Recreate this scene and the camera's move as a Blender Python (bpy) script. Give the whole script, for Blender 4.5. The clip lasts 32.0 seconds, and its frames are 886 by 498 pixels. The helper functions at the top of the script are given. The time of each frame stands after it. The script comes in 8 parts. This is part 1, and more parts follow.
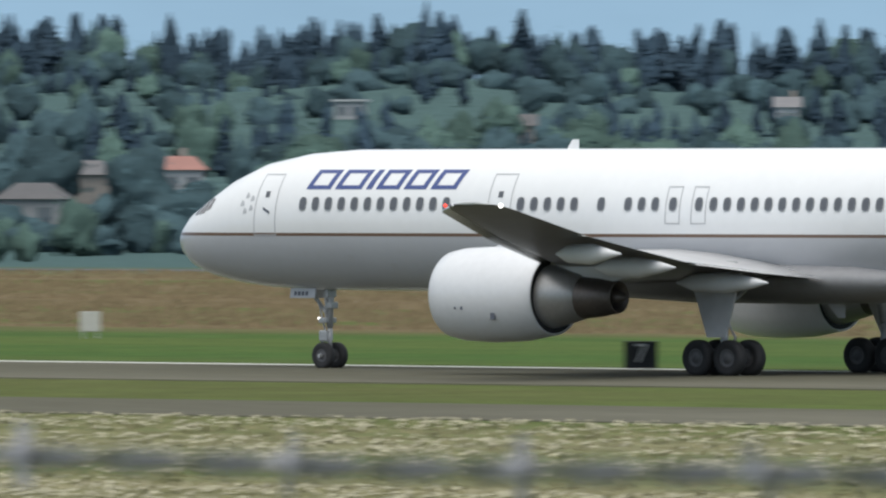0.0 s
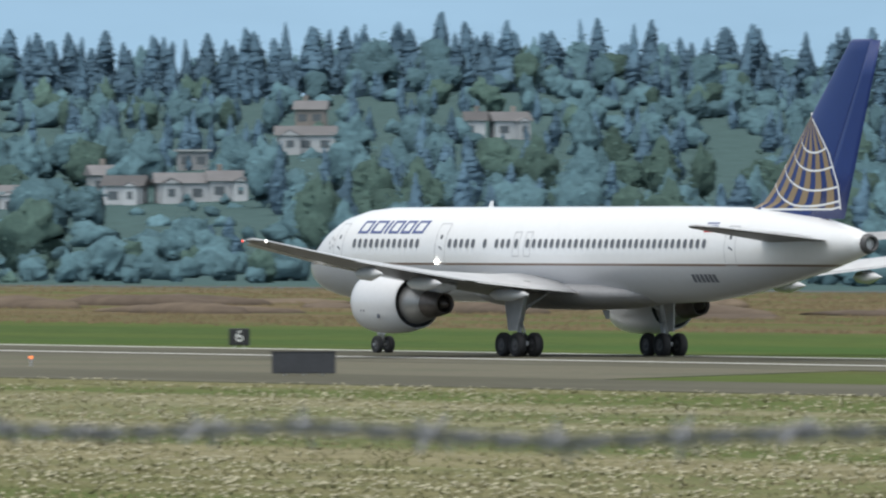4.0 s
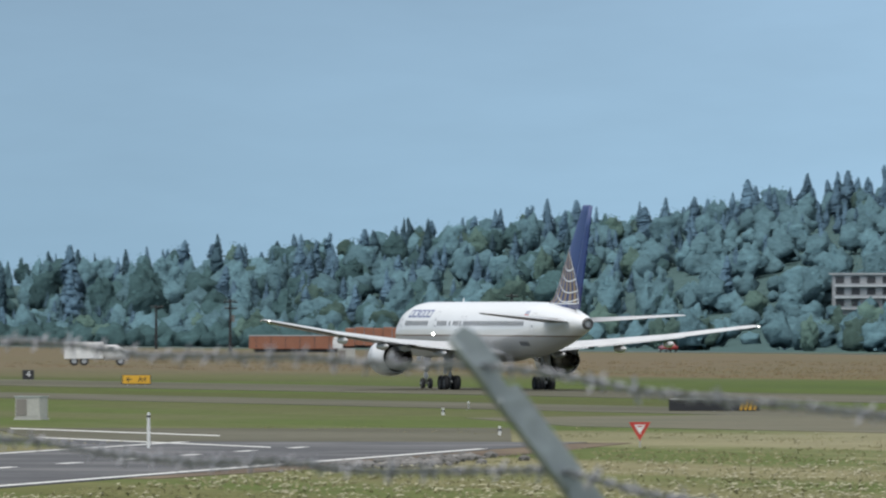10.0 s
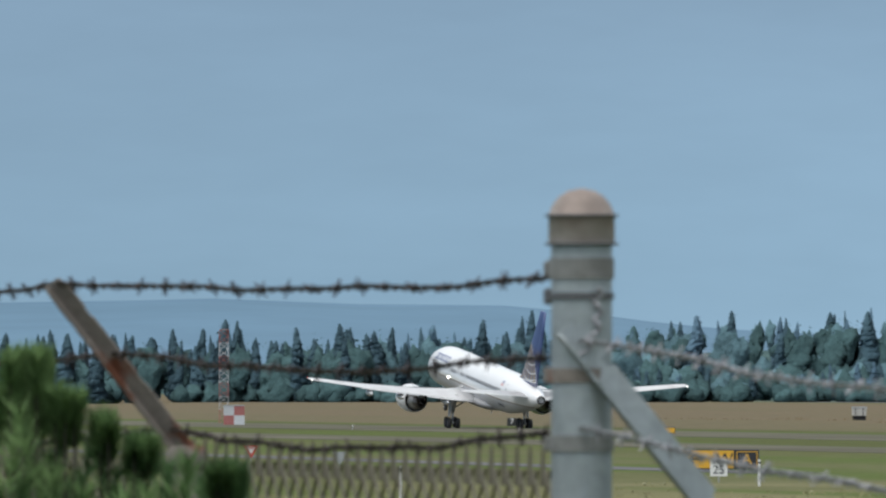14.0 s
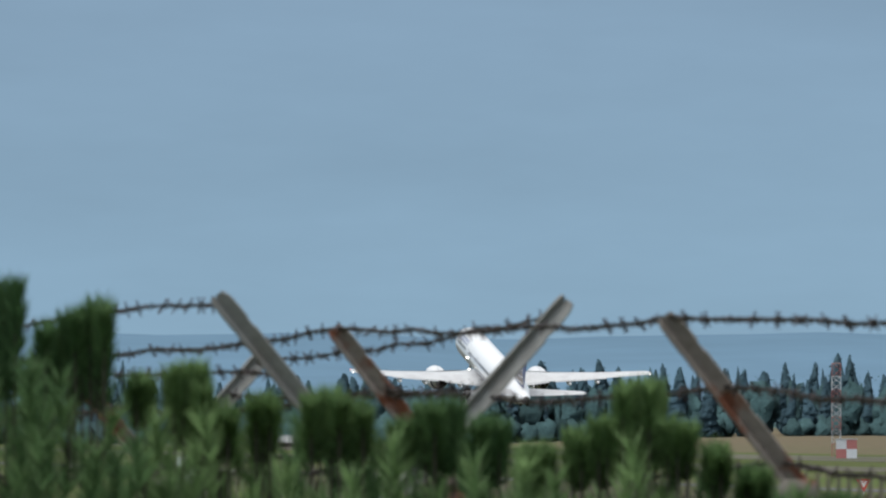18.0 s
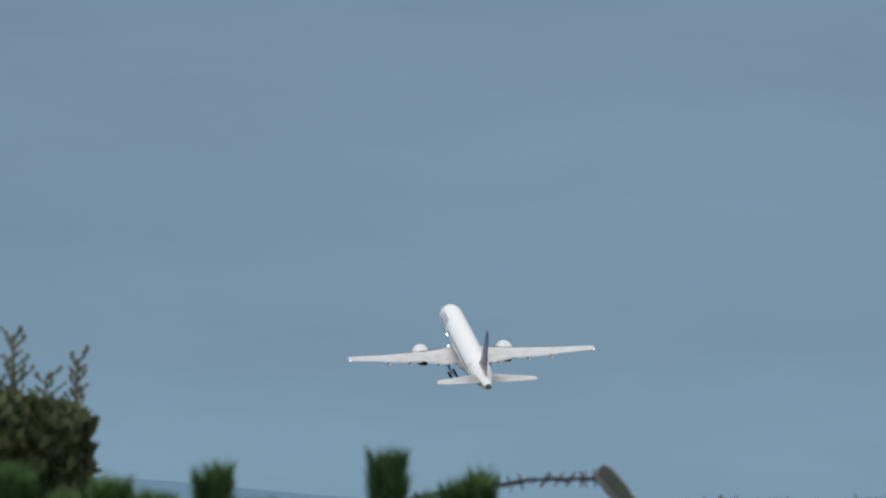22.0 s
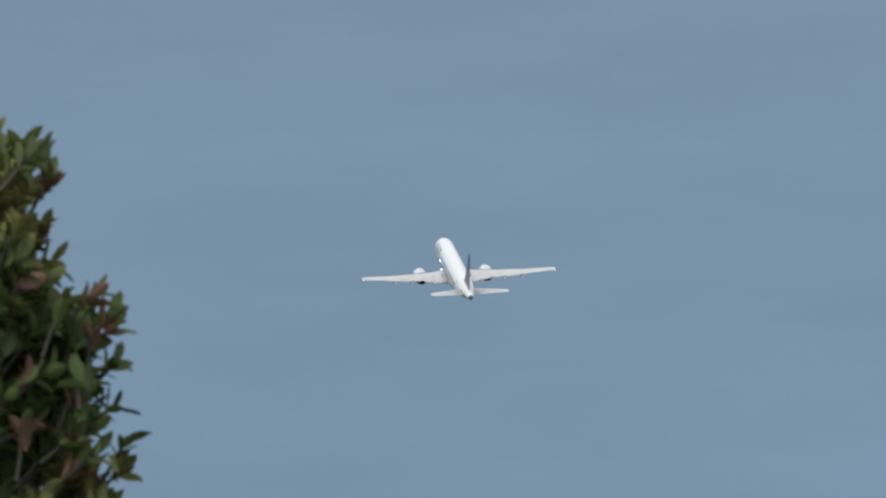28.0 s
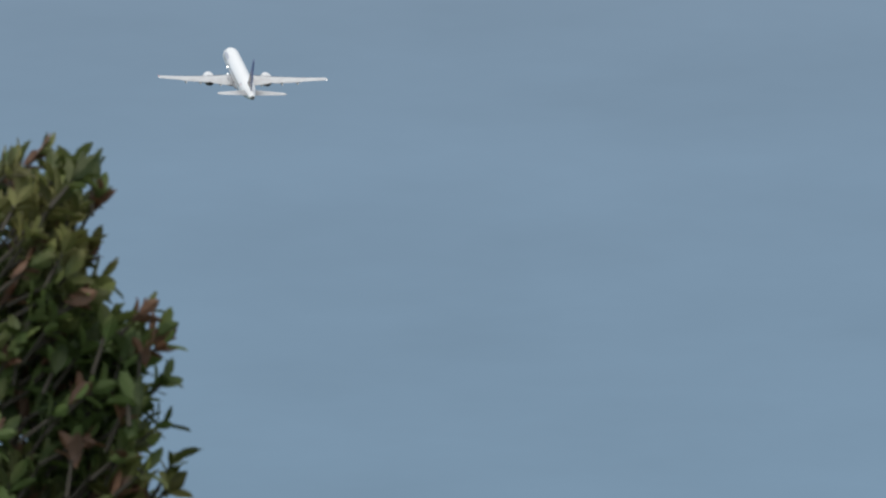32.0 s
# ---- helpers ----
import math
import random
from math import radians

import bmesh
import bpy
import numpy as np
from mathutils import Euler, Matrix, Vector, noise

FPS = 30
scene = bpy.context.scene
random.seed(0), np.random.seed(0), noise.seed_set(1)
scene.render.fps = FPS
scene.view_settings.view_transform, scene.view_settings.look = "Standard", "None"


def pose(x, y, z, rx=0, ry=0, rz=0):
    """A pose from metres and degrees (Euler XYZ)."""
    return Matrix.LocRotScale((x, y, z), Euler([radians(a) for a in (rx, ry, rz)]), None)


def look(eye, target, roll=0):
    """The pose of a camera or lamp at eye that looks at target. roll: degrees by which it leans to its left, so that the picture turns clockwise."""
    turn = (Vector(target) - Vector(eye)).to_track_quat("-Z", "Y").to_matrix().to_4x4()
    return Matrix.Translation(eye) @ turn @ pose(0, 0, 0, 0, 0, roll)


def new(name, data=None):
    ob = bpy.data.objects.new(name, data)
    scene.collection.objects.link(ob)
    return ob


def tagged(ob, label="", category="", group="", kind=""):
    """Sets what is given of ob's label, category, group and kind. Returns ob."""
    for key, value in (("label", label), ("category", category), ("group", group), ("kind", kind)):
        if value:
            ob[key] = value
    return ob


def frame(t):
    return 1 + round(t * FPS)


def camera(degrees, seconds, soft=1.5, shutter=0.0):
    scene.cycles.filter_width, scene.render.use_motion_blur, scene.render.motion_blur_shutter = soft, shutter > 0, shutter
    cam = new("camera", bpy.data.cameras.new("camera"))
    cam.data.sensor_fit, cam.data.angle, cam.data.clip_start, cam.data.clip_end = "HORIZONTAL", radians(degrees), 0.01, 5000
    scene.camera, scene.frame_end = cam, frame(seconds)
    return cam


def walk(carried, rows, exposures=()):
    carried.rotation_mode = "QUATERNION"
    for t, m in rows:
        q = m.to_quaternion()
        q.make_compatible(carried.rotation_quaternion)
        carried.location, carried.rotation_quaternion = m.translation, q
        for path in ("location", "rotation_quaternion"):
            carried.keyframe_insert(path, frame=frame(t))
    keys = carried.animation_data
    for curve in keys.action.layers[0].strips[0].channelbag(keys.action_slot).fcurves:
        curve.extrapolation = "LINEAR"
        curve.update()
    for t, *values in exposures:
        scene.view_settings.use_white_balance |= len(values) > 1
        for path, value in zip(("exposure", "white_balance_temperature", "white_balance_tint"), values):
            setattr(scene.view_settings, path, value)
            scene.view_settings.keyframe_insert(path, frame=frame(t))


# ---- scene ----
EYE = 5.468
cam = camera(4.061, 32.0, soft=2.2, shutter=0.2)
cam.data.dof.use_dof = True
cam.data.dof.focus_distance = 1500.0
cam.data.dof.aperture_fstop = 66.0

# seconds, tilt above the horizon, turn from the runway's normal towards its far end
VIEW = [
    (0.0, -0.2910, 40.9326),
    (0.5, -0.2702, 44.1558),
    (1.0, -0.2599, 47.0603),
    (1.2, -0.2526, 48.115),
    (1.5, -0.2443, 49.5113),
    (2.0, -0.2314, 51.8354),
    (2.4, -0.1977, 53.7527),
    (2.5, -0.1873, 54.2191),
    (4.5, -0.0554, 61.2631),
    (4.6, -0.0503, 61.5222),
    (5.0, -0.0321, 62.6285),
    (5.1, -0.0282, 62.9032),
    (5.5, -0.0127, 63.9525),
    (6.0, 0.0067, 65.2169),
    (6.5, 0.0508, 66.4502),
    (7.0, 0.1104, 67.5669),
    (7.5, 0.1583, 68.5230),
    (8.0, 0.1819, 69.4234),
    (8.5, 0.2138, 70.3398),
    (9.0, 0.2534, 71.2687),
    (9.5, 0.2850, 72.0703),
    (10.0, 0.3088, 72.7447),
    (10.5, 0.3327, 73.3640),
    (11.0, 0.3508, 73.9392),
    (11.5, 0.3708, 74.4988),
    (12.0, 0.4096, 75.0585),
    (12.5, 0.4977, 75.6337),
    (13.0, 0.5573, 76.1221),
    (13.5, 0.5625, 76.5716),
    (14.0, 0.5690, 77.0678),
    (14.5, 0.5728, 77.4966),
    (15.0, 0.5741, 77.8814),
    (15.5, 0.5819, 78.2389),
    (17.5, 0.6376, 79.5603),
    (18.0, 0.7231, 79.8751),
    (18.5, 0.7866, 80.1510),
    (19.0, 0.8332, 80.3946),
    (19.5, 0.8863, 80.6071),
    (20.0, 0.9498, 80.8066),
    (20.5, 1.0119, 81.0151),
    (21.0, 1.1647, 81.2393),
    (21.5, 1.3603, 81.4414),
    (22.0, 1.5182, 81.6266),
    (22.5, 1.6723, 81.8572),
    (23.0, 1.8509, 82.0826),
    (23.5, 2.0152, 82.2666),
    (24.0, 2.2274, 82.4596),
    (24.5, 2.3671, 82.6021),
    (26.5, 2.7378, 83.0312),
    (27.0, 2.8230, 83.1938),
    (27.5, 2.8960, 83.3485),
    (28.0, 2.9278, 83.4597),
    (28.5, 2.9673, 83.5529),
    (29.0, 2.9950, 83.6322),
    (29.5, 3.0070, 83.6818),
    (30.0, 3.0228, 83.6998),
    (30.5, 3.0109, 83.6937),
    (31.0, 3.0149, 83.6976),
    (31.5, 3.0107, 83.6918),
    (32.0, 3.0030, 83.6898),
]
walk(cam, [(t, pose(0, 0, EYE, 90 + tilt, 0, turn)) for t, tilt, turn in VIEW],
     [(0.0, 0.0), (18.0, 0.0), (20.0, -0.08), (22.0, -0.34), (25.0, -0.3), (32.0, -0.25)])


# ---- light ----
def make_world():
    world = bpy.data.worlds.new("overcast_sky")
    scene.world = world
    world.use_nodes = True
    nt = world.node_tree
    nt.nodes.clear()
    n, l = nt.nodes.new, nt.links.new
    out = n("ShaderNodeOutputWorld")
    sky = n("ShaderNodeTexSky")
    sky.sky_type, sky.sun_disc = "NISHITA", False
    sky.sun_elevation, sky.sun_rotation = radians(58), radians(200)
    sky.air_density, sky.dust_density = 1.0, 2.0
    clear = n("ShaderNodeBackground")
    clear.inputs["Strength"].default_value = 0.06
    l(sky.outputs[0], clear.inputs["Color"])
    # a closed deck of stratus: pale at the horizon, slate above it, bright overhead
    co = n("ShaderNodeTexCoord")
    sep = n("ShaderNodeSeparateXYZ")
    l(co.outputs["Generated"], sep.inputs[0])
    ramp = n("ShaderNodeValToRGB")
    cr = ramp.color_ramp
    cr.interpolation = "B_SPLINE"
    stops = [(0.0, (0.297, 0.475, 0.635)), (0.012, (0.297, 0.47, 0.63)), (0.03, (0.262, 0.405, 0.56)),
             (0.085, (0.252, 0.375, 0.525)), (0.35, (0.58, 0.65, 0.72)), (1.0, (1.38, 1.40, 1.40))]
    while len(cr.elements) < len(stops):
        cr.elements.new(0.5)
    for e, (p, c) in zip(cr.elements, stops):
        e.position, e.color = p, (*c, 1)
    l(sep.outputs["Z"], ramp.inputs[0])
    mp = n("ShaderNodeMapping")
    mp.inputs["Scale"].default_value = (15, 15, 62)
    l(co.outputs["Generated"], mp.inputs[0])
    no = n("ShaderNodeTexNoise")
    no.inputs["Scale"].default_value, no.inputs["Detail"].default_value = 1.0, 5.0
    no.inputs["Roughness"].default_value = 0.6
    l(mp.outputs[0], no.inputs["Vector"])
    mr = n("ShaderNodeMapRange")
    mr.inputs[1].default_value, mr.inputs[2].default_value = 0.3, 0.75
    mr.inputs[3].default_value, mr.inputs[4].default_value = 0.94, 1.12
    l(no.outputs["Fac"], mr.inputs[0])
    # the deck thins towards the broad side of the field
    thin = n("ShaderNodeMapRange")
    thin.interpolation_type = "SMOOTHSTEP"
    thin.inputs[1].default_value, thin.inputs[2].default_value = -0.982, -0.925
    thin.inputs[3].default_value, thin.inputs[4].default_value = 0.86, 1.31
    l(sep.outputs["X"], thin.inputs[0])
    both = n("ShaderNodeMath")
    both.operation = "MULTIPLY"
    l(mr.outputs[0], both.inputs[0])
    l(thin.outputs[0], both.inputs[1])
    # and glows on the side where the sun stands behind it
    dot = n("ShaderNodeVectorMath")
    dot.operation = "DOT_PRODUCT"
    l(co.outputs["Generated"], dot.inputs[0])
    dot.inputs[1].default_value = (0.54, -0.84, 0)
    sunny = n("ShaderNodeMapRange")
    sunny.interpolation_type = "SMOOTHSTEP"
    sunny.inputs[1].default_value, sunny.inputs[2].default_value = -0.2, 0.9
    sunny.inputs[3].default_value, sunny.inputs[4].default_value = 1.0, 1.25
    l(dot.outputs["Value"], sunny.inputs[0])
    lit = n("ShaderNodeMath")
    lit.operation = "MULTIPLY"
    shade = n("ShaderNodeMapRange")
    shade.inputs[1].default_value, shade.inputs[2].default_value = -0.9, -0.75
    shade.inputs[3].default_value, shade.inputs[4].default_value = 1.0, 0.86
    l(sep.outputs["X"], shade.inputs[0])
    sh = n("ShaderNodeMath")
    sh.operation = "MULTIPLY"
    l(both.outputs[0], sh.inputs[0])
    l(shade.outputs[0], sh.inputs[1])
    l(sh.outputs[0], lit.inputs[0])
    l(sunny.outputs[0], lit.inputs[1])
    mul = n("ShaderNodeVectorMath")
    mul.operation = "SCALE"
    l(ramp.outputs[0], mul.inputs[0])
    l(lit.outputs[0], mul.inputs["Scale"])
    deck = n("ShaderNodeBackground")
    deck.inputs["Strength"].default_value = 1.0
    l(mul.outputs[0], deck.inputs["Color"])
    mix = n("ShaderNodeMixShader")
    mix.inputs[0].default_value = 0.94
    l(clear.outputs[0], mix.inputs[1])
    l(deck.outputs[0], mix.inputs[2])
    l(mix.outputs[0], out.inputs["Surface"])


make_world()
sun = new("sun", bpy.data.lights.new("sun", "SUN"))
sun.data.energy, sun.data.angle, sun.data.color = 1.45, radians(40), (1.0, 0.96, 0.9)
sun.matrix_world = look((0, 0, 50), (-14, 22, 0))
scene.view_settings.exposure = 0.0


# ---- materials ----
def mat(name, color, rough=0.6, metal=0.0, var=0.12, scale=2.0, fine=20.0, bump=0.0, spec=0.5, other=None, island=0.0, rnd=0.0, coat=0.0, cover=(0.45, 0.62), stretch=(1, 1, 1), foliage=0.0, lift=0.82):
    """A surface with grain at two scales; other: a second colour that shows in patches."""
    m = bpy.data.materials.new(name)
    m.use_nodes = True
    nt = m.node_tree
    b = nt.nodes["Principled BSDF"]
    n, l = nt.nodes.new, nt.links.new
    b.inputs["Roughness"].default_value, b.inputs["Metallic"].default_value = rough, metal
    b.inputs["Specular IOR Level"].default_value = spec
    b.inputs["Coat Weight"].default_value = coat
    co = n("ShaderNodeTexCoord")
    mp = n("ShaderNodeMapping")
    mp.inputs["Scale"].default_value = stretch
    l(co.outputs["Object"], mp.inputs[0])
    big, small = n("ShaderNodeTexNoise"), n("ShaderNodeTexNoise")
    big.inputs["Scale"].default_value, big.inputs["Detail"].default_value = scale, 5
    small.inputs["Scale"].default_value, small.inputs["Detail"].default_value = fine, 4
    for t in (big, small):
        l(mp.outputs[0], t.inputs["Vector"])
    col = n("ShaderNodeRGB")
    col.outputs[0].default_value = (*color, 1)
    src = col.outputs[0]
    if other:
        mr = n("ShaderNodeMapRange")
        mr.inputs[1].default_value, mr.inputs[2].default_value = cover
        l(big.outputs["Fac"], mr.inputs[0])
        mx = n("ShaderNodeMix")
        mx.data_type = "RGBA"
        l(mr.outputs[0], mx.inputs[0])
        l(src, mx.inputs[6])
        mx.inputs[7].default_value = (*other, 1)
        src = mx.outputs[2]
    add = n("ShaderNodeMath")
    add.operation = "ADD"
    l(big.outputs["Fac"], add.inputs[0])
    l(small.outputs["Fac"], add.inputs[1])
    val = n("ShaderNodeMapRange")
    val.inputs[1].default_value, val.inputs[2].default_value = 0.6, 1.4
    val.inputs[3].default_value, val.inputs[4].default_value = 1 - var, 1 + var
    l(add.outputs[0], val.inputs[0])
    fac = val.outputs[0]
    for amount, node, sock in ((island, "ShaderNodeNewGeometry", "Random Per Island"), (rnd, "ShaderNodeObjectInfo", "Random")):
        if amount:
            g = n(node)
            r = n("ShaderNodeMapRange")
            r.inputs[3].default_value, r.inputs[4].default_value = 1 - amount, 1 + amount
            l(g.outputs[sock], r.inputs[0])
            mu = n("ShaderNodeMath")
            mu.operation = "MULTIPLY"
            l(fac, mu.inputs[0])
            l(r.outputs[0], mu.inputs[1])
            fac = mu.outputs[0]
    sc = n("ShaderNodeVectorMath")
    sc.operation = "SCALE"
    l(src, sc.inputs[0])
    l(fac, sc.inputs["Scale"])
    l(sc.outputs[0], b.inputs["Base Color"])
    if bump:
        bp = n("ShaderNodeBump")
        bp.inputs["Strength"].default_value, bp.inputs["Distance"].default_value = bump, 0.02
        l(small.outputs["Fac"], bp.inputs["Height"])
        l(bp.outputs[0], b.inputs["Normal"])
    if foliage:
        # leaves scatter light through themselves; normals bent to the open sky over the field even out the shading
        geo = n("ShaderNodeNewGeometry")
        mixn = n("ShaderNodeMix")
        mixn.data_type = "VECTOR"
        mixn.inputs[0].default_value = lift
        l(geo.outputs["Normal"], mixn.inputs[4])
        mixn.inputs[5].default_value = (0.58, -0.50, 0.64)
        nm = n("ShaderNodeVectorMath")
        nm.operation = "NORMALIZE"
        l(mixn.outputs[1], nm.inputs[0])
        l(nm.outputs[0], b.inputs["Normal"])
        tr = n("ShaderNodeBsdfTranslucent")
        l(sc.outputs[0], tr.inputs["Color"])
        l(nm.outputs[0], tr.inputs["Normal"])
        ms = n("ShaderNodeMixShader")
        ms.inputs[0].default_value = foliage
        l(b.outputs[0], ms.inputs[1])
        l(tr.outputs[0], ms.inputs[2])
        l(ms.outputs[0], nt.nodes["Material Output"].inputs["Surface"])
    return m


def glow(name, color, strength):
    m = bpy.data.materials.new(name)
    m.use_nodes = True
    b = m.node_tree.nodes["Principled BSDF"]
    b.inputs["Base Color"].default_value = (*color, 1)
    b.inputs["Emission Color"].default_value = (*color, 1)
    b.inputs["Emission Strength"].default_value = strength
    return m


def livery():
    """White crown over a grey belly, with a thin bronze line between them, worn a little."""
    m = mat("fuselage_paint", (0.77, 0.78, 0.79), 0.3, 0, 0.03, 0.35, 3.0, coat=0.3)
    nt = m.node_tree
    n, l = nt.nodes.new, nt.links.new
    b = nt.nodes["Principled BSDF"]
    white = b.inputs["Base Color"].links[0].from_socket
    co = n("ShaderNodeTexCoord")
    sep = n("ShaderNodeSeparateXYZ")
    l(co.outputs["Object"], sep.inputs[0])
    ramp = n("ShaderNodeValToRGB")
    cr = ramp.color_ramp
    cr.interpolation = "CONSTANT"
    for p, c in ((0.0, (0.60, 0.61, 0.64)), (0.496, (0.20, 0.12, 0.08)), (0.506, (1, 1, 1))):
        e = cr.elements.new(p) if p else cr.elements[0]
        e.position, e.color = p, (*c, 1)
    cr.elements.remove(cr.elements[-1])
    mr = n("ShaderNodeMapRange")
    mr.inputs[2].default_value = 8.0
    l(sep.outputs["Z"], mr.inputs[0])
    l(mr.outputs[0], ramp.inputs[0])
    mx = n("ShaderNodeMix")
    mx.data_type, mx.blend_type = "RGBA", "MULTIPLY"
    mx.inputs[0].default_value = 1.0
    l(white, mx.inputs[6])
    l(ramp.outputs[0], mx.inputs[7])
    l(mx.outputs[2], b.inputs["Base Color"])
    return m


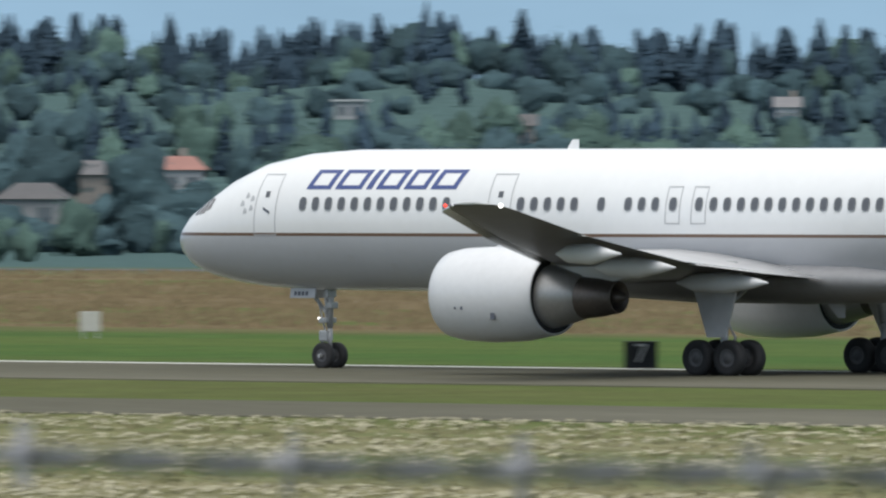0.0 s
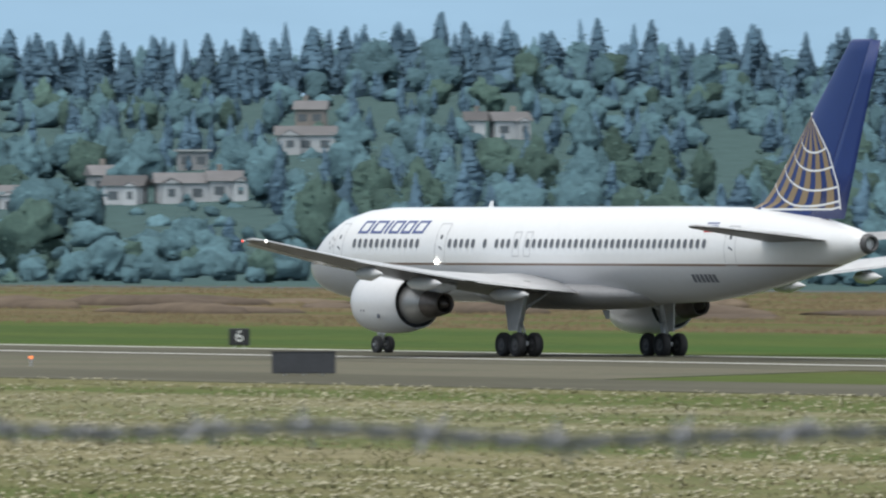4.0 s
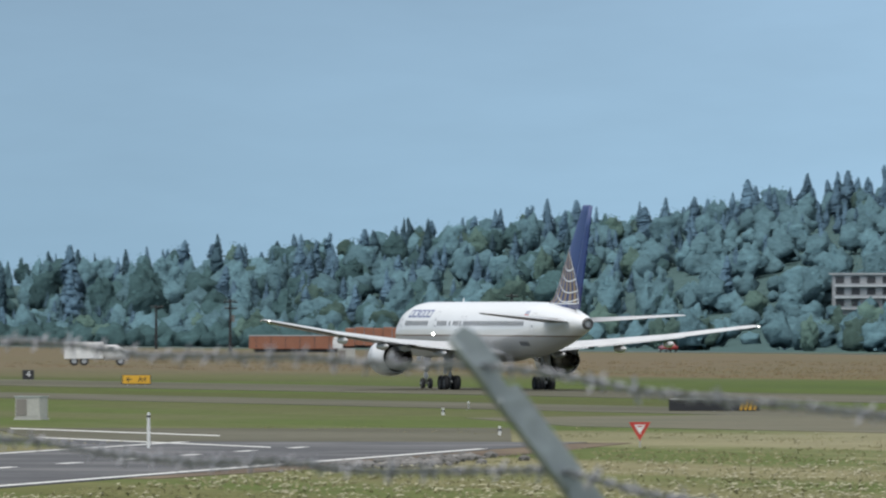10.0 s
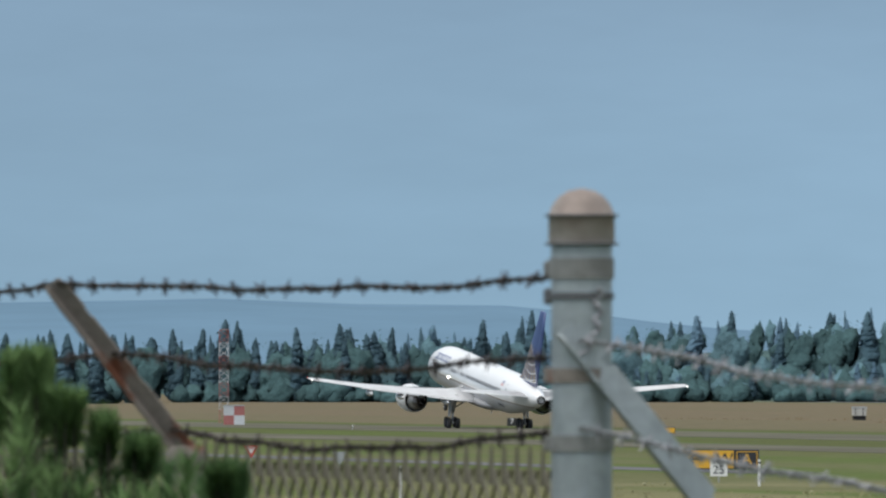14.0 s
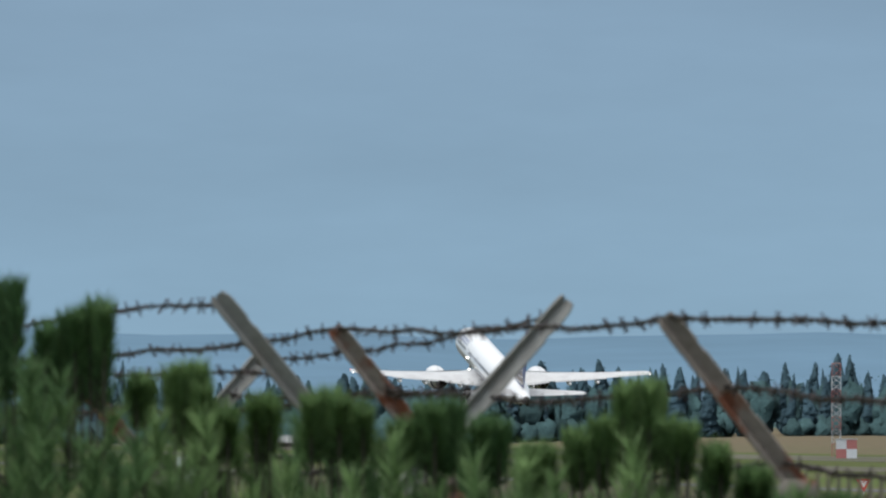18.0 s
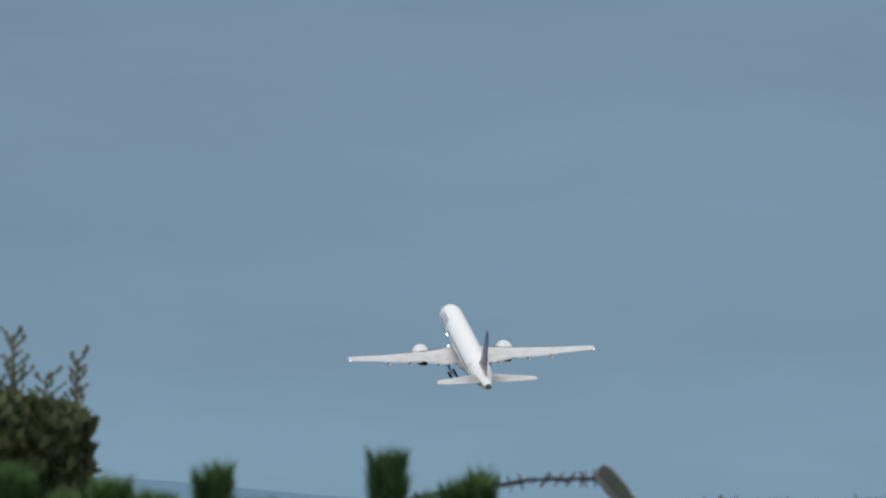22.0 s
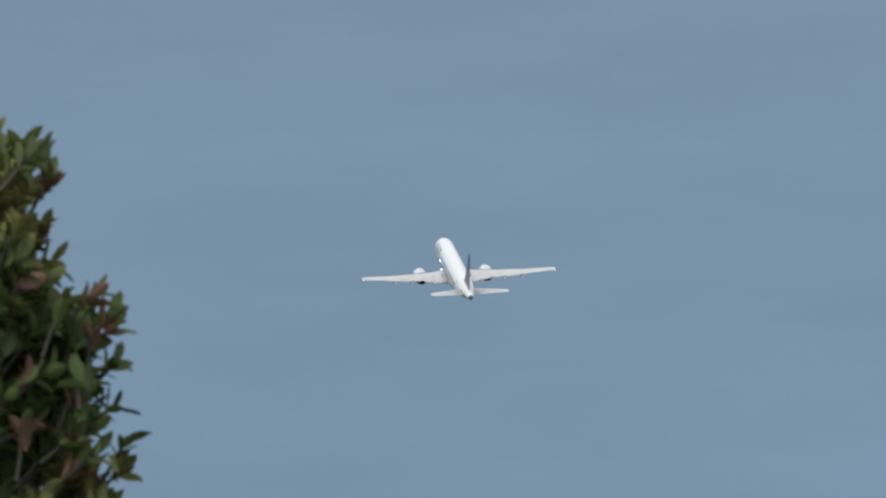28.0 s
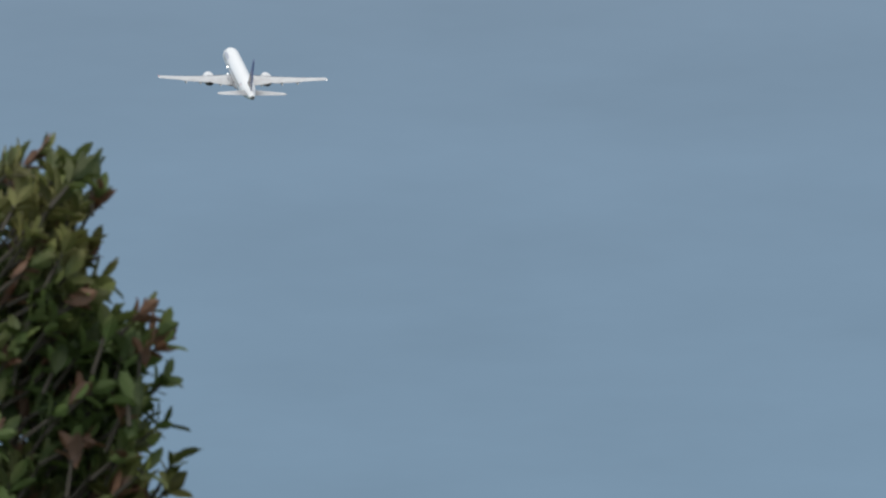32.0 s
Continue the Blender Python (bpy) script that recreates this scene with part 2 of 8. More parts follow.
M = {
    "livery": livery(),
    "white": mat("white_paint", (0.8, 0.81, 0.82), 0.3, 0, 0.03, 0.5, 4, coat=0.3),
    # darker underside grey with the shade under the wings put into it
    "undershade": mat("shaded_wing_underside", (0.115, 0.11, 0.11), 0.4, 0.1, 0.15, 0.5, 3),
    "hub": mat("brake_hub", (0.10, 0.10, 0.105), 0.5, 0.3, 0.2, 3, 12),
    "wing": mat("wing_grey", (0.56, 0.57, 0.58), 0.35, 0.1, 0.10, 0.5, 3, other=(0.48, 0.48, 0.49)),
    "nacelle": mat("nacelle_grey", (0.66, 0.67, 0.69), 0.32, 0, 0.05, 0.7, 5, coat=0.3),
    "core": mat("hot_core_metal", (0.42, 0.41, 0.40), 0.4, 0.6, 0.12, 1.5, 9),
    "nozzle": mat("burnt_nozzle_metal", (0.14, 0.12, 0.11), 0.45, 0.7, 0.2, 2, 9),
    "dark": mat("dark_cavity", (0.02, 0.02, 0.022), 0.8, 0, 0.2),
    "chrome": mat("bare_metal", (0.62, 0.63, 0.64), 0.25, 0.9, 0.06),
    "rubber": mat("tyre_rubber", (0.022, 0.022, 0.024), 0.75, 0, 0.25, 3, 15, 0.1),
    "strut": mat("gear_grey", (0.42, 0.43, 0.44), 0.4, 0.3, 0.15, 3, 12),
    "window": mat("cabin_glass", (0.1, 0.108, 0.125), 0.3, 0, 0.1, spec=0.35),
    "frame": mat("window_surround", (0.26, 0.27, 0.285), 0.4, 0.3, 0.05),
    "seam": mat("door_seam", (0.45, 0.46, 0.48), 0.5, 0, 0.05),
    "blue": mat("title_blue", (0.035, 0.065, 0.23), 0.3, 0, 0.04, coat=0.3),
    "tailblue": mat("fin_blue", (0.012, 0.034, 0.165), 0.35, 0, 0.05, 0.4, 3, coat=0.12),
    "gold": mat("emblem_gold", (0.29, 0.21, 0.12), 0.4, 0.1, 0.08, 0.6, 4),
    "bar": mat("lettering_grey", (0.10, 0.11, 0.14), 0.5),
    "red": mat("red_paint", (0.5, 0.04, 0.03), 0.45, 0, 0.1),
    # haze over the mast and shelter is put into this paled red
    "fadedred": mat("hazed_red_paint", (0.36, 0.13, 0.12), 0.6, 0, 0.12, 1.0, 6),
    # the shadow below the wings is put into this darker grey
    "bellygrey": mat("belly_grey", (0.27, 0.27, 0.28), 0.45, 0.0, 0.12, 0.6, 4),
    "cockpitglass": mat("cockpit_glass", (0.17, 0.155, 0.15), 0.25, 0, 0.1, spec=0.5),
    "lampred": glow("port_lamp", (1.0, 0.08, 0.05), 1.2),
    "lampwhite": glow("white_lamp", (1.0, 0.97, 0.92), 2.5),
    "lampbeam": glow("beam_lamp", (1.0, 0.96, 0.88), 14.0),
    "lampblue": glow("lamp_blue", (0.2, 0.35, 1.0), 2.0),
    "lamporange": glow("lamp_orange", (1.0, 0.25, 0.06), 1.5),
    "asphalt": mat("runway_asphalt", (0.106, 0.103, 0.078), 0.85, 0, 0.22, 0.06, 1.5, 0.2, other=(0.122, 0.118, 0.092), stretch=(0.35, 1, 1), spec=0.02),
    "asphaltworn": mat("worn_tan_asphalt", (0.150, 0.142, 0.108), 0.9, 0, 0.22, 0.08, 1.5, 0.2, other=(0.115, 0.115, 0.085), spec=0.02),
    "asphaltdark": mat("road_asphalt", (0.105, 0.107, 0.115), 0.85, 0, 0.22, 0.12, 2.0, 0.2, other=(0.14, 0.14, 0.145), spec=0.02),
    "line": mat("line_paint", (0.72, 0.72, 0.70), 0.6, 0, 0.15, 0.8, 6, spec=0.02),
    "lineyellow": mat("yellow_line_paint", (0.55, 0.38, 0.05), 0.6, 0, 0.15, 0.8, 6, spec=0.02),
    "rubble": mat("broken_rubble", (0.17, 0.165, 0.16), 0.9, 0, 0.3, 0.6, 4, 0.5, island=0.35, spec=0.02),
    "dirt": mat("bare_dirt", (0.125, 0.10, 0.08), 0.95, 0, 0.25, 0.05, 0.8, 0.4, other=(0.17, 0.135, 0.10), spec=0.02),
    "housewhite": mat("house_white", (0.5, 0.52, 0.54), 0.8, 0, 0.1, 0.3, 3, rnd=0.2),
    "wall": mat("house_wall", (0.29, 0.3, 0.31), 0.8, 0, 0.1, 0.3, 3, rnd=0.3),
    "wallwarm": mat("house_wall_tan", (0.27, 0.245, 0.225), 0.8, 0, 0.1, 0.3, 3, rnd=0.25),
    "roof": mat("shingle_roof", (0.145, 0.145, 0.152), 0.85, 0, 0.15, 0.4, 3, rnd=0.35),
    "roofred": mat("tile_roof_red", (0.26, 0.135, 0.115), 0.85, 0, 0.15, 0.4, 3, rnd=0.25),
    "rooflight": mat("pale_flat_roof", (0.40, 0.42, 0.43), 0.7, 0, 0.08, 0.4, 3),
    "pane": mat("house_glass", (0.13, 0.15, 0.165), 0.25, 0, 0.1, spec=0.5),
    "bark": mat("bark", (0.06, 0.052, 0.04), 0.9, 0, 0.25, 0.8, 4, 0.3),
    # distance haze is put into these foliage colours: bluer, and paler on far slopes
    "endfir": mat("end_fir_needles_hazed", (0.099, 0.177, 0.222), 0.9, 0, 0.34, 0.06, 1.3, island=0.2, spec=0.1, foliage=0.45, lift=0.95),
    "endleafy": mat("end_foliage_hazed", (0.101, 0.188, 0.199), 0.9, 0, 0.34, 0.06, 1.3, island=0.2, spec=0.1, foliage=0.45, lift=0.95),
    "farfir": mat("far_fir_needles_hazed", (0.178, 0.302, 0.406), 0.9, 0, 0.34, 0.06, 1.3, island=0.18, spec=0.1, foliage=0.42, lift=0.96),
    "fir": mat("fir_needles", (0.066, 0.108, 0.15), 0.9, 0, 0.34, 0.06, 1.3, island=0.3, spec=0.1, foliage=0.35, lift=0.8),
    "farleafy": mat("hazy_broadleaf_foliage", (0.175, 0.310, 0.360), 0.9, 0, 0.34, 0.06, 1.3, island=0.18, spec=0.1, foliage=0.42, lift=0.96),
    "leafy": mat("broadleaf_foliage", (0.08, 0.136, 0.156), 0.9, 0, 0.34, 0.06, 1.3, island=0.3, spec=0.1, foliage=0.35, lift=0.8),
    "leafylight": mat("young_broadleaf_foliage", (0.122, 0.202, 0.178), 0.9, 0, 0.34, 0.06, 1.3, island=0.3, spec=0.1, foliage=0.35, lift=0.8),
    # blue of the haze before the ridge is put into its colour
    "farhill": mat("hazed_ridge", (0.122, 0.205, 0.285), 1.0, 0, 0.1, 0.004, 0.02, spec=0.02),
    "galv": mat("galvanised_steel", (0.34, 0.375, 0.39), 0.5, 0.45, 0.18, 9, 60, 0.08, other=(0.26, 0.29, 0.30)),
    "greyarm": mat("weathered_grey_steel", (0.20, 0.205, 0.20), 0.65, 0.2, 0.2, 10, 60, 0.1, other=(0.15, 0.145, 0.135)),
    "galvworn": mat("dull_zinc_cap", (0.30, 0.275, 0.25), 0.6, 0.2, 0.2, 12, 60, 0.1, other=(0.22, 0.18, 0.16)),
    "rust": mat("rusty_steel", (0.20, 0.175, 0.155), 0.75, 0.15, 0.22, 10, 70, 0.2, other=(0.15, 0.055, 0.03), cover=(0.50, 0.58)),
    "linkwire": mat("weathered_link_wire", (0.15, 0.135, 0.10), 0.7, 0.2, 0.25, 10, 60),
    "wire": mat("rusty_wire", (0.060, 0.045, 0.045), 0.7, 0.3, 0.3, 20, 90),
    "wiregrey": mat("grey_wire", (0.34, 0.34, 0.37), 0.6, 0.4, 0.2, 20, 90),
    "signblack": mat("sign_black", (0.025, 0.025, 0.028), 0.5, 0, 0.2, 2, 9),
    "signback": mat("sign_back_grey", (0.045, 0.048, 0.055), 0.6, 0, 0.2, 2, 9),
    "signyellow": mat("sign_yellow", (0.72, 0.40, 0.035), 0.45, 0, 0.06, 1.5, 6),
    "signred": mat("sign_red", (0.15, 0.035, 0.05), 0.5, 0, 0.15, 1.5, 6),
    "signwhite": mat("sign_white", (0.75, 0.75, 0.74), 0.5, 0, 0.06, 1.5, 6),
    "orange": mat("barrel_orange", (0.75, 0.13, 0.05), 0.5, 0, 0.08),
    "concrete": mat("pale_concrete", (0.45, 0.44, 0.41), 0.85, 0, 0.15, 1.2, 8),
    "carred": mat("car_red", (0.28, 0.02, 0.02), 0.3, 0, 0.05, coat=0.5),
    "carwhite": mat("car_white", (0.7, 0.7, 0.7), 0.3, 0, 0.05, coat=0.5),
    "truckyellow": mat("truck_yellow", (0.50, 0.40, 0.13), 0.45, 0, 0.08),
    "cargo": mat("cargo_brown", (0.30, 0.13, 0.08), 0.7, 0, 0.12, 0.6, 4),
    "pine": mat("pine_needles", (0.068, 0.138, 0.052), 0.6, 0, 0.2, 3, 20, island=0.4, other=(0.125, 0.205, 0.075), spec=0.2, foliage=0.2, lift=0.35),
    "juniper": mat("conifer_sprays", (0.10, 0.115, 0.04), 0.7, 0, 0.25, 3, 20, island=0.4, other=(0.06, 0.075, 0.035), spec=0.2, foliage=0.15, lift=0.35),
    "twig": mat("twig_bark", (0.125, 0.128, 0.075), 0.85, 0, 0.25, 6, 30),
    "leaf": mat("leathery_leaf", (0.088, 0.128, 0.036), 0.5, 0, 0.2, 4, 20, island=0.5, other=(0.165, 0.160, 0.055), spec=0.3, foliage=0.2, lift=0.35),
    "leafred": mat("young_red_leaf", (0.175, 0.092, 0.055), 0.5, 0, 0.2, 4, 20, island=0.35, foliage=0.2, lift=0.35),
    "blade": mat("grass_blades", (0.232, 0.228, 0.115), 0.9, 0, 0.2, 0.05, 1.0, island=0.12, other=(0.27, 0.24, 0.145), spec=0.1, foliage=0.02, lift=0.96),
    "plume": mat("grey_plumage", (0.20, 0.20, 0.215), 0.8, 0, 0.15, 4, 20),
    "bill": mat("dull_yellow_bill", (0.22, 0.16, 0.07), 0.5, 0, 0.1),
    "cargrey": mat("car_dark_grey", (0.06, 0.065, 0.075), 0.3, 0, 0.05, coat=0.5),
    "drystalk": mat("dry_brown_grass", (0.178, 0.140, 0.084), 0.9, 0, 0.25, 0.03, 0.4, island=0.2, other=(0.145, 0.120, 0.07), spec=0.02, foliage=0.08),
    "blockwall": mat("block_wall_grey", (0.36, 0.375, 0.39), 0.8, 0, 0.1, 0.3, 3),
    "flower": mat("seed_heads", (0.345, 0.33, 0.235), 0.9, 0, 0.15, 0.05, 1.0, island=0.25, spec=0.02),
}


# ---- builders ----
def obj(name, bm, material, parent=None, label="", smooth=False):
    me = bpy.data.meshes.new(name)
    if smooth:
        for fc in bm.faces:
            fc.smooth = True
    bm.to_mesh(me)
    bm.free()
    for m in material if isinstance(material, (list, tuple)) else (material,):
        me.materials.append(M[m])
    ob = new(name, me)
    ob.parent = parent
    if label:
        ob["label"] = label
    return ob


def part(name, bm, material, parent, label="", smooth=False):
    return obj(name, bm, material, parent, label, smooth)


def arrays(name, verts, faces, material, parent=None, smooth=False):
    me = bpy.data.meshes.new(name)
    me.from_pydata([tuple(v) for v in verts], [], [tuple(q) for q in faces])
    for m in material if isinstance(material, (list, tuple)) else (material,):
        me.materials.append(M[m])
    if smooth:
        me.polygons.foreach_set("use_smooth", [True] * len(me.polygons))
    ob = new(name, me)
    ob.parent = parent
    return ob


def thing(name, m=None, label="", category="", group="", kind=""):
    ob = new(name)
    ob.empty_display_size = 0.2
    if m is not None:
        ob.matrix_world = m
    return tagged(ob, label, category, group, kind)


def box(bm, size, at=(0, 0, 0), rot=None, bevel=0.0):
    m = Matrix.Translation(at) @ (rot or Matrix()) @ Matrix.Diagonal((*size, 1))
    made = bmesh.ops.create_cube(bm, size=1.0, matrix=m)["verts"]
    if bevel:
        edges = {e for v in made for e in v.link_edges}
        bmesh.ops.bevel(bm, geom=list(edges), offset=bevel, segments=2, affect="EDGES", profile=0.5)
    return bm


def bx(size, at=(0, 0, 0), rot=None, bevel=0.0):
    return box(bmesh.new(), size, at, rot, bevel)


def rod(bm, a, b, r0, r1=None, n=10, cap=True):
    a, b = Vector(a), Vector(b)
    d = b - a
    m = Matrix.Translation((a + b) / 2) @ d.to_track_quat("Z", "Y").to_matrix().to_4x4()
    bmesh.ops.create_cone(bm, cap_ends=cap, segments=n, radius1=r0, radius2=r0 if r1 is None else r1, depth=d.length, matrix=m)
    return bm


def lathe(bm, profile, n=24, axis="x", at=(0, 0, 0), close=False):
    """Turns (along, radius) pairs about an axis."""
    rings = []
    for s, r in profile:
        ring = []
        for k in range(n):
            a = 2 * math.pi * k / n
            c, d = r * math.cos(a), r * math.sin(a)
            p = (s, c, d) if axis == "x" else ((c, s, d) if axis == "y" else (c, d, s))
            ring.append(bm.verts.new(Vector(p) + Vector(at)))
        rings.append(ring)
    for p, q in zip(rings, rings[1:]):
        for k in range(n):
            bm.faces.new((p[k], p[(k + 1) % n], q[(k + 1) % n], q[k]))
    if close:
        bm.faces.new(rings[0])
        bm.faces.new(rings[-1])
    bmesh.ops.recalc_face_normals(bm, faces=bm.faces)
    return bm


def loft(bm, sections, close=True):
    rings = [[bm.verts.new(p) for p in s] for s in sections]
    n = len(rings[0])
    for p, q in zip(rings, rings[1:]):
        for k in range(n):
            bm.faces.new((p[k], p[(k + 1) % n], q[(k + 1) % n], q[k]))
    if close:
        bm.faces.new(rings[0])
        bm.faces.new(rings[-1])
    bmesh.ops.recalc_face_normals(bm, faces=bm.faces)
    return bm


def slab(name, outline, z0, z1, material, parent=None):
    bm = bmesh.new()
    bot = [bm.verts.new((x, y, z0)) for x, y in outline]
    top = [bm.verts.new((x, y, z1)) for x, y in outline]
    n = len(outline)
    bm.faces.new(top)
    bm.faces.new(bot[::-1])
    for k in range(n):
        bm.faces.new((bot[k], bot[(k + 1) % n], top[(k + 1) % n], top[k]))
    bmesh.ops.recalc_face_normals(bm, faces=bm.faces)
    return obj(name, bm, material, parent)


# ---- ground ----
def smooth01(a, b, x):
    t = np.clip((x - a) / (b - a), 0, 1)
    return t * t * (3 - 2 * t)


SKY_AZ = [36, 38.9, 39.8, 40.5, 41.1, 41.9, 42.5, 43, 45.4, 46.4, 46.75, 47.15, 47.6, 48.9, 50.1, 50.7, 51.6, 52.4, 53.5, 54.1, 55.6, 59.8, 61.4, 63.3, 65.5, 66.4, 66.9, 68.5, 69.6, 70.7, 71.3, 71.8, 72.3, 73.3, 74.2, 76, 80, 90]
SKY_UP = [270, 296, 280, 298, 322, 268, 316, 298, 292, 306, 336, 336, 302, 304, 296, 314, 342, 322, 298, 275, 318, 375, 351, 376, 354, 299, 369, 332, 302, 260, 237, 198, 206, 154, 126, 98, 66, 66]


def skyline(az):
    """Rise of the treetops over the horizon, metres at 2500 m."""
    return np.interp(az, SKY_AZ, SKY_UP) / 8.85


def front(az):
    """Where the field ends: a straight road, then the far end of the airfield."""
    return np.minimum(615 / np.maximum(np.cos(np.radians(az)), 0.05), 2330 - 520 * smooth01(78, 80, az))


def top_far(az):
    return np.maximum(2550, front(az) + 300)


def height(x, y):
    x, y = np.asarray(x, float), np.asarray(y, float)
    az, r = np.degrees(np.arctan2(-x, np.maximum(y, 1.0))), np.hypot(x, y)
    bank = 3.55 * (1 - smooth01(6, 26, np.abs(y + 2) + 0 * x))
    peak = np.maximum(EYE + skyline(az) - 14 + 7 * smooth01(66.5, 70, az) * (1 - smooth01(76, 77.5, az)), 0)
    start = front(az) + 150
    hill = peak * smooth01(0, 1, (r - start) / np.maximum(top_far(az) - start, 50)) * (y > 200)
    return np.where(y < 200, bank, hill)


def make_ground():
    xs = np.concatenate([np.linspace(-5200, -2800, 20)[:-1], np.linspace(-2800, -250, 120)[:-1], np.linspace(-250, 60, 34)[:-1], np.linspace(60, 2500, 14)])
    ys = np.concatenate([np.linspace(-900, -40, 8)[:-1], np.linspace(-40, 40, 41)[:-1], np.linspace(40, 600, 40)[:-1], np.linspace(600, 3200, 90)[:-1], np.linspace(3200, 5200, 8)])
    gx, gy = np.meshgrid(xs, ys)
    z = height(gx, gy)
    nx, ny = len(xs), len(ys)
    v = np.stack([gx.ravel(), gy.ravel(), z.ravel()], 1)
    i = np.arange(nx * ny).reshape(ny, nx)
    f = np.stack([i[:-1, :-1].ravel(), i[:-1, 1:].ravel(), i[1:, 1:].ravel(), i[1:, :-1].ravel()], 1)
    ob = arrays("ground", v, f, "grass", smooth=True)
    tagged(ob, "flat airfield of mown and seeding grass rising to wooded hillside", "ground", kind="structure")


def grass_material():
    """Belts of grass laid along the runway: pale seeding meadow, mown green verge, dry brown rough."""
    m = mat("field_grass", (0.2, 0.2, 0.08), 1.0, 0, 0.30, 0.35, 2.2, 0.4, spec=0.02)
    nt = m.node_tree
    n, l = nt.nodes.new, nt.links.new
    b = nt.nodes["Principled BSDF"]
    co = n("ShaderNodeTexCoord")
    sep = n("ShaderNodeSeparateXYZ")
    l(co.outputs["Object"], sep.inputs[0])
    wob = n("ShaderNodeTexNoise")
    wob.inputs["Scale"].default_value = 0.03
    l(co.outputs["Object"], wob.inputs["Vector"])
    wm = n("ShaderNodeMath")
    wm.operation = "MULTIPLY_ADD"
    l(wob.outputs["Fac"], wm.inputs[0])
    wm.inputs[1].default_value = 14.0
    ad = n("ShaderNodeMath")
    ad.operation = "SUBTRACT"
    l(sep.outputs["Y"], wm.inputs[2])
    l(wm.outputs[0], ad.inputs[0])
    ad.inputs[1].default_value = 7.0
    mr = n("ShaderNodeMapRange")
    mr.inputs[2].default_value = 1000.0
    l(ad.outputs[0], mr.inputs[0])
    ramp = n("ShaderNodeValToRGB")
    cr = ramp.color_ramp
    stops = [(0.0, (0.096, 0.107, 0.043)), (0.10, (0.114, 0.120, 0.048)), (0.15, (0.215, 0.197, 0.118)), (0.19, (0.235, 0.222, 0.142)), (0.217, (0.165, 0.160, 0.082)), (0.232, (0.084, 0.100, 0.036)),
             (0.262, (0.096, 0.104, 0.042)), (0.30, (0.058, 0.106, 0.030)), (0.342, (0.064, 0.106, 0.032)), (0.356, (0.140, 0.110, 0.064)), (0.56, (0.158, 0.124, 0.074)), (0.62, (0.066, 0.112, 0.112))]
    while len(cr.elements) < len(stops):
        cr.elements.new(0.5)
    for e, (p, c) in zip(cr.elements, stops):
        e.position, e.color = p, (*c, 1)
    l(mr.outputs[0], ramp.inputs[0])
    # further down the field the seeding meadow gives way to mown green
    xr = n("ShaderNodeMapRange")
    xr.interpolation_type = "SMOOTHSTEP"
    xr.inputs[1].default_value, xr.inputs[2].default_value = -400.0, -560.0
    xr.inputs[4].default_value = 0.8
    xw = n("ShaderNodeMath")
    xw.operation = "MULTIPLY_ADD"
    l(wob.outputs["Fac"], xw.inputs[0])
    xw.inputs[1].default_value = 160.0
    l(sep.outputs["X"], xw.inputs[2])
    l(xw.outputs[0], xr.inputs[0])
    yr = n("ShaderNodeMapRange")
    yr.inputs[1].default_value, yr.inputs[2].default_value = 350.0, 300.0
    l(sep.outputs["Y"], yr.inputs[0])
    xy = n("ShaderNodeMath")
    xy.operation = "MULTIPLY"
    l(xr.outputs[0], xy.inputs[0])
    l(yr.outputs[0], xy.inputs[1])
    gm = n("ShaderNodeMix")
    gm.data_type = "RGBA"
    l(xy.outputs[0], gm.inputs[0])
    l(ramp.outputs[0], gm.inputs[6])
    gm.inputs[7].default_value = (0.082, 0.094, 0.040, 1)
    # towards the far end the dry rough reaches to the runway
    dx = n("ShaderNodeMapRange")
    dx.interpolation_type = "SMOOTHSTEP"
    dx.inputs[1].default_value, dx.inputs[2].default_value = -820.0, -1150.0
    dx.inputs[4].default_value = 0.85
    l(xw.outputs[0], dx.inputs[0])
    dy = n("ShaderNodeMapRange")
    dy.inputs[1].default_value, dy.inputs[2].default_value = 291.0, 303.0
    l(ad.outputs[0], dy.inputs[0])
    dxy = n("ShaderNodeMath")
    dxy.operation = "MULTIPLY"
    l(dx.outputs[0], dxy.inputs[0])
    l(dy.outputs[0], dxy.inputs[1])
    dz = n("ShaderNodeMapRange")
    dz.inputs[1].default_value, dz.inputs[2].default_value = 600.0, 560.0
    l(sep.outputs["Y"], dz.inputs[0])
    dd = n("ShaderNodeMath")
    dd.operation = "MULTIPLY"
    l(dxy.outputs[0], dd.inputs[0])
    l(dz.outputs[0], dd.inputs[1])
    dm = n("ShaderNodeMix")
    dm.data_type = "RGBA"
    l(dd.outputs[0], dm.inputs[0])
    dm.inputs[7].default_value = (0.142, 0.118, 0.082, 1)
    # patches: green weeds and bare straw within each belt
    pn = n("ShaderNodeTexNoise")
    pn.inputs["Scale"].default_value, pn.inputs["Detail"].default_value = 0.055, 7
    mp = n("ShaderNodeMapping")
    mp.inputs["Scale"].default_value = (0.16, 1.0, 1)
    l(co.outputs["Object"], mp.inputs[0])
    l(mp.outputs[0], pn.inputs["Vector"])
    pr = n("ShaderNodeMapRange")
    pr.inputs[1].default_value, pr.inputs[2].default_value = 0.45, 0.60
    pr.inputs[4].default_value = 0.85
    l(pn.outputs["Fac"], pr.inputs[0])
    flat = n("ShaderNodeMapRange")
    flat.inputs[1].default_value, flat.inputs[2].default_value = 630.0, 600.0
    l(sep.outputs["Y"], flat.inputs[0])
    pf = n("ShaderNodeMath")
    pf.operation = "MULTIPLY"
    l(pr.outputs[0], pf.inputs[0])
    l(flat.outputs[0], pf.inputs[1])
    mx = n("ShaderNodeMix")
    mx.data_type = "RGBA"
    l(pf.outputs[0], mx.inputs[0])
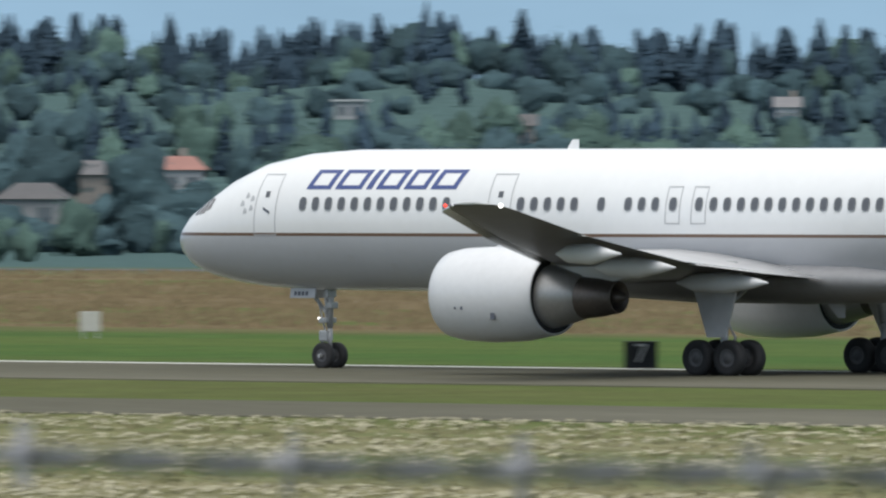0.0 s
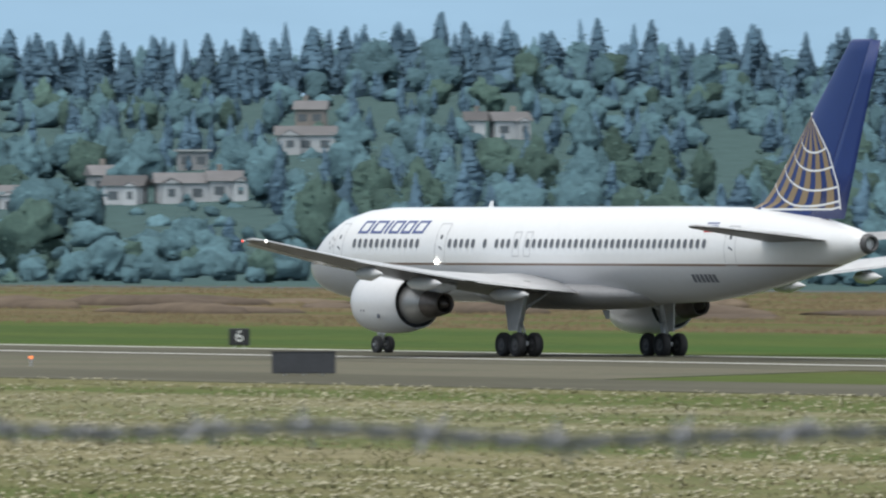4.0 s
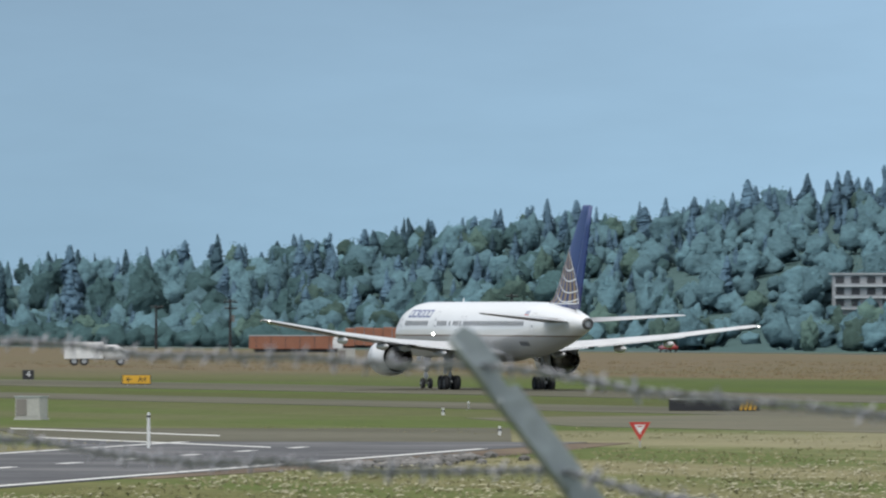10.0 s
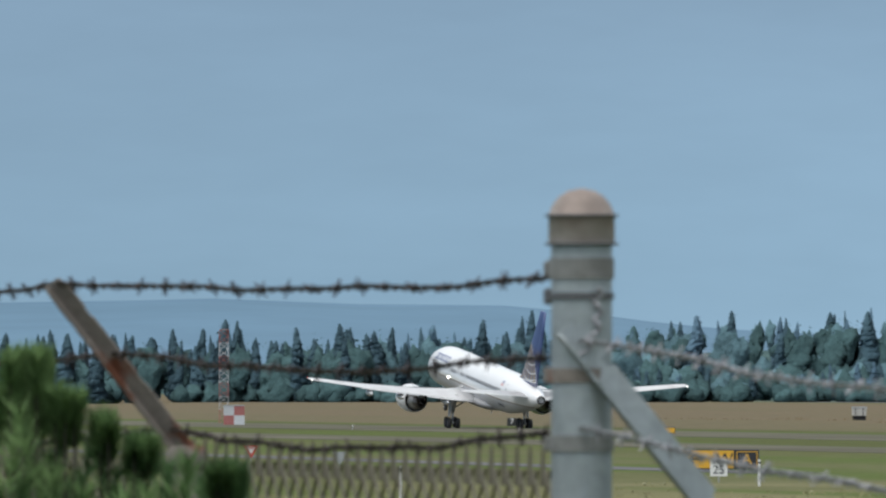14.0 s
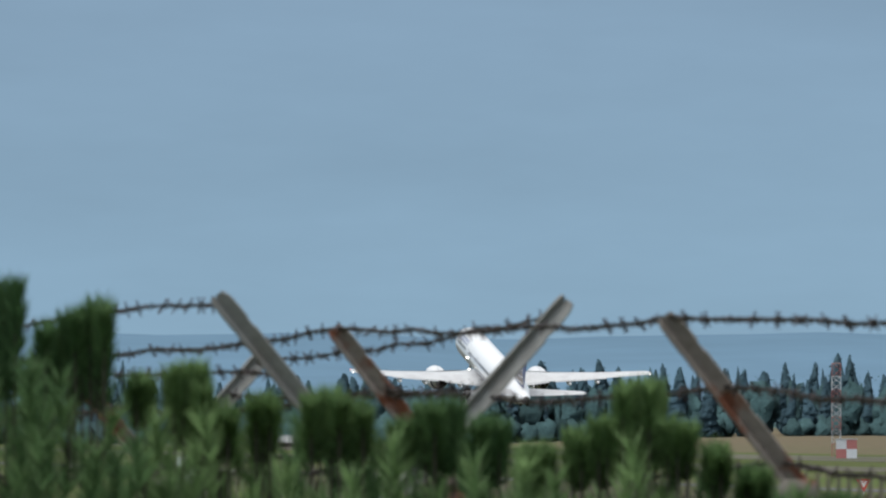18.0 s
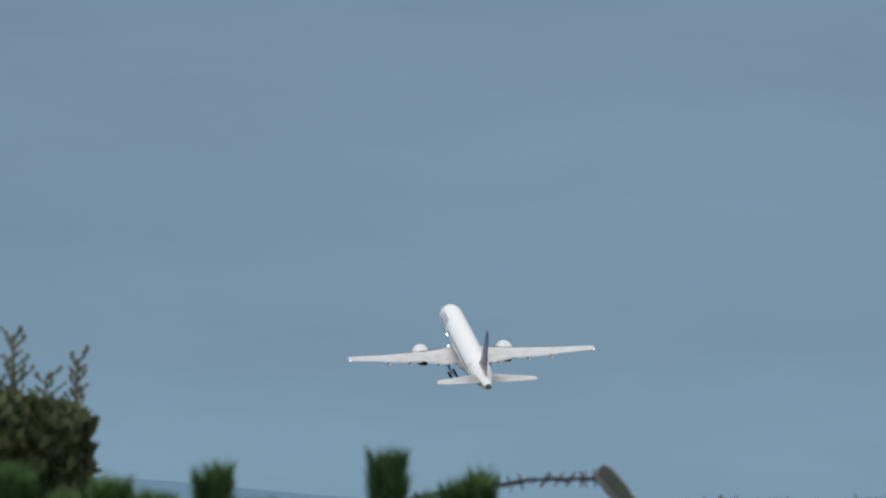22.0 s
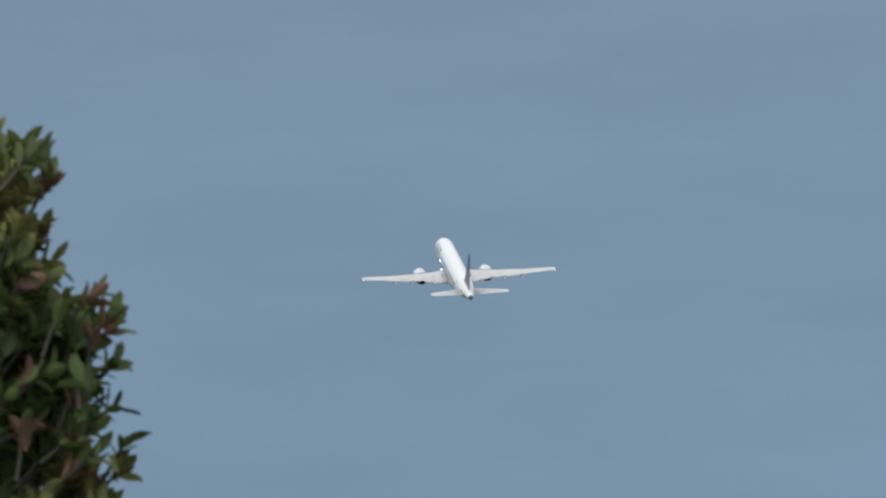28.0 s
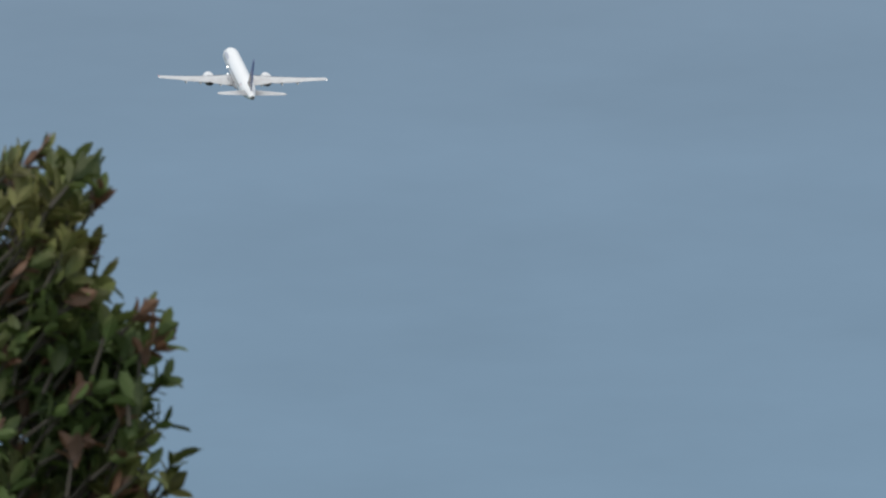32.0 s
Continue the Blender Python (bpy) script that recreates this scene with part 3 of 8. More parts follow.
    l(gm.outputs[2], mx.inputs[6])
    mx.inputs[7].default_value = (0.084, 0.116, 0.036, 1)
    sc = b.inputs["Base Color"].links[0].from_node
    l(mx.outputs[2], dm.inputs[6])
    l(dm.outputs[2], sc.inputs[0])
    return m


M["grass"] = grass_material()
make_ground()


def make_paving():
    strip = lambda x0, x1, y0, y1: [(x0, y0), (x1, y0), (x1, y1), (x0, y1)]
    runway = tagged(slab("runway", strip(-2600, 900, 259.5, 284.5), -0.05, 0.03, "asphalt"), "grey asphalt runway with worn white edge lines", "runway", kind="structure")
    for k, (y, x0, x1) in enumerate(((272.0, -388, -300), (268.6, -520, -400), (273.5, -700, -560), (283.2, -760, 300))):
        slab("edge_line", strip(x0, x1, y, y + 0.9), 0.03, 0.036, "line", runway)
    taxi = tagged(slab("taxiway", strip(-1700, 700, 220, 236), -0.05, 0.025, "asphalt"), "narrow grey asphalt taxiway between grass verges", "taxiway", kind="structure")
    slab("connector", [(-485, 236), (-395, 236), (-415, 259.4), (-500, 259.4)], -0.05, 0.024, "asphaltworn", taxi)
    slab("connector", [(-655, 219.9), (-540, 219.9), (-520, 196), (-590, 190), (-640, 200)], -0.05, 0.024, "asphaltworn", taxi)
    # service road that leaves the near verge aslant
    d, nrm = Vector((-0.904, 0.427)), Vector((0.427, 0.904))
    o = Vector((-462.5, 131.8))
    q = lambda a, s: tuple(o + d * a + nrm * s)
    road = tagged(slab("service_road", [q(-420, -9), q(62, -9), q(62, 9), q(-420, 9)], -0.05, 0.03, "asphaltdark"), "dark asphalt service road with white edge lines and dashes", "road", kind="structure")
    slab("edge_line", [q(-420, 8.1), q(34, 8.1), q(34, 8.5), q(-420, 8.5)], 0.03, 0.036, "line", road)
    slab("edge_line", [q(-420, -8.5), q(60, -8.5), q(60, -8.1), q(-420, -8.1)], 0.03, 0.036, "line", road)
    for k in range(20):
        a = 40 - 14 * k
        slab("dash", [q(a - 4, -0.2), q(a, -0.2), q(a, 0.2), q(a - 4, 0.2)], 0.03, 0.036, "line", road)
    slab("turnoff", [(-589.1, 159.9), (-582.5, 171.8), (-581.9, 184.2), (-494.5, 156.6), (-495.3, 138.5), (-539.5, 148.3)], -0.05, 0.027, "asphalt", road)
    slab("patch", [(-538.1, 148.5), (-499.6, 147.6), (-491.2, 144.9), (-493.2, 137.9)], -0.05, 0.031, "asphaltdark", road)
    slab("edge_line", [(-587.0, 160.3), (-547.9, 159.5), (-544.8, 158.6), (-583.8, 159.4)], 0.033, 0.038, "line", road)
    slab("edge_line", [(-543.0, 149.5), (-498.7, 147.4), (-496.4, 146.7), (-540.2, 148.7)], 0.033, 0.038, "line", road)
    slab("verge_soil", [q(-60, 9), q(60, 9), q(60, 11.2), q(20, 12.6), q(-20, 12.0), q(-60, 10.2)], -0.05, 0.02, "dirt", road)
    verge = tagged(slab("perimeter_track", strip(-1500, -660, 168, 173), -0.05, 0.026, "asphaltdark"), "thin grey perimeter track in the grass", "track", kind="structure")
    drive = tagged(slab("levee_road", strip(-2300, 900, 592, 601), -0.05, 0.03, "asphaltdark"), "asphalt road along the far edge of the field", "road", kind="structure")


make_paving()


# ---- woods ----
rng = np.random.default_rng(7)


def quad(v, f, p, nrm, e, ln, wd):
    """A small leaf spray at p: a lozenge along e, its face turned to nrm."""
    e = e - nrm * e.dot(nrm)
    e = e.normalized() if e.length > 1e-4 else nrm.orthogonal().normalized()
    s = nrm.cross(e) * wd
    b = len(v)
    v += [tuple(p - e * ln), tuple(p - s), tuple(p + e * ln), tuple(p + s)]
    f += [(b, b + 2, b + 1), (b, b + 3, b + 2)]
    n0 = (Vector(v[b + 2]) - Vector(v[b])).cross(Vector(v[b + 1]) - Vector(v[b]))
    if n0.dot(nrm) < 0:
        f[-2:] = [(b, b + 1, b + 2), (b, b + 2, b + 3)]


def shell(v, f, rings, k, tip=None):
    """A closed skin over rings of k points each, drawn in to a tip."""
    b = len(v)
    for ring in rings:
        v += ring
    for j in range(len(rings) - 1):
        for i in range(k):
            p, q = b + j * k + i, b + j * k + (i + 1) % k
            f += [(p, q, q + k), (p, q + k, p + k)]
    last = b + (len(rings) - 1) * k
    v.append(tip)
    f += [(last + i, last + (i + 1) % k, len(v) - 1) for i in range(k)]


def fir_proto(n, seed, wide=1.0):
    """A fir one metre high: a full crown in uneven tiers, lopsided, its outline broken by drooping sprays."""
    g = random.Random(seed)
    v, f = [], []
    k = 9
    fat, bare = g.uniform(0.55, 1.0), g.uniform(0.0, 0.12)
    lop = [(g.uniform(0, 6.283), g.uniform(0.1, 0.95), g.uniform(0.2, 0.5)) for _ in range(5)]

    def reach(u, a):
        r = wide * (0.19 * (1 - u) ** fat + 0.005) * min(1.0, 0.35 + 3.5 * max(u - bare, 0))
        for la, lu, amt in lop:
            r *= 1 + amt * math.cos(a - la) * math.exp(-((u - lu) / 0.13) ** 2)
        return max(r, 0.004)

    lean = (g.gauss(0, 0.014), g.gauss(0, 0.014))
    levels, u = [0.0], 0.05 + bare
    while u < 0.96:
        levels += [u, u + 0.035]
        u += g.uniform(0.065, 0.11) * (1.25 - 0.6 * u)
    rings = []
    for j, u in enumerate(levels):
        ring = []
        for i in range(k):
            a = 2 * math.pi * i / k + j * 0.35
            r = reach(u, a) * (g.uniform(0.82, 1.08) if j % 2 else g.uniform(0.70, 0.92)) if j else 0.02
            ring.append((lean[0] * u + r * math.cos(a), lean[1] * u + r * math.sin(a), u - 0.3 * r * (j % 2) + g.uniform(-0.012, 0.012) * (j > 0)))
        rings.append(ring)
    shell(v, f, rings, k, (lean[0], lean[1], 1.0))
    up = Vector((0, 0, 1))
    for i in range(n):
        u = bare + 0.02 + (0.97 - bare) * ((i + g.random()) / n)
        a = g.random() * 6.283
        out = Vector((math.cos(a), math.sin(a), 0))
        r = reach(u, a) * g.uniform(0.85, 1.3)
        droop = g.uniform(0.1, 0.5) if u < 0.8 else g.uniform(-0.5, 0.2)
        for fr in (0.82, 1.0):
            p = Vector((lean[0] * u, lean[1] * u, u)) + out * r * fr - up * droop * r * fr
            nrm = (out * 0.7 + up * 0.7 + Vector((g.gauss(0, 0.25), g.gauss(0, 0.25), g.gauss(0, 0.25)))).normalized()
            ln = (0.012 + 0.12 * r) * g.uniform(0.7, 1.3)
            quad(v, f, p, nrm, out - up * droop, ln, ln * g.uniform(0.4, 0.7))
    return np.array(v), np.array(f)


def leafy_proto(n, seed, tall=1.0, k=15, m=11):
    """A broadleaved tree one metre high: trunk, and a lumpy, lopsided crown set all over with leaf sprays."""
    g = random.Random(seed)
    v = [(0.03, 0, 0), (-0.02, 0.026, 0), (-0.02, -0.026, 0), (0, 0, 0.6)]
    f = [(0, 1, 3), (1, 2, 3), (2, 0, 3)]
    off = Vector((seed * 3.7, seed * 1.3, seed * 0.7))
    peak = g.uniform(0.0, 0.35)

    def skin(d):
        """Distance of the crown's surface from its middle along d: broad boughs with smaller clumps on them."""
        r = 1 + 0.50 * noise.noise(d * 1.3 + off) + 0.34 * noise.noise(d * 3.1 + off) + 0.22 * noise.noise(d * 7.0 + off)
        return max(r, 0.55) * (1 - peak * max(d.z, 0) * (1 - d.z) * 1.6)

    half = Vector((0.33 / tall, 0.33 / tall, 0.42))
    at = lambda d, s=1.0: Vector((0, 0, 0.50)) + Vector((d.x * half.x, d.y * half.y, d.z * half.z)) * skin(d) * s
    rings = []
    for j in range(m):
        e = math.pi * (-0.46 + 0.90 * j / (m - 1))
        ring = []
        for i in range(k):
            a = 6.2832 * (i + 0.5 * (j % 2)) / k
            ring.append(tuple(at(Vector((math.cos(e) * math.cos(a), math.cos(e) * math.sin(a), math.sin(e))), g.uniform(0.84, 1.0))))
        rings.append(ring)
    shell(v, f, rings, k, tuple(at(Vector((0, 0, 1)), 0.95)))
    for i in range(n):
        d = Vector((g.gauss(0, 1), g.gauss(0, 1), g.gauss(0.1, 0.9))).normalized()
        nrm = (d + Vector((g.gauss(0, 0.3), g.gauss(0, 0.3), 0.45 + g.gauss(0, 0.3)))).normalized()
        s = g.uniform(0.012, 0.044)
        quad(v, f, at(d, g.uniform(0.92, 1.24)), nrm, Vector((g.gauss(0, 1), g.gauss(0, 1), g.gauss(0, 0.6))), s, s * g.uniform(0.45, 0.9))
    return np.array(v), np.array(f)


def plant(name, protos, spots, material, label, category):
    """spots: x, y, z, height, width factor."""
    vs, fs, base = [], [], 0
    for i, (x, y, z, h, w) in enumerate(spots):
        v, f = protos[i % len(protos)]
        a = rng.random() * 6.283
        c, s = math.cos(a), math.sin(a)
        q = np.empty_like(v)
        q[:, 0], q[:, 1], q[:, 2] = (v[:, 0] * c - v[:, 1] * s) * h * w + x, (v[:, 0] * s + v[:, 1] * c) * h * w + y, v[:, 2] * h + z - 0.2
        vs.append(q)
        fs.append(f + base)
        base += len(v)
    v, f = np.concatenate(vs), np.concatenate(fs)
    me = bpy.data.meshes.new(name)
    me.vertices.add(len(v))
    me.vertices.foreach_set("co", v.ravel())
    me.loops.add(f.size)
    me.loops.foreach_set("vertex_index", f.ravel().astype(np.int32))
    me.polygons.add(len(f))
    me.polygons.foreach_set("loop_start", np.arange(0, f.size, 3, dtype=np.int32))
    me.polygons.foreach_set("use_smooth", np.ones(len(f), dtype=bool))
    me.update(calc_edges=True)
    me.materials.append(M[material])
    return tagged(new(name, me), label, category, kind="stuff")


def polar(az, r):
    a = np.radians(az)
    return -np.sin(a) * r, np.cos(a) * r


FIRS = [fir_proto(62, s, 0.85 + 0.07 * s) for s in range(9)]
SMALL_FIRS = [fir_proto(48, s, 0.9 + 0.06 * (s - 20)) for s in range(20, 27)]
LEAFY = [leafy_proto(140, s, 0.85 + 0.08 * s) for s in range(9)]
SHRUBS = [leafy_proto(40, s, 0.9, 9, 6) for s in range(30, 36)]


def hill_spot(az, up, lo=None):
    """The place on the slope seen from the eye at that rise, in thousandths of 22.1 radians."""
    r = float(front(az)) + 40 if az < 50 else max(float(front(az)) + 40, 0.72 * float(top_far(az)))
    far_ = float(top_far(az)) - 90
    while r < far_:
        x, y = polar(az, r)
        if EYE + up * r / 22113 <= float(height(x, y)) + 0.6:
            return x, y, float(height(x, y)), r
        r += 12
    x, y = polar(az, far_)
    return x, y, float(height(x, y)), far_


HOMES = [
    (44.16, 336.7, "580 205 100 white2|560 165 42 red|812 155 72 red|180 325 95 tan|160 392 190 grey|230 452 175 big|370 465 80 grey|515 147 80 flat|105 300 40 flat"),
    (40.93, 328.7, "150 335 110 big|320 325 90 red|1393 205 45 white|925 240 40 tan|620 195 60 flat|60 380 110 grey"),
    (47.06, 340.7, "70 165 150 big|235 168 80 tan|590 142 62 flat|800 240 110 white2|985 235 90 white|345 350 130 tan|70 352 100 grey|215 452 210 white2|445 158 34 red|1430 175 50 white"),
    (49.51, 346.7, "465 165 80 grey|720 165 92 tan|580 197 150 flat|250 202 110 flat|870 143 80 flat|20 455 80 tan|240 452 120 grey|320 225 60 white"),
    (51.84, 351.7, "170 158 170 big|595 165 62 white2|770 170 80 grey|460 170 60 white|555 262 72 white|245 332 72 white|130 335 100 white|25 292 62 white2|415 208 110 tan|360 335 60 grey"),
    (53.75, 364.7, "95 168 100 white2|650 178 90 tan|320 325 100 white|215 302 80 tan|750 294 90 flat"),
    (61.52, 421.6, "260 240 80 white2|565 330 90 grey|1180 265 120 white|1190 217 60 tan|1540 240 72 white2|980 292 62 flat|820 335 52 white|130 402 60 white|300 320 52 tan|330 505 100 white|1480 240 40 white|640 500 80 white|40 290 60 tan"),
    (62.63, 428.6, "85 390 80 tan|60 430 90 white2|110 460 100 grey|205 470 150 grey|120 328 110 flat|75 495 140 flat|1290 400 80 white|1390 405 110 white2|1470 410 80 white|440 408 50 white|270 425 60 tan"),
    (65.22, 443.6, "545 228 190 big|335 242 105 white|140 257 140 grey|258 352 52 flat|1040 222 32 white2|1265 357 130 flat|1250 405 92 grey|215 467 42 tan|330 432 62 grey|1470 320 52 tan|1545 422 62 white2"),
    (68.71, 504.0, "900 300 82 big|1465 317 82 grey|1375 270 40 tan|1240 305 40 tan|1530 420 52 red"),
    (71.27, 538.8, "960 512 130 block|1140 508 165 block|1240 527 62 white|1410 522 72 white|1325 515 40 flat"),
]
PLOTS = []
for az0, hz, rows_ in HOMES:
    for row in rows_.split("|"):
        u, v, px, st = row.split()
        PLOTS.append((az0 + (784 - float(u)) / 386, hz - float(v), float(px), st))
VIEWS = [(az, up - 2, px / 386 / 2 + 0.02, hill_spot(az, up - 14)[3]) for az, up, px, st in PLOTS]


def below_view(q):
    """A tree lowered, where it would stand before a house, to leave most of the house in view."""
    x, y, z, h, w_ = q
    az, r = math.degrees(math.atan2(-x, y)), math.hypot(x, y)
    cap = 1e9
    for a, u, w, d in VIEWS:
        if abs(az - a) < w and r < d + 8:
            cap = min(cap, u + 19 * math.sin(az * 97.0) ** 2 - 4)
    top = EYE + cap * r / 22113 - z
    return (x, y, z, min(h, max(top, 1.9)), w_ * (1.0 if top > h else min(h / max(top, 1.9), 1.3)))


def make_woods():
    firs, leafs, light, slope_firs, shrubs = [], [], [], [], []
    stand = lambda x, y, k: noise.noise(Vector((x * 0.0045, y * 0.0045, k)))
    # skyline firs: their tips follow the ridge, single tall ones stand out
    az = 37.5
    while az < 84:
        a = az + rng.normal(0, 0.03)
        ridge = a < 73.8
        far = 68.5 < a < 76.5
        for row in range(3):
            r = float(top_far(a)) - 90 + 50 * row + rng.normal(0, 14) if ridge or far else float(front(a)) + 50 + 45 * row + rng.normal(0, 12)
            b = a + rng.normal(0, 0.07)
            x, y = polar(b, r)
            z = float(height(x, y))
            full = EYE + float(skyline(b)) * r / 2500 - z
            tall = rng.random() < (0.10 if ridge else 0.04)
            clump = 0.13 * noise.noise(Vector((b * 3.1, row * 0.7, 2.0)))
            want = full * (rng.uniform(1.04, 1.16) if tall else rng.uniform(0.76, 1.02) + clump)
            if rng.random() < (0.62 if far else 0.24 if ridge else 0.45) and not tall:
                (light if ridge and rng.random() < 0.15 else leafs).append((x, y, z, max(want * 0.84, 5), (0.9 if ridge else 0.7) + 0.3 * rng.random()))
            elif ridge:
                firs.append((x, y, z, max(want, 6), (1.0 + 0.5 * rng.random()) * (0.8 if tall else 1)))
            else:
                firs.append((x, y, z, max(want, 5), 0.7 + 0.4 * rng.random()))
        az += 0.07 if far else 0.105 if ridge else 0.055
    # wooded slope: stands of dark firs among rounded broadleaved crowns
    for i in range(2400):
        a = 37.5 + 36.3 * rng.random() if i % 4 else 52.0 + 14.0 * rng.random()
        u = rng.random() ** 0.8
        r0, r1 = float(front(a)) + 190, float(top_far(a)) - 70
        x, y = polar(a, r0 + (r1 - r0) * u)
        r = r0 + (r1 - r0) * u
        z = float(height(x, y))
        cap = EYE + (0.25 + 0.62 * u) * float(skyline(a)) * r / 2500 - z
        if rng.random() < 0.24 + 0.40 * u + 0.8 * stand(x, y, 9.0):
            slope_firs.append((x, y, z, max(min(9 + 8 * rng.random(), cap * rng.uniform(0.85, 1.1)), 5), 1.0 + 0.45 * rng.random()))
        else:
            (light if rng.random() < 0.42 - 0.3 * u + 0.5 * stand(x, y, 3.0) else leafs).append((x, y, z, max(min(6 + 6 * rng.random(), cap), 3.5), 0.95 + 0.35 * rng.random()))
    # the far slope: small crowns close together
    for i in range(1500):
        a = 67.5 + 9.0 * rng.random()
        r0, r1 = float(front(a)) + 110, float(top_far(a)) - 60
        r = r0 + (r1 - r0) * rng.random() ** 0.7
        x, y = polar(a, r)
        z = float(height(x, y))
        h = 3.2 + 3.4 * rng.random() + 1.5 * stand(x, y, 5.0)
        (slope_firs if rng.random() < 0.2 + 0.6 * stand(x, y, 9.0) else shrubs).append((x, y, z - 0.3, h * (1.2 if i % 9 == 0 else 1), 0.9 + 0.4 * rng.random()))
    # undergrowth between them
    for i in range(2000):
        a = 37.5 + 36.3 * rng.random()
        r0, r1 = float(front(a)) + 120, float(top_far(a)) - 20
        x, y = polar(a, r0 + (r1 - r0) * rng.random())
        h = 2.4 + 3.0 * rng.random()
        shrubs.append((x, y, float(height(x, y)) - 0.2 * h, h, 1.3 + 0.7 * rng.random()))
    # bushes and trees along the far road
    for i in range(700):
        a = 37.5 + 37 * rng.random() ** 0.9
        r = float(front(a)) + 25 + 240 * rng.random()
        x, y = polar(a, r)
        big = 2.4 + 4.2 * rng.random() ** 2 * (1.2 if a < 60 else 0.9) + (4.0 * rng.random() if a > 67 else 0)
        (light if rng.random() < (0.5 if a > 67 else 0.22) + 0.4 * stand(x, y, 3.0) else leafs).append((x, y, float(height(x, y)) - 0.12 * big, big, 1.05 + 0.35 * rng.random()))
    firs, leafs, light, slope_firs, shrubs = ([p for p in map(below_view, lst) if p[3] > 1.6] for lst in (firs, leafs, light, slope_firs, shrubs))
    # scrub before the trees at the end of the field
    end_shrubs = []
    for i in range(420):
        a = 73.4 + 10.4 * rng.random()
        x, y = polar(a, float(front(a)) + 8 + 50 * rng.random())
        h = 3.0 + 3.6 * rng.random()
        end_shrubs.append((x, y, float(height(x, y)) - 0.22 * h, h, 1.0 + 0.5 * rng.random()))
    # zones by bearing pick the foliage colours with more or less haze in them
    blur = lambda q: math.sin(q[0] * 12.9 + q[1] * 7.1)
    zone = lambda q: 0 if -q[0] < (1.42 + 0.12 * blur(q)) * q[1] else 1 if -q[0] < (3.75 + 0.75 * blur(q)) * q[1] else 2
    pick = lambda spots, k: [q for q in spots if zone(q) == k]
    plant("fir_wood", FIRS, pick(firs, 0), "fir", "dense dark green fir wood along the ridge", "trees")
    plant("far_fir_wood", FIRS, pick(firs, 1), "farfir", "dense fir wood along the far ridge, tinted blue-green by haze", "trees")
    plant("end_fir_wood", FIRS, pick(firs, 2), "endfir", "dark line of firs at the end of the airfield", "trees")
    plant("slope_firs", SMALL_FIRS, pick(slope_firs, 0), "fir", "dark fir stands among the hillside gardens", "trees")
    plant("far_slope_firs", SMALL_FIRS, pick(slope_firs, 1), "farfir", "firs on the far slope, tinted blue-green by haze", "trees")
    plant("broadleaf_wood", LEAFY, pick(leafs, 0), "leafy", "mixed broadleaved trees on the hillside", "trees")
    plant("far_broadleaf_wood", LEAFY, pick(leafs, 1), "farleafy", "broadleaved trees on the far slope, tinted blue-green by haze", "trees")
    plant("end_broadleaf_wood", LEAFY, pick(leafs, 2), "endleafy", "broadleaved trees at the end of the airfield, tinted grey-green by haze", "trees")
    plant("end_slope_firs", SMALL_FIRS, pick(slope_firs, 2), "endfir", "small firs on the last slope, tinted grey-green by haze", "trees")
    plant("end_scrub", SHRUBS, end_shrubs + pick(shrubs, 2), "endleafy", "low scrub at the end of the airfield, tinted grey-green by haze", "shrubs")
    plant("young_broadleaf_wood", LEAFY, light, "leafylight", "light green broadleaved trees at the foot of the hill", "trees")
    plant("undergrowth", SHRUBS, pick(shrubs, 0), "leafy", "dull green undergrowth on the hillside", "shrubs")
    plant("far_undergrowth", SHRUBS, pick(shrubs, 1), "farleafy", "undergrowth on the far slope, tinted blue-green by haze", "shrubs")


make_woods()


def make_far_ridge():
    """Low mountains far beyond the end of the runway, with haze put into their blue colour."""
    v, f = [], []
    azs = np.linspace(66, 96, 90)
    for i, a in enumerate(azs):
        up = np.interp(a, [66, 72, 75.2, 76.6, 78.1, 79.5, 81, 82, 83, 85, 96], [20, 30, 62, 112, 132, 122, 128, 142, 180, 190, 170]) + 9 * noise.noise(Vector((a * 1.1, 0, 0)))
        for r, k in ((3900, 0.0), (4500, up / 4.91 * 1.0 + EYE)):
            x, y = polar(a, r)
            v.append((x, y, k if r > 4000 else -2))
        if i:
            b = 2 * i
            f.append((b - 2, b, b + 1, b - 1))
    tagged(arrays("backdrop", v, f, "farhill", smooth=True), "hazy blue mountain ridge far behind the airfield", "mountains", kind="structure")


make_far_ridge()


# ---- airliner: x forward, y to port, z up from the ground under the main gear ----
BODY = [(24.2, 3.86, 3.84, 0.02), (24.12, 4.06, 3.60, 0.22), (23.9, 4.30, 3.34, 0.45), (23.4, 4.70, 3.00, 0.85), (22.6, 5.16, 2.74, 1.22), (21.6, 5.70, 2.56, 1.50), (20.4, 6.15, 2.43, 1.72),
        (18.8, 6.43, 2.37, 1.84), (17, 6.54, 2.35, 1.88), (10, 6.55, 2.35, 1.88), (3, 6.55, 2.35, 1.88), (-3, 6.55, 2.35, 1.88), (-7, 6.55, 2.36, 1.88), (-10, 6.54, 2.46, 1.86), (-13, 6.50, 2.76, 1.76),
        (-16, 6.36, 3.2, 1.5), (-19, 6.06, 3.72, 1.13), (-21.5, 5.62, 4.25, 0.72), (-22.7, 5.32, 4.58, 0.42)]
BX = [b[0] for b in BODY][::-1]


def hull(x):
    return [float(np.interp(x, BX, [b[k] for b in BODY][::-1])) for k in (1, 2, 3)]


def side(x, z, out=0.0):
    t, b, w = hull(x)
    c, h = (t + b) / 2, (t - b) / 2
    return w * math.sqrt(max(1 - ((z - c) / h) ** 2, 0)) + out


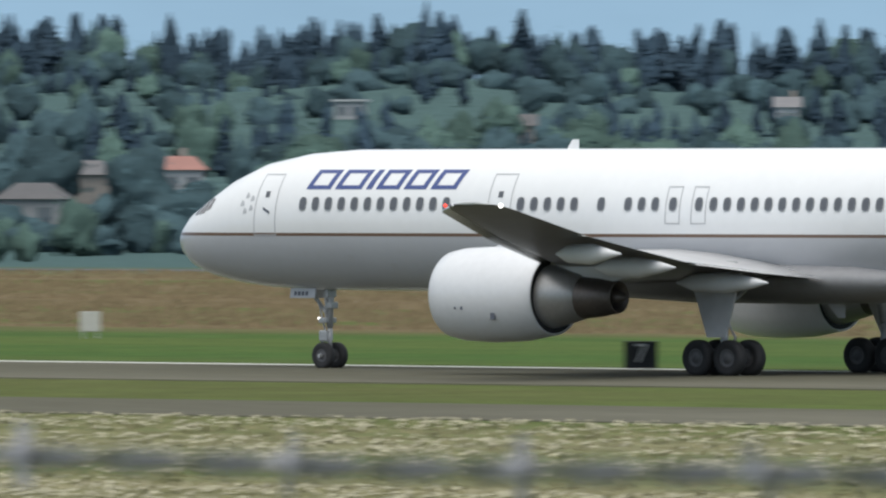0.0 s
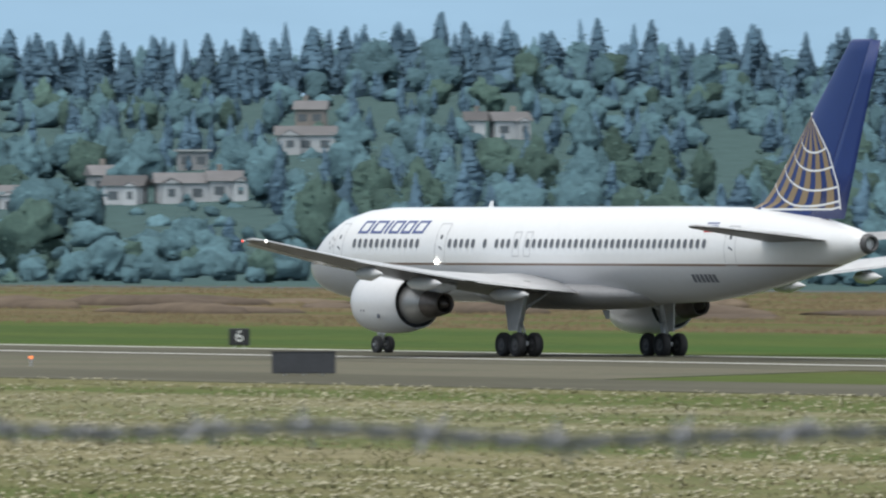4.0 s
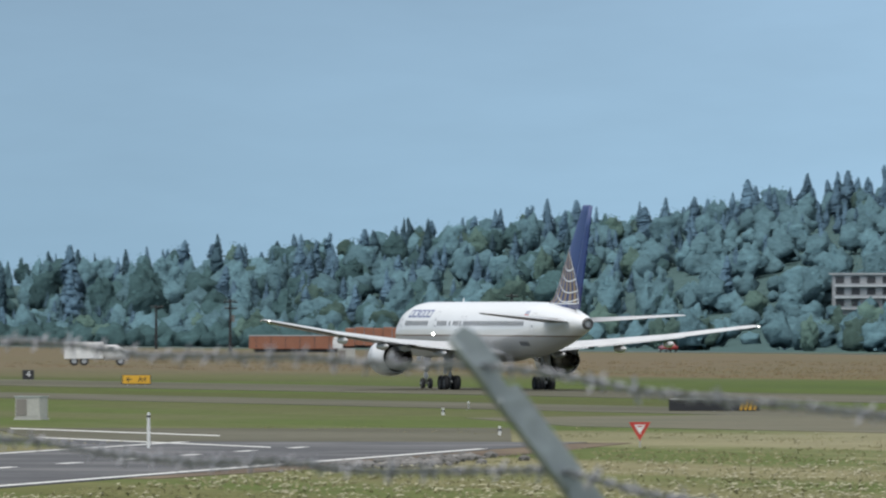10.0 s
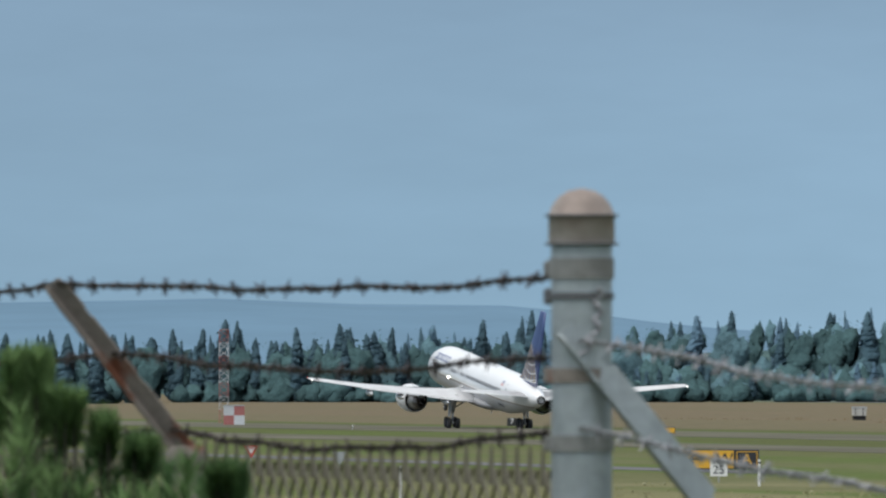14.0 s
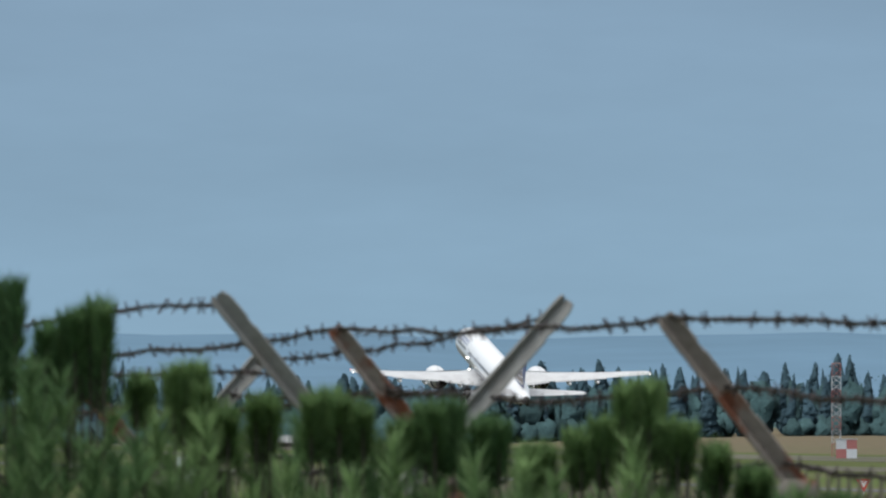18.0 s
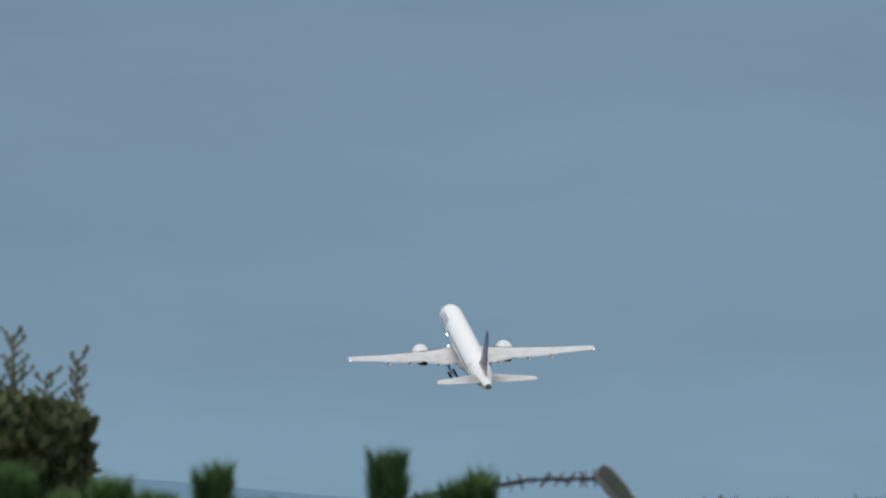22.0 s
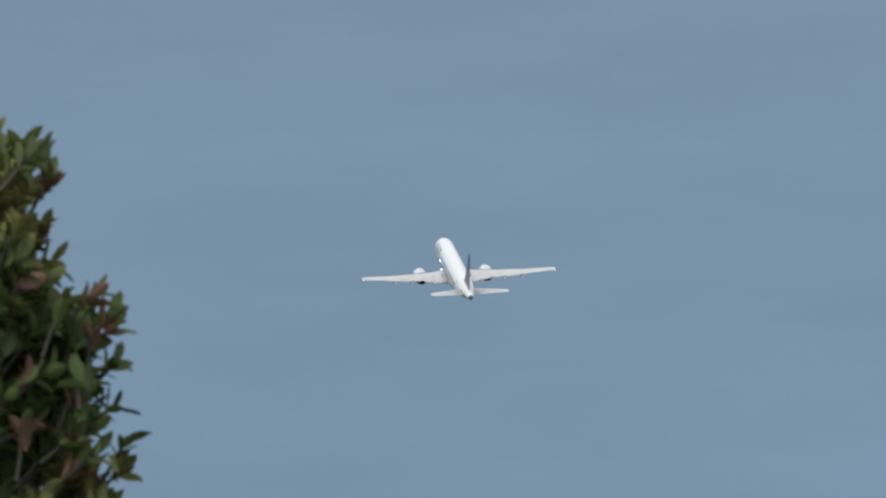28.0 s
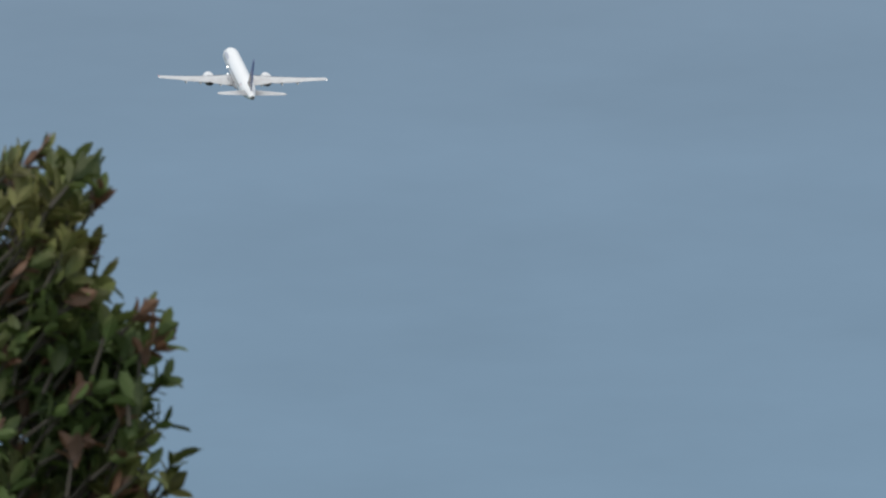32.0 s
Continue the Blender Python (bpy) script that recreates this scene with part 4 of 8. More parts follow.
def hull_patch(bm, corners, out=0.012, nx=2, nz=5, sgn=1):
    """A patch of the hull's skin between four (x, z) corners, just proud of it."""
    (ax, az), (bx_, bz), (cx, cz), (dx, dz) = corners
    g = []
    for i in range(nz + 1):
        u = i / nz
        row = []
        for k in range(nx + 1):
            s = k / nx
            x = (ax * (1 - s) + bx_ * s) * (1 - u) + (dx * (1 - s) + cx * s) * u
            z = (az * (1 - s) + bz * s) * (1 - u) + (dz * (1 - s) + cz * s) * u
            row.append(bm.verts.new((x, sgn * side(x, z, out), z)))
        g.append(row)
    for i in range(nz):
        for k in range(nx):
            bm.faces.new((g[i][k], g[i][k + 1], g[i + 1][k + 1], g[i + 1][k]))
    return bm


def wing_section(x0, chord, y, z, thick, twist=0.0, n=9):
    up, lo = [], []
    for k in range(n + 1):
        u = 0.5 * (1 - math.cos(math.pi * k / n))
        t = 5 * thick * (0.2969 * math.sqrt(u) - 0.126 * u - 0.3516 * u ** 2 + 0.2843 * u ** 3 - 0.1036 * u ** 4) * chord
        camber = 0.02 * chord * math.sin(math.pi * u)
        up.append((x0 - u * chord, y, z + camber + t - twist * u * chord))
        lo.append((x0 - u * chord, y, z + camber - t * 0.8 - twist * u * chord))
    return up + lo[::-1][1:-1]


WING = [(1.2, 7.4, 9.2, 2.95, 0.13), (3.4, 5.7, 7.3, 3.05, 0.12), (7.0, 3.75, 5.1, 3.36, 0.115), (13.0, 0.55, 3.45, 4.06, 0.105), (18.2, -2.2, 2.35, 4.83, 0.10), (18.85, -2.75, 1.9, 4.93, 0.09), (19.1, -3.3, 1.3, 4.96, 0.07)]


def wing_at(y):
    ys = [w[0] for w in WING]
    return [float(np.interp(y, ys, [w[k] for w in WING])) for k in (1, 2, 3, 4)]


# downward faces take the dark colour that stands in for shade
def shade_under(bm):
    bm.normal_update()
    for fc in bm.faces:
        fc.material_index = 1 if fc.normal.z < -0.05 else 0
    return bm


def tyre(at, r, w, parent, rim_r):
    bm = bmesh.new()
    h = w / 2
    lathe(bm, [(-h * 0.8, rim_r), (-h, r * 0.75), (-h * 0.92, r * 0.9), (-h * 0.6, r * 0.985), (0, r), (h * 0.6, r * 0.985), (h * 0.92, r * 0.9), (h, r * 0.75), (h * 0.8, rim_r)], 28, "y")
    t = part("wheel", bm, "rubber", parent, "black rubber aircraft tyre", True)
    t.location = at
    bm = bmesh.new()
    lathe(bm, [(-h * 0.82, 0.02), (-h * 0.86, rim_r * 0.35), (-h * 0.62, rim_r * 0.5), (-h * 0.66, rim_r * 0.85), (-h * 0.82, rim_r), (h * 0.82, rim_r), (h * 0.66, rim_r * 0.85), (h * 0.62, rim_r * 0.5), (h * 0.86, rim_r * 0.35), (h * 0.82, 0.02)], 20, "y")
    part("rim", bm, "hub", t, "dark metal hub", True)


def make_airliner():
    plane = thing("airliner", pose(-228, 279.27, 0, 0, 0, 180), "white twin-engined airliner with grey belly and blue fin on takeoff", "airplane")
    # hull
    bm = bmesh.new()
    n = 84
    secs = []
    xs = sorted(set(BX) | set(np.arange(-22, 24, 1.0)), reverse=True)
    for x in xs:
        t, b, w = hull(x)
        c, h = (t + b) / 2, (t - b) / 2
        secs.append([(x, w * math.cos(2 * math.pi * k / n), c + h * math.sin(2 * math.pi * k / n)) for k in range(n)])
    loft(bm, secs)
    part("fuselage", bm, "livery", plane, "white crown over grey belly with a thin bronze line", True)
    # belly fairing, its colour darkened for the shadow under the wings
    bm = bmesh.new()
    secs = []
    for x, w, zb in ((8.6, 0.9, 2.5), (7.0, 1.6, 2.2), (4, 1.92, 2.06), (0, 1.98, 2.04), (-3, 1.88, 2.1), (-5, 1.5, 2.25), (-6.6, 0.8, 2.45)):
        secs.append([(x, w * math.cos(2 * math.pi * k / 20), 2.75 + (2.75 - zb) * math.sin(2 * math.pi * k / 20)) for k in range(20)])
    loft(bm, secs)
    part("belly_fairing", bm, "bellygrey", plane, "", True)
    # apu tail pipe
    bm = bmesh.new()
    lathe(bm, [(-22.68, 0.44), (-22.95, 0.36), (-22.97, 0.28), (-22.75, 0.25)], 16, "x", (0, 0, 4.95))
    part("tail_pipe", bm, "hub", plane, "dark metal exhaust", True)
    # cockpit windows
    for s in (1, -1):
        for c in (((23.02, 4.58), (22.72, 4.58), (22.42, 5.08), (22.70, 5.06)), ((22.66, 4.60), (22.30, 4.64), (22.12, 5.10), (22.36, 5.10)), ((22.24, 4.70), (21.98, 4.78), (21.92, 5.06), (22.06, 5.10))):
            part("cockpit_window", hull_patch(bmesh.new(), c, 0.014, 2, 3, s), "cockpitglass", plane, "tinted cockpit pane", True)
    # cabin windows, doors
    fwd = lambda x: x + max(0.0, 0.0275 * (x + 5))
    wx = [17.15 - 0.5 * k for k in range(12)] + [8.85 - 0.5 * k for k in range(5)] + [5.85] + [4.85, 4.35, 3.85] + [3.2, 2.25] + [1.72 - 0.5 * k for k in range(29)]
    for s in (1, -1):
        for x in map(fwd, wx):
            bm = bmesh.new()
            ring = []
            for k in range(12):
                a = 2 * math.pi * k / 12
                cx, cz = math.cos(a), math.sin(a)
                px = x + 0.15 * math.copysign(abs(cx) ** 0.7, cx)
                pz = 4.93 + 0.205 * math.copysign(abs(cz) ** 0.7, cz)
                ring.append((px, pz))
            a = [bm.verts.new((px, s * side(px, pz, 0.026), pz)) for px, pz in ring]
            b = [bm.verts.new((x + (px - x) * 0.8, s * side(px, pz, 0.022), 4.93 + (pz - 4.93) * 0.84)) for px, pz in ring]
            for k in range(12):
                bm.faces.new((a[k], a[(k + 1) % 12], b[(k + 1) % 12], b[k]))
            fc = bm.faces.new(b)
            fc.material_index = 1
            bmesh.ops.recalc_face_normals(bm, faces=bm.faces)
            part("cabin_window", bm, ("frame", "window"), plane)
        for x, z0, z1, w in ((18.65, 3.98, 5.82, 0.92), (9.65, 3.98, 5.82, 0.9), (-14.2, 3.98, 5.7, 0.8), (3.2, 4.35, 5.45, 0.56), (2.25, 4.35, 5.45, 0.56)):
            x = fwd(x)
            bm = bmesh.new()
            t = 0.032
            for c in (((x - w / 2, z0), (x - w / 2 + t, z0), (x - w / 2 + t, z1), (x - w / 2, z1)), ((x + w / 2 - t, z0), (x + w / 2, z0), (x + w / 2, z1), (x + w / 2 - t, z1)),
                      ((x - w / 2, z1 - t), (x + w / 2, z1 - t), (x + w / 2, z1), (x - w / 2, z1)), ((x - w / 2, z0), (x + w / 2, z0), (x + w / 2, z0 + t), (x - w / 2, z0 + t))):
                hull_patch(bm, c, 0.014, 2, 8, s)
            d = part("cabin_door", bm, "seam", plane, "white cabin door with a grey outline")
            if w > 0.6:
                part("door_window", hull_patch(bmesh.new(), ((x - 0.09, 5.12), (x + 0.09, 5.12), (x + 0.09, 5.3), (x - 0.09, 5.3)), 0.012, 2, 2, s), "window", d)
                part("door_handle", hull_patch(bmesh.new(), ((x - 0.2, 4.62), (x + 0.1, 4.75), (x + 0.1, 4.83), (x - 0.2, 4.70)), 0.012, 2, 2, s), "bar", d)
        # airline title: six slanted open frames, as wide and as heavy as the letters
        x, z0, z1 = 17.75, 5.36, 5.94
        for wdt in (0.98, 1.05, 0.22, 0.92, 0.88, 1.0):
            bm = bmesh.new()

            def patch(a, b, c, d):
                at = lambda u, w: (x - u * wdt - 0.24 * w, z0 + (z1 - z0) * w)
                hull_patch(bm, (at(a, c), at(b, c), at(b, d), at(a, d)), 0.012, 2, 3, s)

            if wdt < 0.5:
                patch(0, 1, 0, 1)
            else:
                t = 0.19 / wdt
                patch(0, t, 0, 1)
                patch(1 - t, 1, 0, 1)
                patch(t, 1 - t, 0, 0.2)
                patch(t, 1 - t, 0.82, 1)
            part("title_block", bm, "blue", plane, "dark blue slanted title shape")
            x -= wdt + 0.17
        for k in range(5):
            a = 2 * math.pi * k / 5
            x0, z0 = 20.1 + 0.22 * math.cos(a), 4.95 + 0.24 * math.sin(a)
            part("emblem_mark", hull_patch(bmesh.new(), ((x0 - 0.08, z0 - 0.06), (x0 + 0.08, z0 - 0.09), (x0 + 0.05, z0 + 0.09), (x0 - 0.05, z0 + 0.05)), 0.012, 1, 2, s), "seam", plane)
        for k in range(6):
            part("lettering_bar", hull_patch(bmesh.new(), ((-11.0 - 0.31 * k, 3.28), (-11.22 - 0.31 * k, 3.28), (-11.22 - 0.31 * k, 3.62), (-11.0 - 0.31 * k, 3.62)), 0.012, 1, 2, s), "bar", plane)
        for k in range(4):
            part("flag_bar", hull_patch(bmesh.new(), ((-12.0, 5.42 + 0.12 * k), (-12.95, 5.42 + 0.12 * k), (-12.95, 5.48 + 0.12 * k), (-12.0, 5.48 + 0.12 * k)), 0.012, 2, 1, s), "red" if k < 2 else "blue", plane)
        for x0, z0 in ((16.2, 3.2), (14.6, 2.95), (-5.4, 3.0), (-9.0, 3.25)):
            part("service_hatch", hull_patch(bmesh.new(), ((x0, z0), (x0 - 0.26, z0), (x0 - 0.26, z0 + 0.22), (x0, z0 + 0.22)), 0.01, 1, 1, s), "seam", plane)
    bm = bmesh.new()
    loft(bm, [[(9.0, -0.03, 6.3), (8.55, 0, 6.3), (9.0, 0.03, 6.3), (9.2, 0, 6.3)], [(8.72, -0.015, 6.82), (8.55, 0, 6.82), (8.72, 0.015, 6.82), (8.8, 0, 6.82)]])
    part("antenna", bm, "white", plane, "white blade antenna")
    bm = bmesh.new()
    loft(bm, [[(-1.0, -0.03, 2.05), (-1.5, 0, 2.05), (-1.0, 0.03, 2.05), (-0.85, 0, 2.05)], [(-1.3, -0.015, 1.65), (-1.5, 0, 1.65), (-1.3, 0.015, 1.65), (-1.22, 0, 1.65)]])
    part("antenna", bm, "wing", plane)
    # wings
    for s in (1, -1):
        bm = bmesh.new()
        loft(bm, [wing_section(x0, c, s * y, z, th, 0.012) for y, x0, c, z, th in WING])
        part("wing", shade_under(bm), ("wing", "undershade"), plane, "grey swept wing", True)
        # extended flaps and the slat along the leading edge
        for y0, y1, k in ((2.0, 6.6, 0.12), (7.4, 13.6, 0.12)):
            bm = bmesh.new()
            secs = []
            for y in (y0, (y0 + y1) / 2, y1):
                x0, c, z, th = wing_at(y)
                secs.append(wing_section(x0 - c * 0.95, c * k, s * y, z - 0.03 - 0.012 * c, 0.09, 0.07))
            loft(bm, secs)
            part("flap", shade_under(bm), ("wing", "undershade"), plane, "", True)
        bm = bmesh.new()
        secs = []
        for y in (3.6, 8, 13, 18.4):
            x0, c, z, th = wing_at(y)
            secs.append(wing_section(x0 + 0.28, 0.16 * c + 0.1, s * y, z - 0.13, 0.20, -0.5))
        loft(bm, secs)
        part("slat", bm, "chrome", plane, "bright metal leading edge slat", True)
        for y, ln in ((4.6, 3.4), (9.2, 3.0), (12.6, 2.4)):
            x0, c, z, th = wing_at(y)
            bm = bmesh.new()
            xe = x0 - c - 0.9
            lathe(bm, [(xe, 0.02), (xe + 0.5, 0.15), (xe + ln * 0.45, 0.31), (xe + ln * 0.8, 0.26), (xe + ln, 0.03)], 12, "x", (0, s * y, z - 0.46))
            part("flap_fairing", bm, "nacelle", plane, "grey canoe fairing", True)
        for k in range(3):
            x0, c, z, th = wing_at(18.6)
            bm = bmesh.new()
            bmesh.ops.create_uvsphere(bm, u_segments=10, v_segments=6, radius=(0.055, 0.05, 0.065)[k], matrix=Matrix.Translation((x0 - (0.15, 0.5, c + 0.05)[k], s * (18.95, 19.05, 18.9)[k], z + 0.02)))
            part("wing_tip_lamp", bm, ("lampred" if s > 0 else "lampblue", "chrome", "lampwhite")[k], plane, "", True)
        # landing light at the wing root
        bm = bmesh.new()
        bmesh.ops.create_uvsphere(bm, u_segments=12, v_segments=8, radius=0.16, matrix=Matrix.Translation((7.3, s * 2.1, 3.15)))
        part("landing_lamp", bm, "lampwhite", plane, "lit white landing lamp", True)
        bm = bmesh.new()
        bmesh.ops.create_uvsphere(bm, u_segments=12, v_segments=8, radius=0.11, matrix=Matrix.Translation((10.3, s * 1.86, 4.12)))
        part("runway_lamp", bm, "lampbeam", plane, "brightly lit runway turnoff lamp", True)
        # engine
        y = 6.5 * s
        bm = bmesh.new()
        lathe(bm, [(7.3, 1.02), (8.0, 1.06), (8.3, 1.12), (8.38, 1.19), (8.3, 1.25), (7.8, 1.34), (6.8, 1.38), (5.6, 1.33), (4.6, 1.16), (4.55, 1.13), (4.7, 1.08), (5.6, 1.05)], 40, "x", (-0.65, y, 2.33))
        eng = part("engine_nacelle", bm, "nacelle", plane, "pale grey engine nacelle", True)
        bm = bmesh.new()
        lathe(bm, [(5.2, 0.98), (4.6, 0.92), (3.9, 0.76), (3.45, 0.65), (3.4, 0.6)], 32, "x", (-0.65, y, 2.30))
        part("engine_core", bm, "core", eng, "worn metal core cowl", True)
        bm = bmesh.new()
        lathe(bm, [(3.5, 0.63), (2.85, 0.57), (2.2, 0.46), (2.17, 0.41), (2.9, 0.42)], 28, "x", (-0.65, y, 2.28))
        part("exhaust_nozzle", bm, "nozzle", eng, "burnt dark exhaust nozzle", True)
        bm = bmesh.new()
        lathe(bm, [(2.8, 0.3), (2.15, 0.2), (1.9, 0.03)], 16, "x", (-0.65, y, 2.28))
        part("exhaust_plug", bm, "nozzle", eng, "", True)
        bm = bmesh.new()
        lathe(bm, [(7.35, 1.03), (7.4, 0.36), (7.75, 0.2), (7.95, 0.02)], 32, "x", (-0.65, y, 2.33))
        part("fan", bm, "dark", eng, "dark fan and spinner", True)
        bm = bmesh.new()
        lathe(bm, [(4.62, 1.1), (4.64, 0.9)], 32, "x", (-0.65, y, 2.31))
        part("fan_duct", bm, "dark", eng)
        bm = bmesh.new()
        loft(bm, [[(6.25, y - 0.05, 3.66), (2.2, y - 0.2, 2.6), (0.6, y - 0.02, 2.95), (0.6, y + 0.02, 2.95), (2.2, y + 0.2, 2.6), (6.25, y + 0.05, 3.66)],
                  [(5.95, y - 0.05, 3.80), (3.6, y - 0.22, 3.5), (0.6, y - 0.1, 3.12), (0.6, y + 0.1, 3.12), (3.6, y + 0.22, 3.5), (5.95, y + 0.05, 3.80)]])
        part("pylon", bm, "nacelle", plane, "", True)
        for x0, zz, w in ((5.9, 1.72, 0.16), (7.0, 1.95, 0.08), (7.25, 1.95, 0.06)):
            bm = bmesh.new()
            yy = y + s * math.sqrt(max(1.36 ** 2 - (zz - 2.33) ** 2, 0))
            box(bm, (w, 0.05, w * 1.2), (x0 - 0.65, yy, zz))
            part("nacelle_latch", bm, "bar", eng)
        # tailplane
        bm = bmesh.new()
        loft(bm, [wing_section(-15.9, 4.6, s * 0.6, 5.05, 0.10, 0), wing_section(-20.2, 2.0, s * 7.3, 5.58, 0.09, 0), wing_section(-20.75, 1.3, s * 7.7, 5.62, 0.07, 0)])
        part("tailplane", shade_under(bm), ("wing", "undershade"), plane, "grey tailplane", True)
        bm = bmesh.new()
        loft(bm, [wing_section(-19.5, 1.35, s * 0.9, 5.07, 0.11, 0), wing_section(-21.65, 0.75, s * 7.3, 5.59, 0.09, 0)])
        part("elevator", shade_under(bm), ("wing", "undershade"), plane, "", True)
    # fin
    fin_le = lambda z: float(np.interp(z, [6.15, 6.7, 7.3, 13.4], [-12.2, -14.3, -15.1, -21.1]))
    fin_te = lambda z: float(np.interp(z, [5.9, 13.6], [-20.75, -23.6]))

    def fin_half(x, z):
        le, te = fin_le(z), fin_te(z)
        u = min(max((le - x) / (le - te), 0.0), 1.0)
        return 5 * 0.085 * (le - te) * (0.2969 * math.sqrt(u) - 0.126 * u - 0.3516 * u ** 2 + 0.2843 * u ** 3 - 0.1036 * u ** 4)

    bm = bmesh.new()
    secs = []
    for z in (5.9, 6.3, 6.7, 7.3, 8.5, 10, 11.5, 13.0, 13.45, 13.56):
        le, te = fin_le(z) - (0.35 if z > 13.5 else 0), fin_te(z)
        ring = []
        us = [0.5 * (1 - math.cos(math.pi * k / 12)) * 0.70 for k in range(13)]
        for sg in (1, -1):
            for u in (us if sg > 0 else us[::-1][:-1]):
                x = le - u * (le - te)
                ring.append((x, sg * fin_half(x, z) * (0.5 if z > 13.5 else 1), z))
        secs.append(ring)
    loft(bm, secs)
    part("fin", bm, "tailblue", plane, "dark blue fin", True)
    bm = bmesh.new()
    secs = []
    for z in (6.0, 8, 10, 12, 13.5):
        le, te = fin_le(z), fin_te(z)
        ring = []
        us = [0.705 + 0.295 * k / 5 for k in range(6)]
        for sg in (1, -1):
            for u in (us if sg > 0 else us[::-1]):
                x = le - u * (le - te)
                ring.append((x, sg * (fin_half(x, z) + 0.002), z))
        secs.append(ring)
    loft(bm, secs)
    part("rudder", bm, "tailblue", plane, "dark blue rudder", True)
    # tail emblem: gold meridians and pale parallels
    edge = lambda z: float(np.interp(z, [6.25, 7.4, 8.8, 9.8, 10.5], [-20.55, -20.4, -19.75, -18.9, -18.1]))

    def fin_strip(path, wid, s, along_z):
        bm = bmesh.new()
        rows_ = []
        for x, z in path:
            pr = []
            for d in (-wid / 2, wid / 2):
                xx, zz = (x + d, z) if along_z else (x, z + d)
                pr.append(bm.verts.new((xx, s * (fin_half(xx, zz) + 0.016), zz)))
            rows_.append(pr)
        for p, q in zip(rows_, rows_[1:]):
            bm.faces.new((p[0], p[1], q[1], q[0]))
        return bm

    for s in (1, -1):
        for k in range(6):
            bm = bmesh.new()
            prev = None
            for i in range(15):
                z = 6.42 + (10.35 - 6.42) * i / 14
                le, re = fin_le(z) - 0.12, edge(z)
                a, b = (k + 0.08) / 6, (k + 0.62) / 6
                xa, xb = le + (re - le) * a, le + (re - le) * b
                cur = [bm.verts.new((x, s * (fin_half(x, z) + 0.01), z)) for x in (xa, xb)]
                if prev:
                    bm.faces.new((prev[0], prev[1], cur[1], cur[0]))
                prev = cur
            part("emblem_meridian", bm, "gold", plane, "gold emblem stripe")
        for zl, zr in ((6.75, 6.5), (7.5, 6.75), (8.3, 7.35), (9.1, 8.2), (9.8, 9.0)):
            path = []
            for i in range(13):
                u = i / 12
                z = zl + (zr - zl) * u - 0.55 * math.sin(math.pi * u)
                z = max(z, 6.4)
                path.append((fin_le(z) - 0.1 + (edge(z) - fin_le(z) + 0.1) * u, z))
            part("emblem_parallel", fin_strip(path, 0.085, s, False), "white", plane, "white emblem line")
        path = [(edge(6.4 + 4.1 * i / 12) , 6.4 + 4.1 * i / 12) for i in range(13)]
        part("emblem_rim", fin_strip(path, 0.10, s, True), "white", plane, "white emblem rim")
    # main gear: each leg swings inwards about its hinge
    legs = []
    for s in (1, -1):
        leg = new("main_gear")
        leg.parent = plane
        leg.location = (0.0, s * 3.3, 3.0)
        o = Vector((0, -s * 3.3, -3.0))
        bm = bmesh.new()
        rod(bm, Vector((0, s * 3.3, 3.3)) + o, Vector((0, s * 3.62, 1.5)) + o, 0.17, 0.15, 14)
        rod(bm, Vector((0, s * 3.62, 1.5)) + o, Vector((0, s * 3.66, 0.62)) + o, 0.11, 0.11, 12)
        part("strut", bm, "strut", leg, "grey oleo strut", True)
        bm = bmesh.new()
        rod(bm, Vector((0.1, s * 3.45, 2.2)) + o, Vector((2.1, s * 3.2, 2.95)) + o, 0.07, 0.07, 8)
        rod(bm, Vector((0, s * 3.5, 2.0)) + o, Vector((0, s * 2.2, 2.8)) + o, 0.07, 0.07, 8)
        rod(bm, Vector((-0.14, s * 3.62, 1.5)) + o, Vector((-0.4, s * 3.62, 1.1)) + o, 0.04, 0.04, 6)
        rod(bm, Vector((-0.4, s * 3.62, 1.1)) + o, Vector((-0.12, s * 3.66, 0.72)) + o, 0.04, 0.04, 6)
        part("brace", bm, "strut", leg)
        bm = bmesh.new()
        box(bm, (1.4, 0.18, 0.2), Vector((0, s * 3.66, 0.58)) + o, None, 0.05)
        part("bogie_beam", bm, "strut", leg)
        bm = bmesh.new()
        yv = s * 3.95
        loft(bm, [[Vector((1.25, yv - s * 0.22, 3.1)) + o, Vector((-0.75, yv - s * 0.22, 3.1)) + o, Vector((-0.34, yv, 1.12)) + o, Vector((0.36, yv, 1.12)) + o],
                  [Vector((1.25, yv - s * 0.16, 3.1)) + o, Vector((-0.75, yv - s * 0.16, 3.1)) + o, Vector((-0.34, yv + s * 0.05, 1.12)) + o, Vector((0.36, yv + s * 0.05, 1.12)) + o]])
        part("gear_door", bm, "wing", leg, "grey gear door panel")
        for dx in (0.58, -0.58):
            for dy in (0.43, -0.43):
                tyre(Vector((dx, s * 3.66 + dy, 0.53)) + o, 0.53, 0.38, leg, 0.27)
        legs.append(leg)
    nose = new("nose_gear")
    nose.parent = plane
    nose.location = (18.29, 0, 2.6)
    o = Vector((-18.29, 0, -2.6))
    bm = bmesh.new()
    rod(bm, (0, 0, 0.2), (0, 0, -1.35), 0.11, 0.1, 12)
    rod(bm, (0, 0, -1.35), (0, 0, -2.1), 0.075, 0.075, 10)
    part("strut", bm, "strut", nose, "pale grey nose strut", True)
    bm = bmesh.new()
    rod(bm, (0.06, 0.0, -1.0), (1.05, 0.0, 0.0), 0.06, 0.06, 8)
    rod(bm, (0.1, 0, -1.5), (0.38, 0, -1.72), 0.035, 0.035, 6)
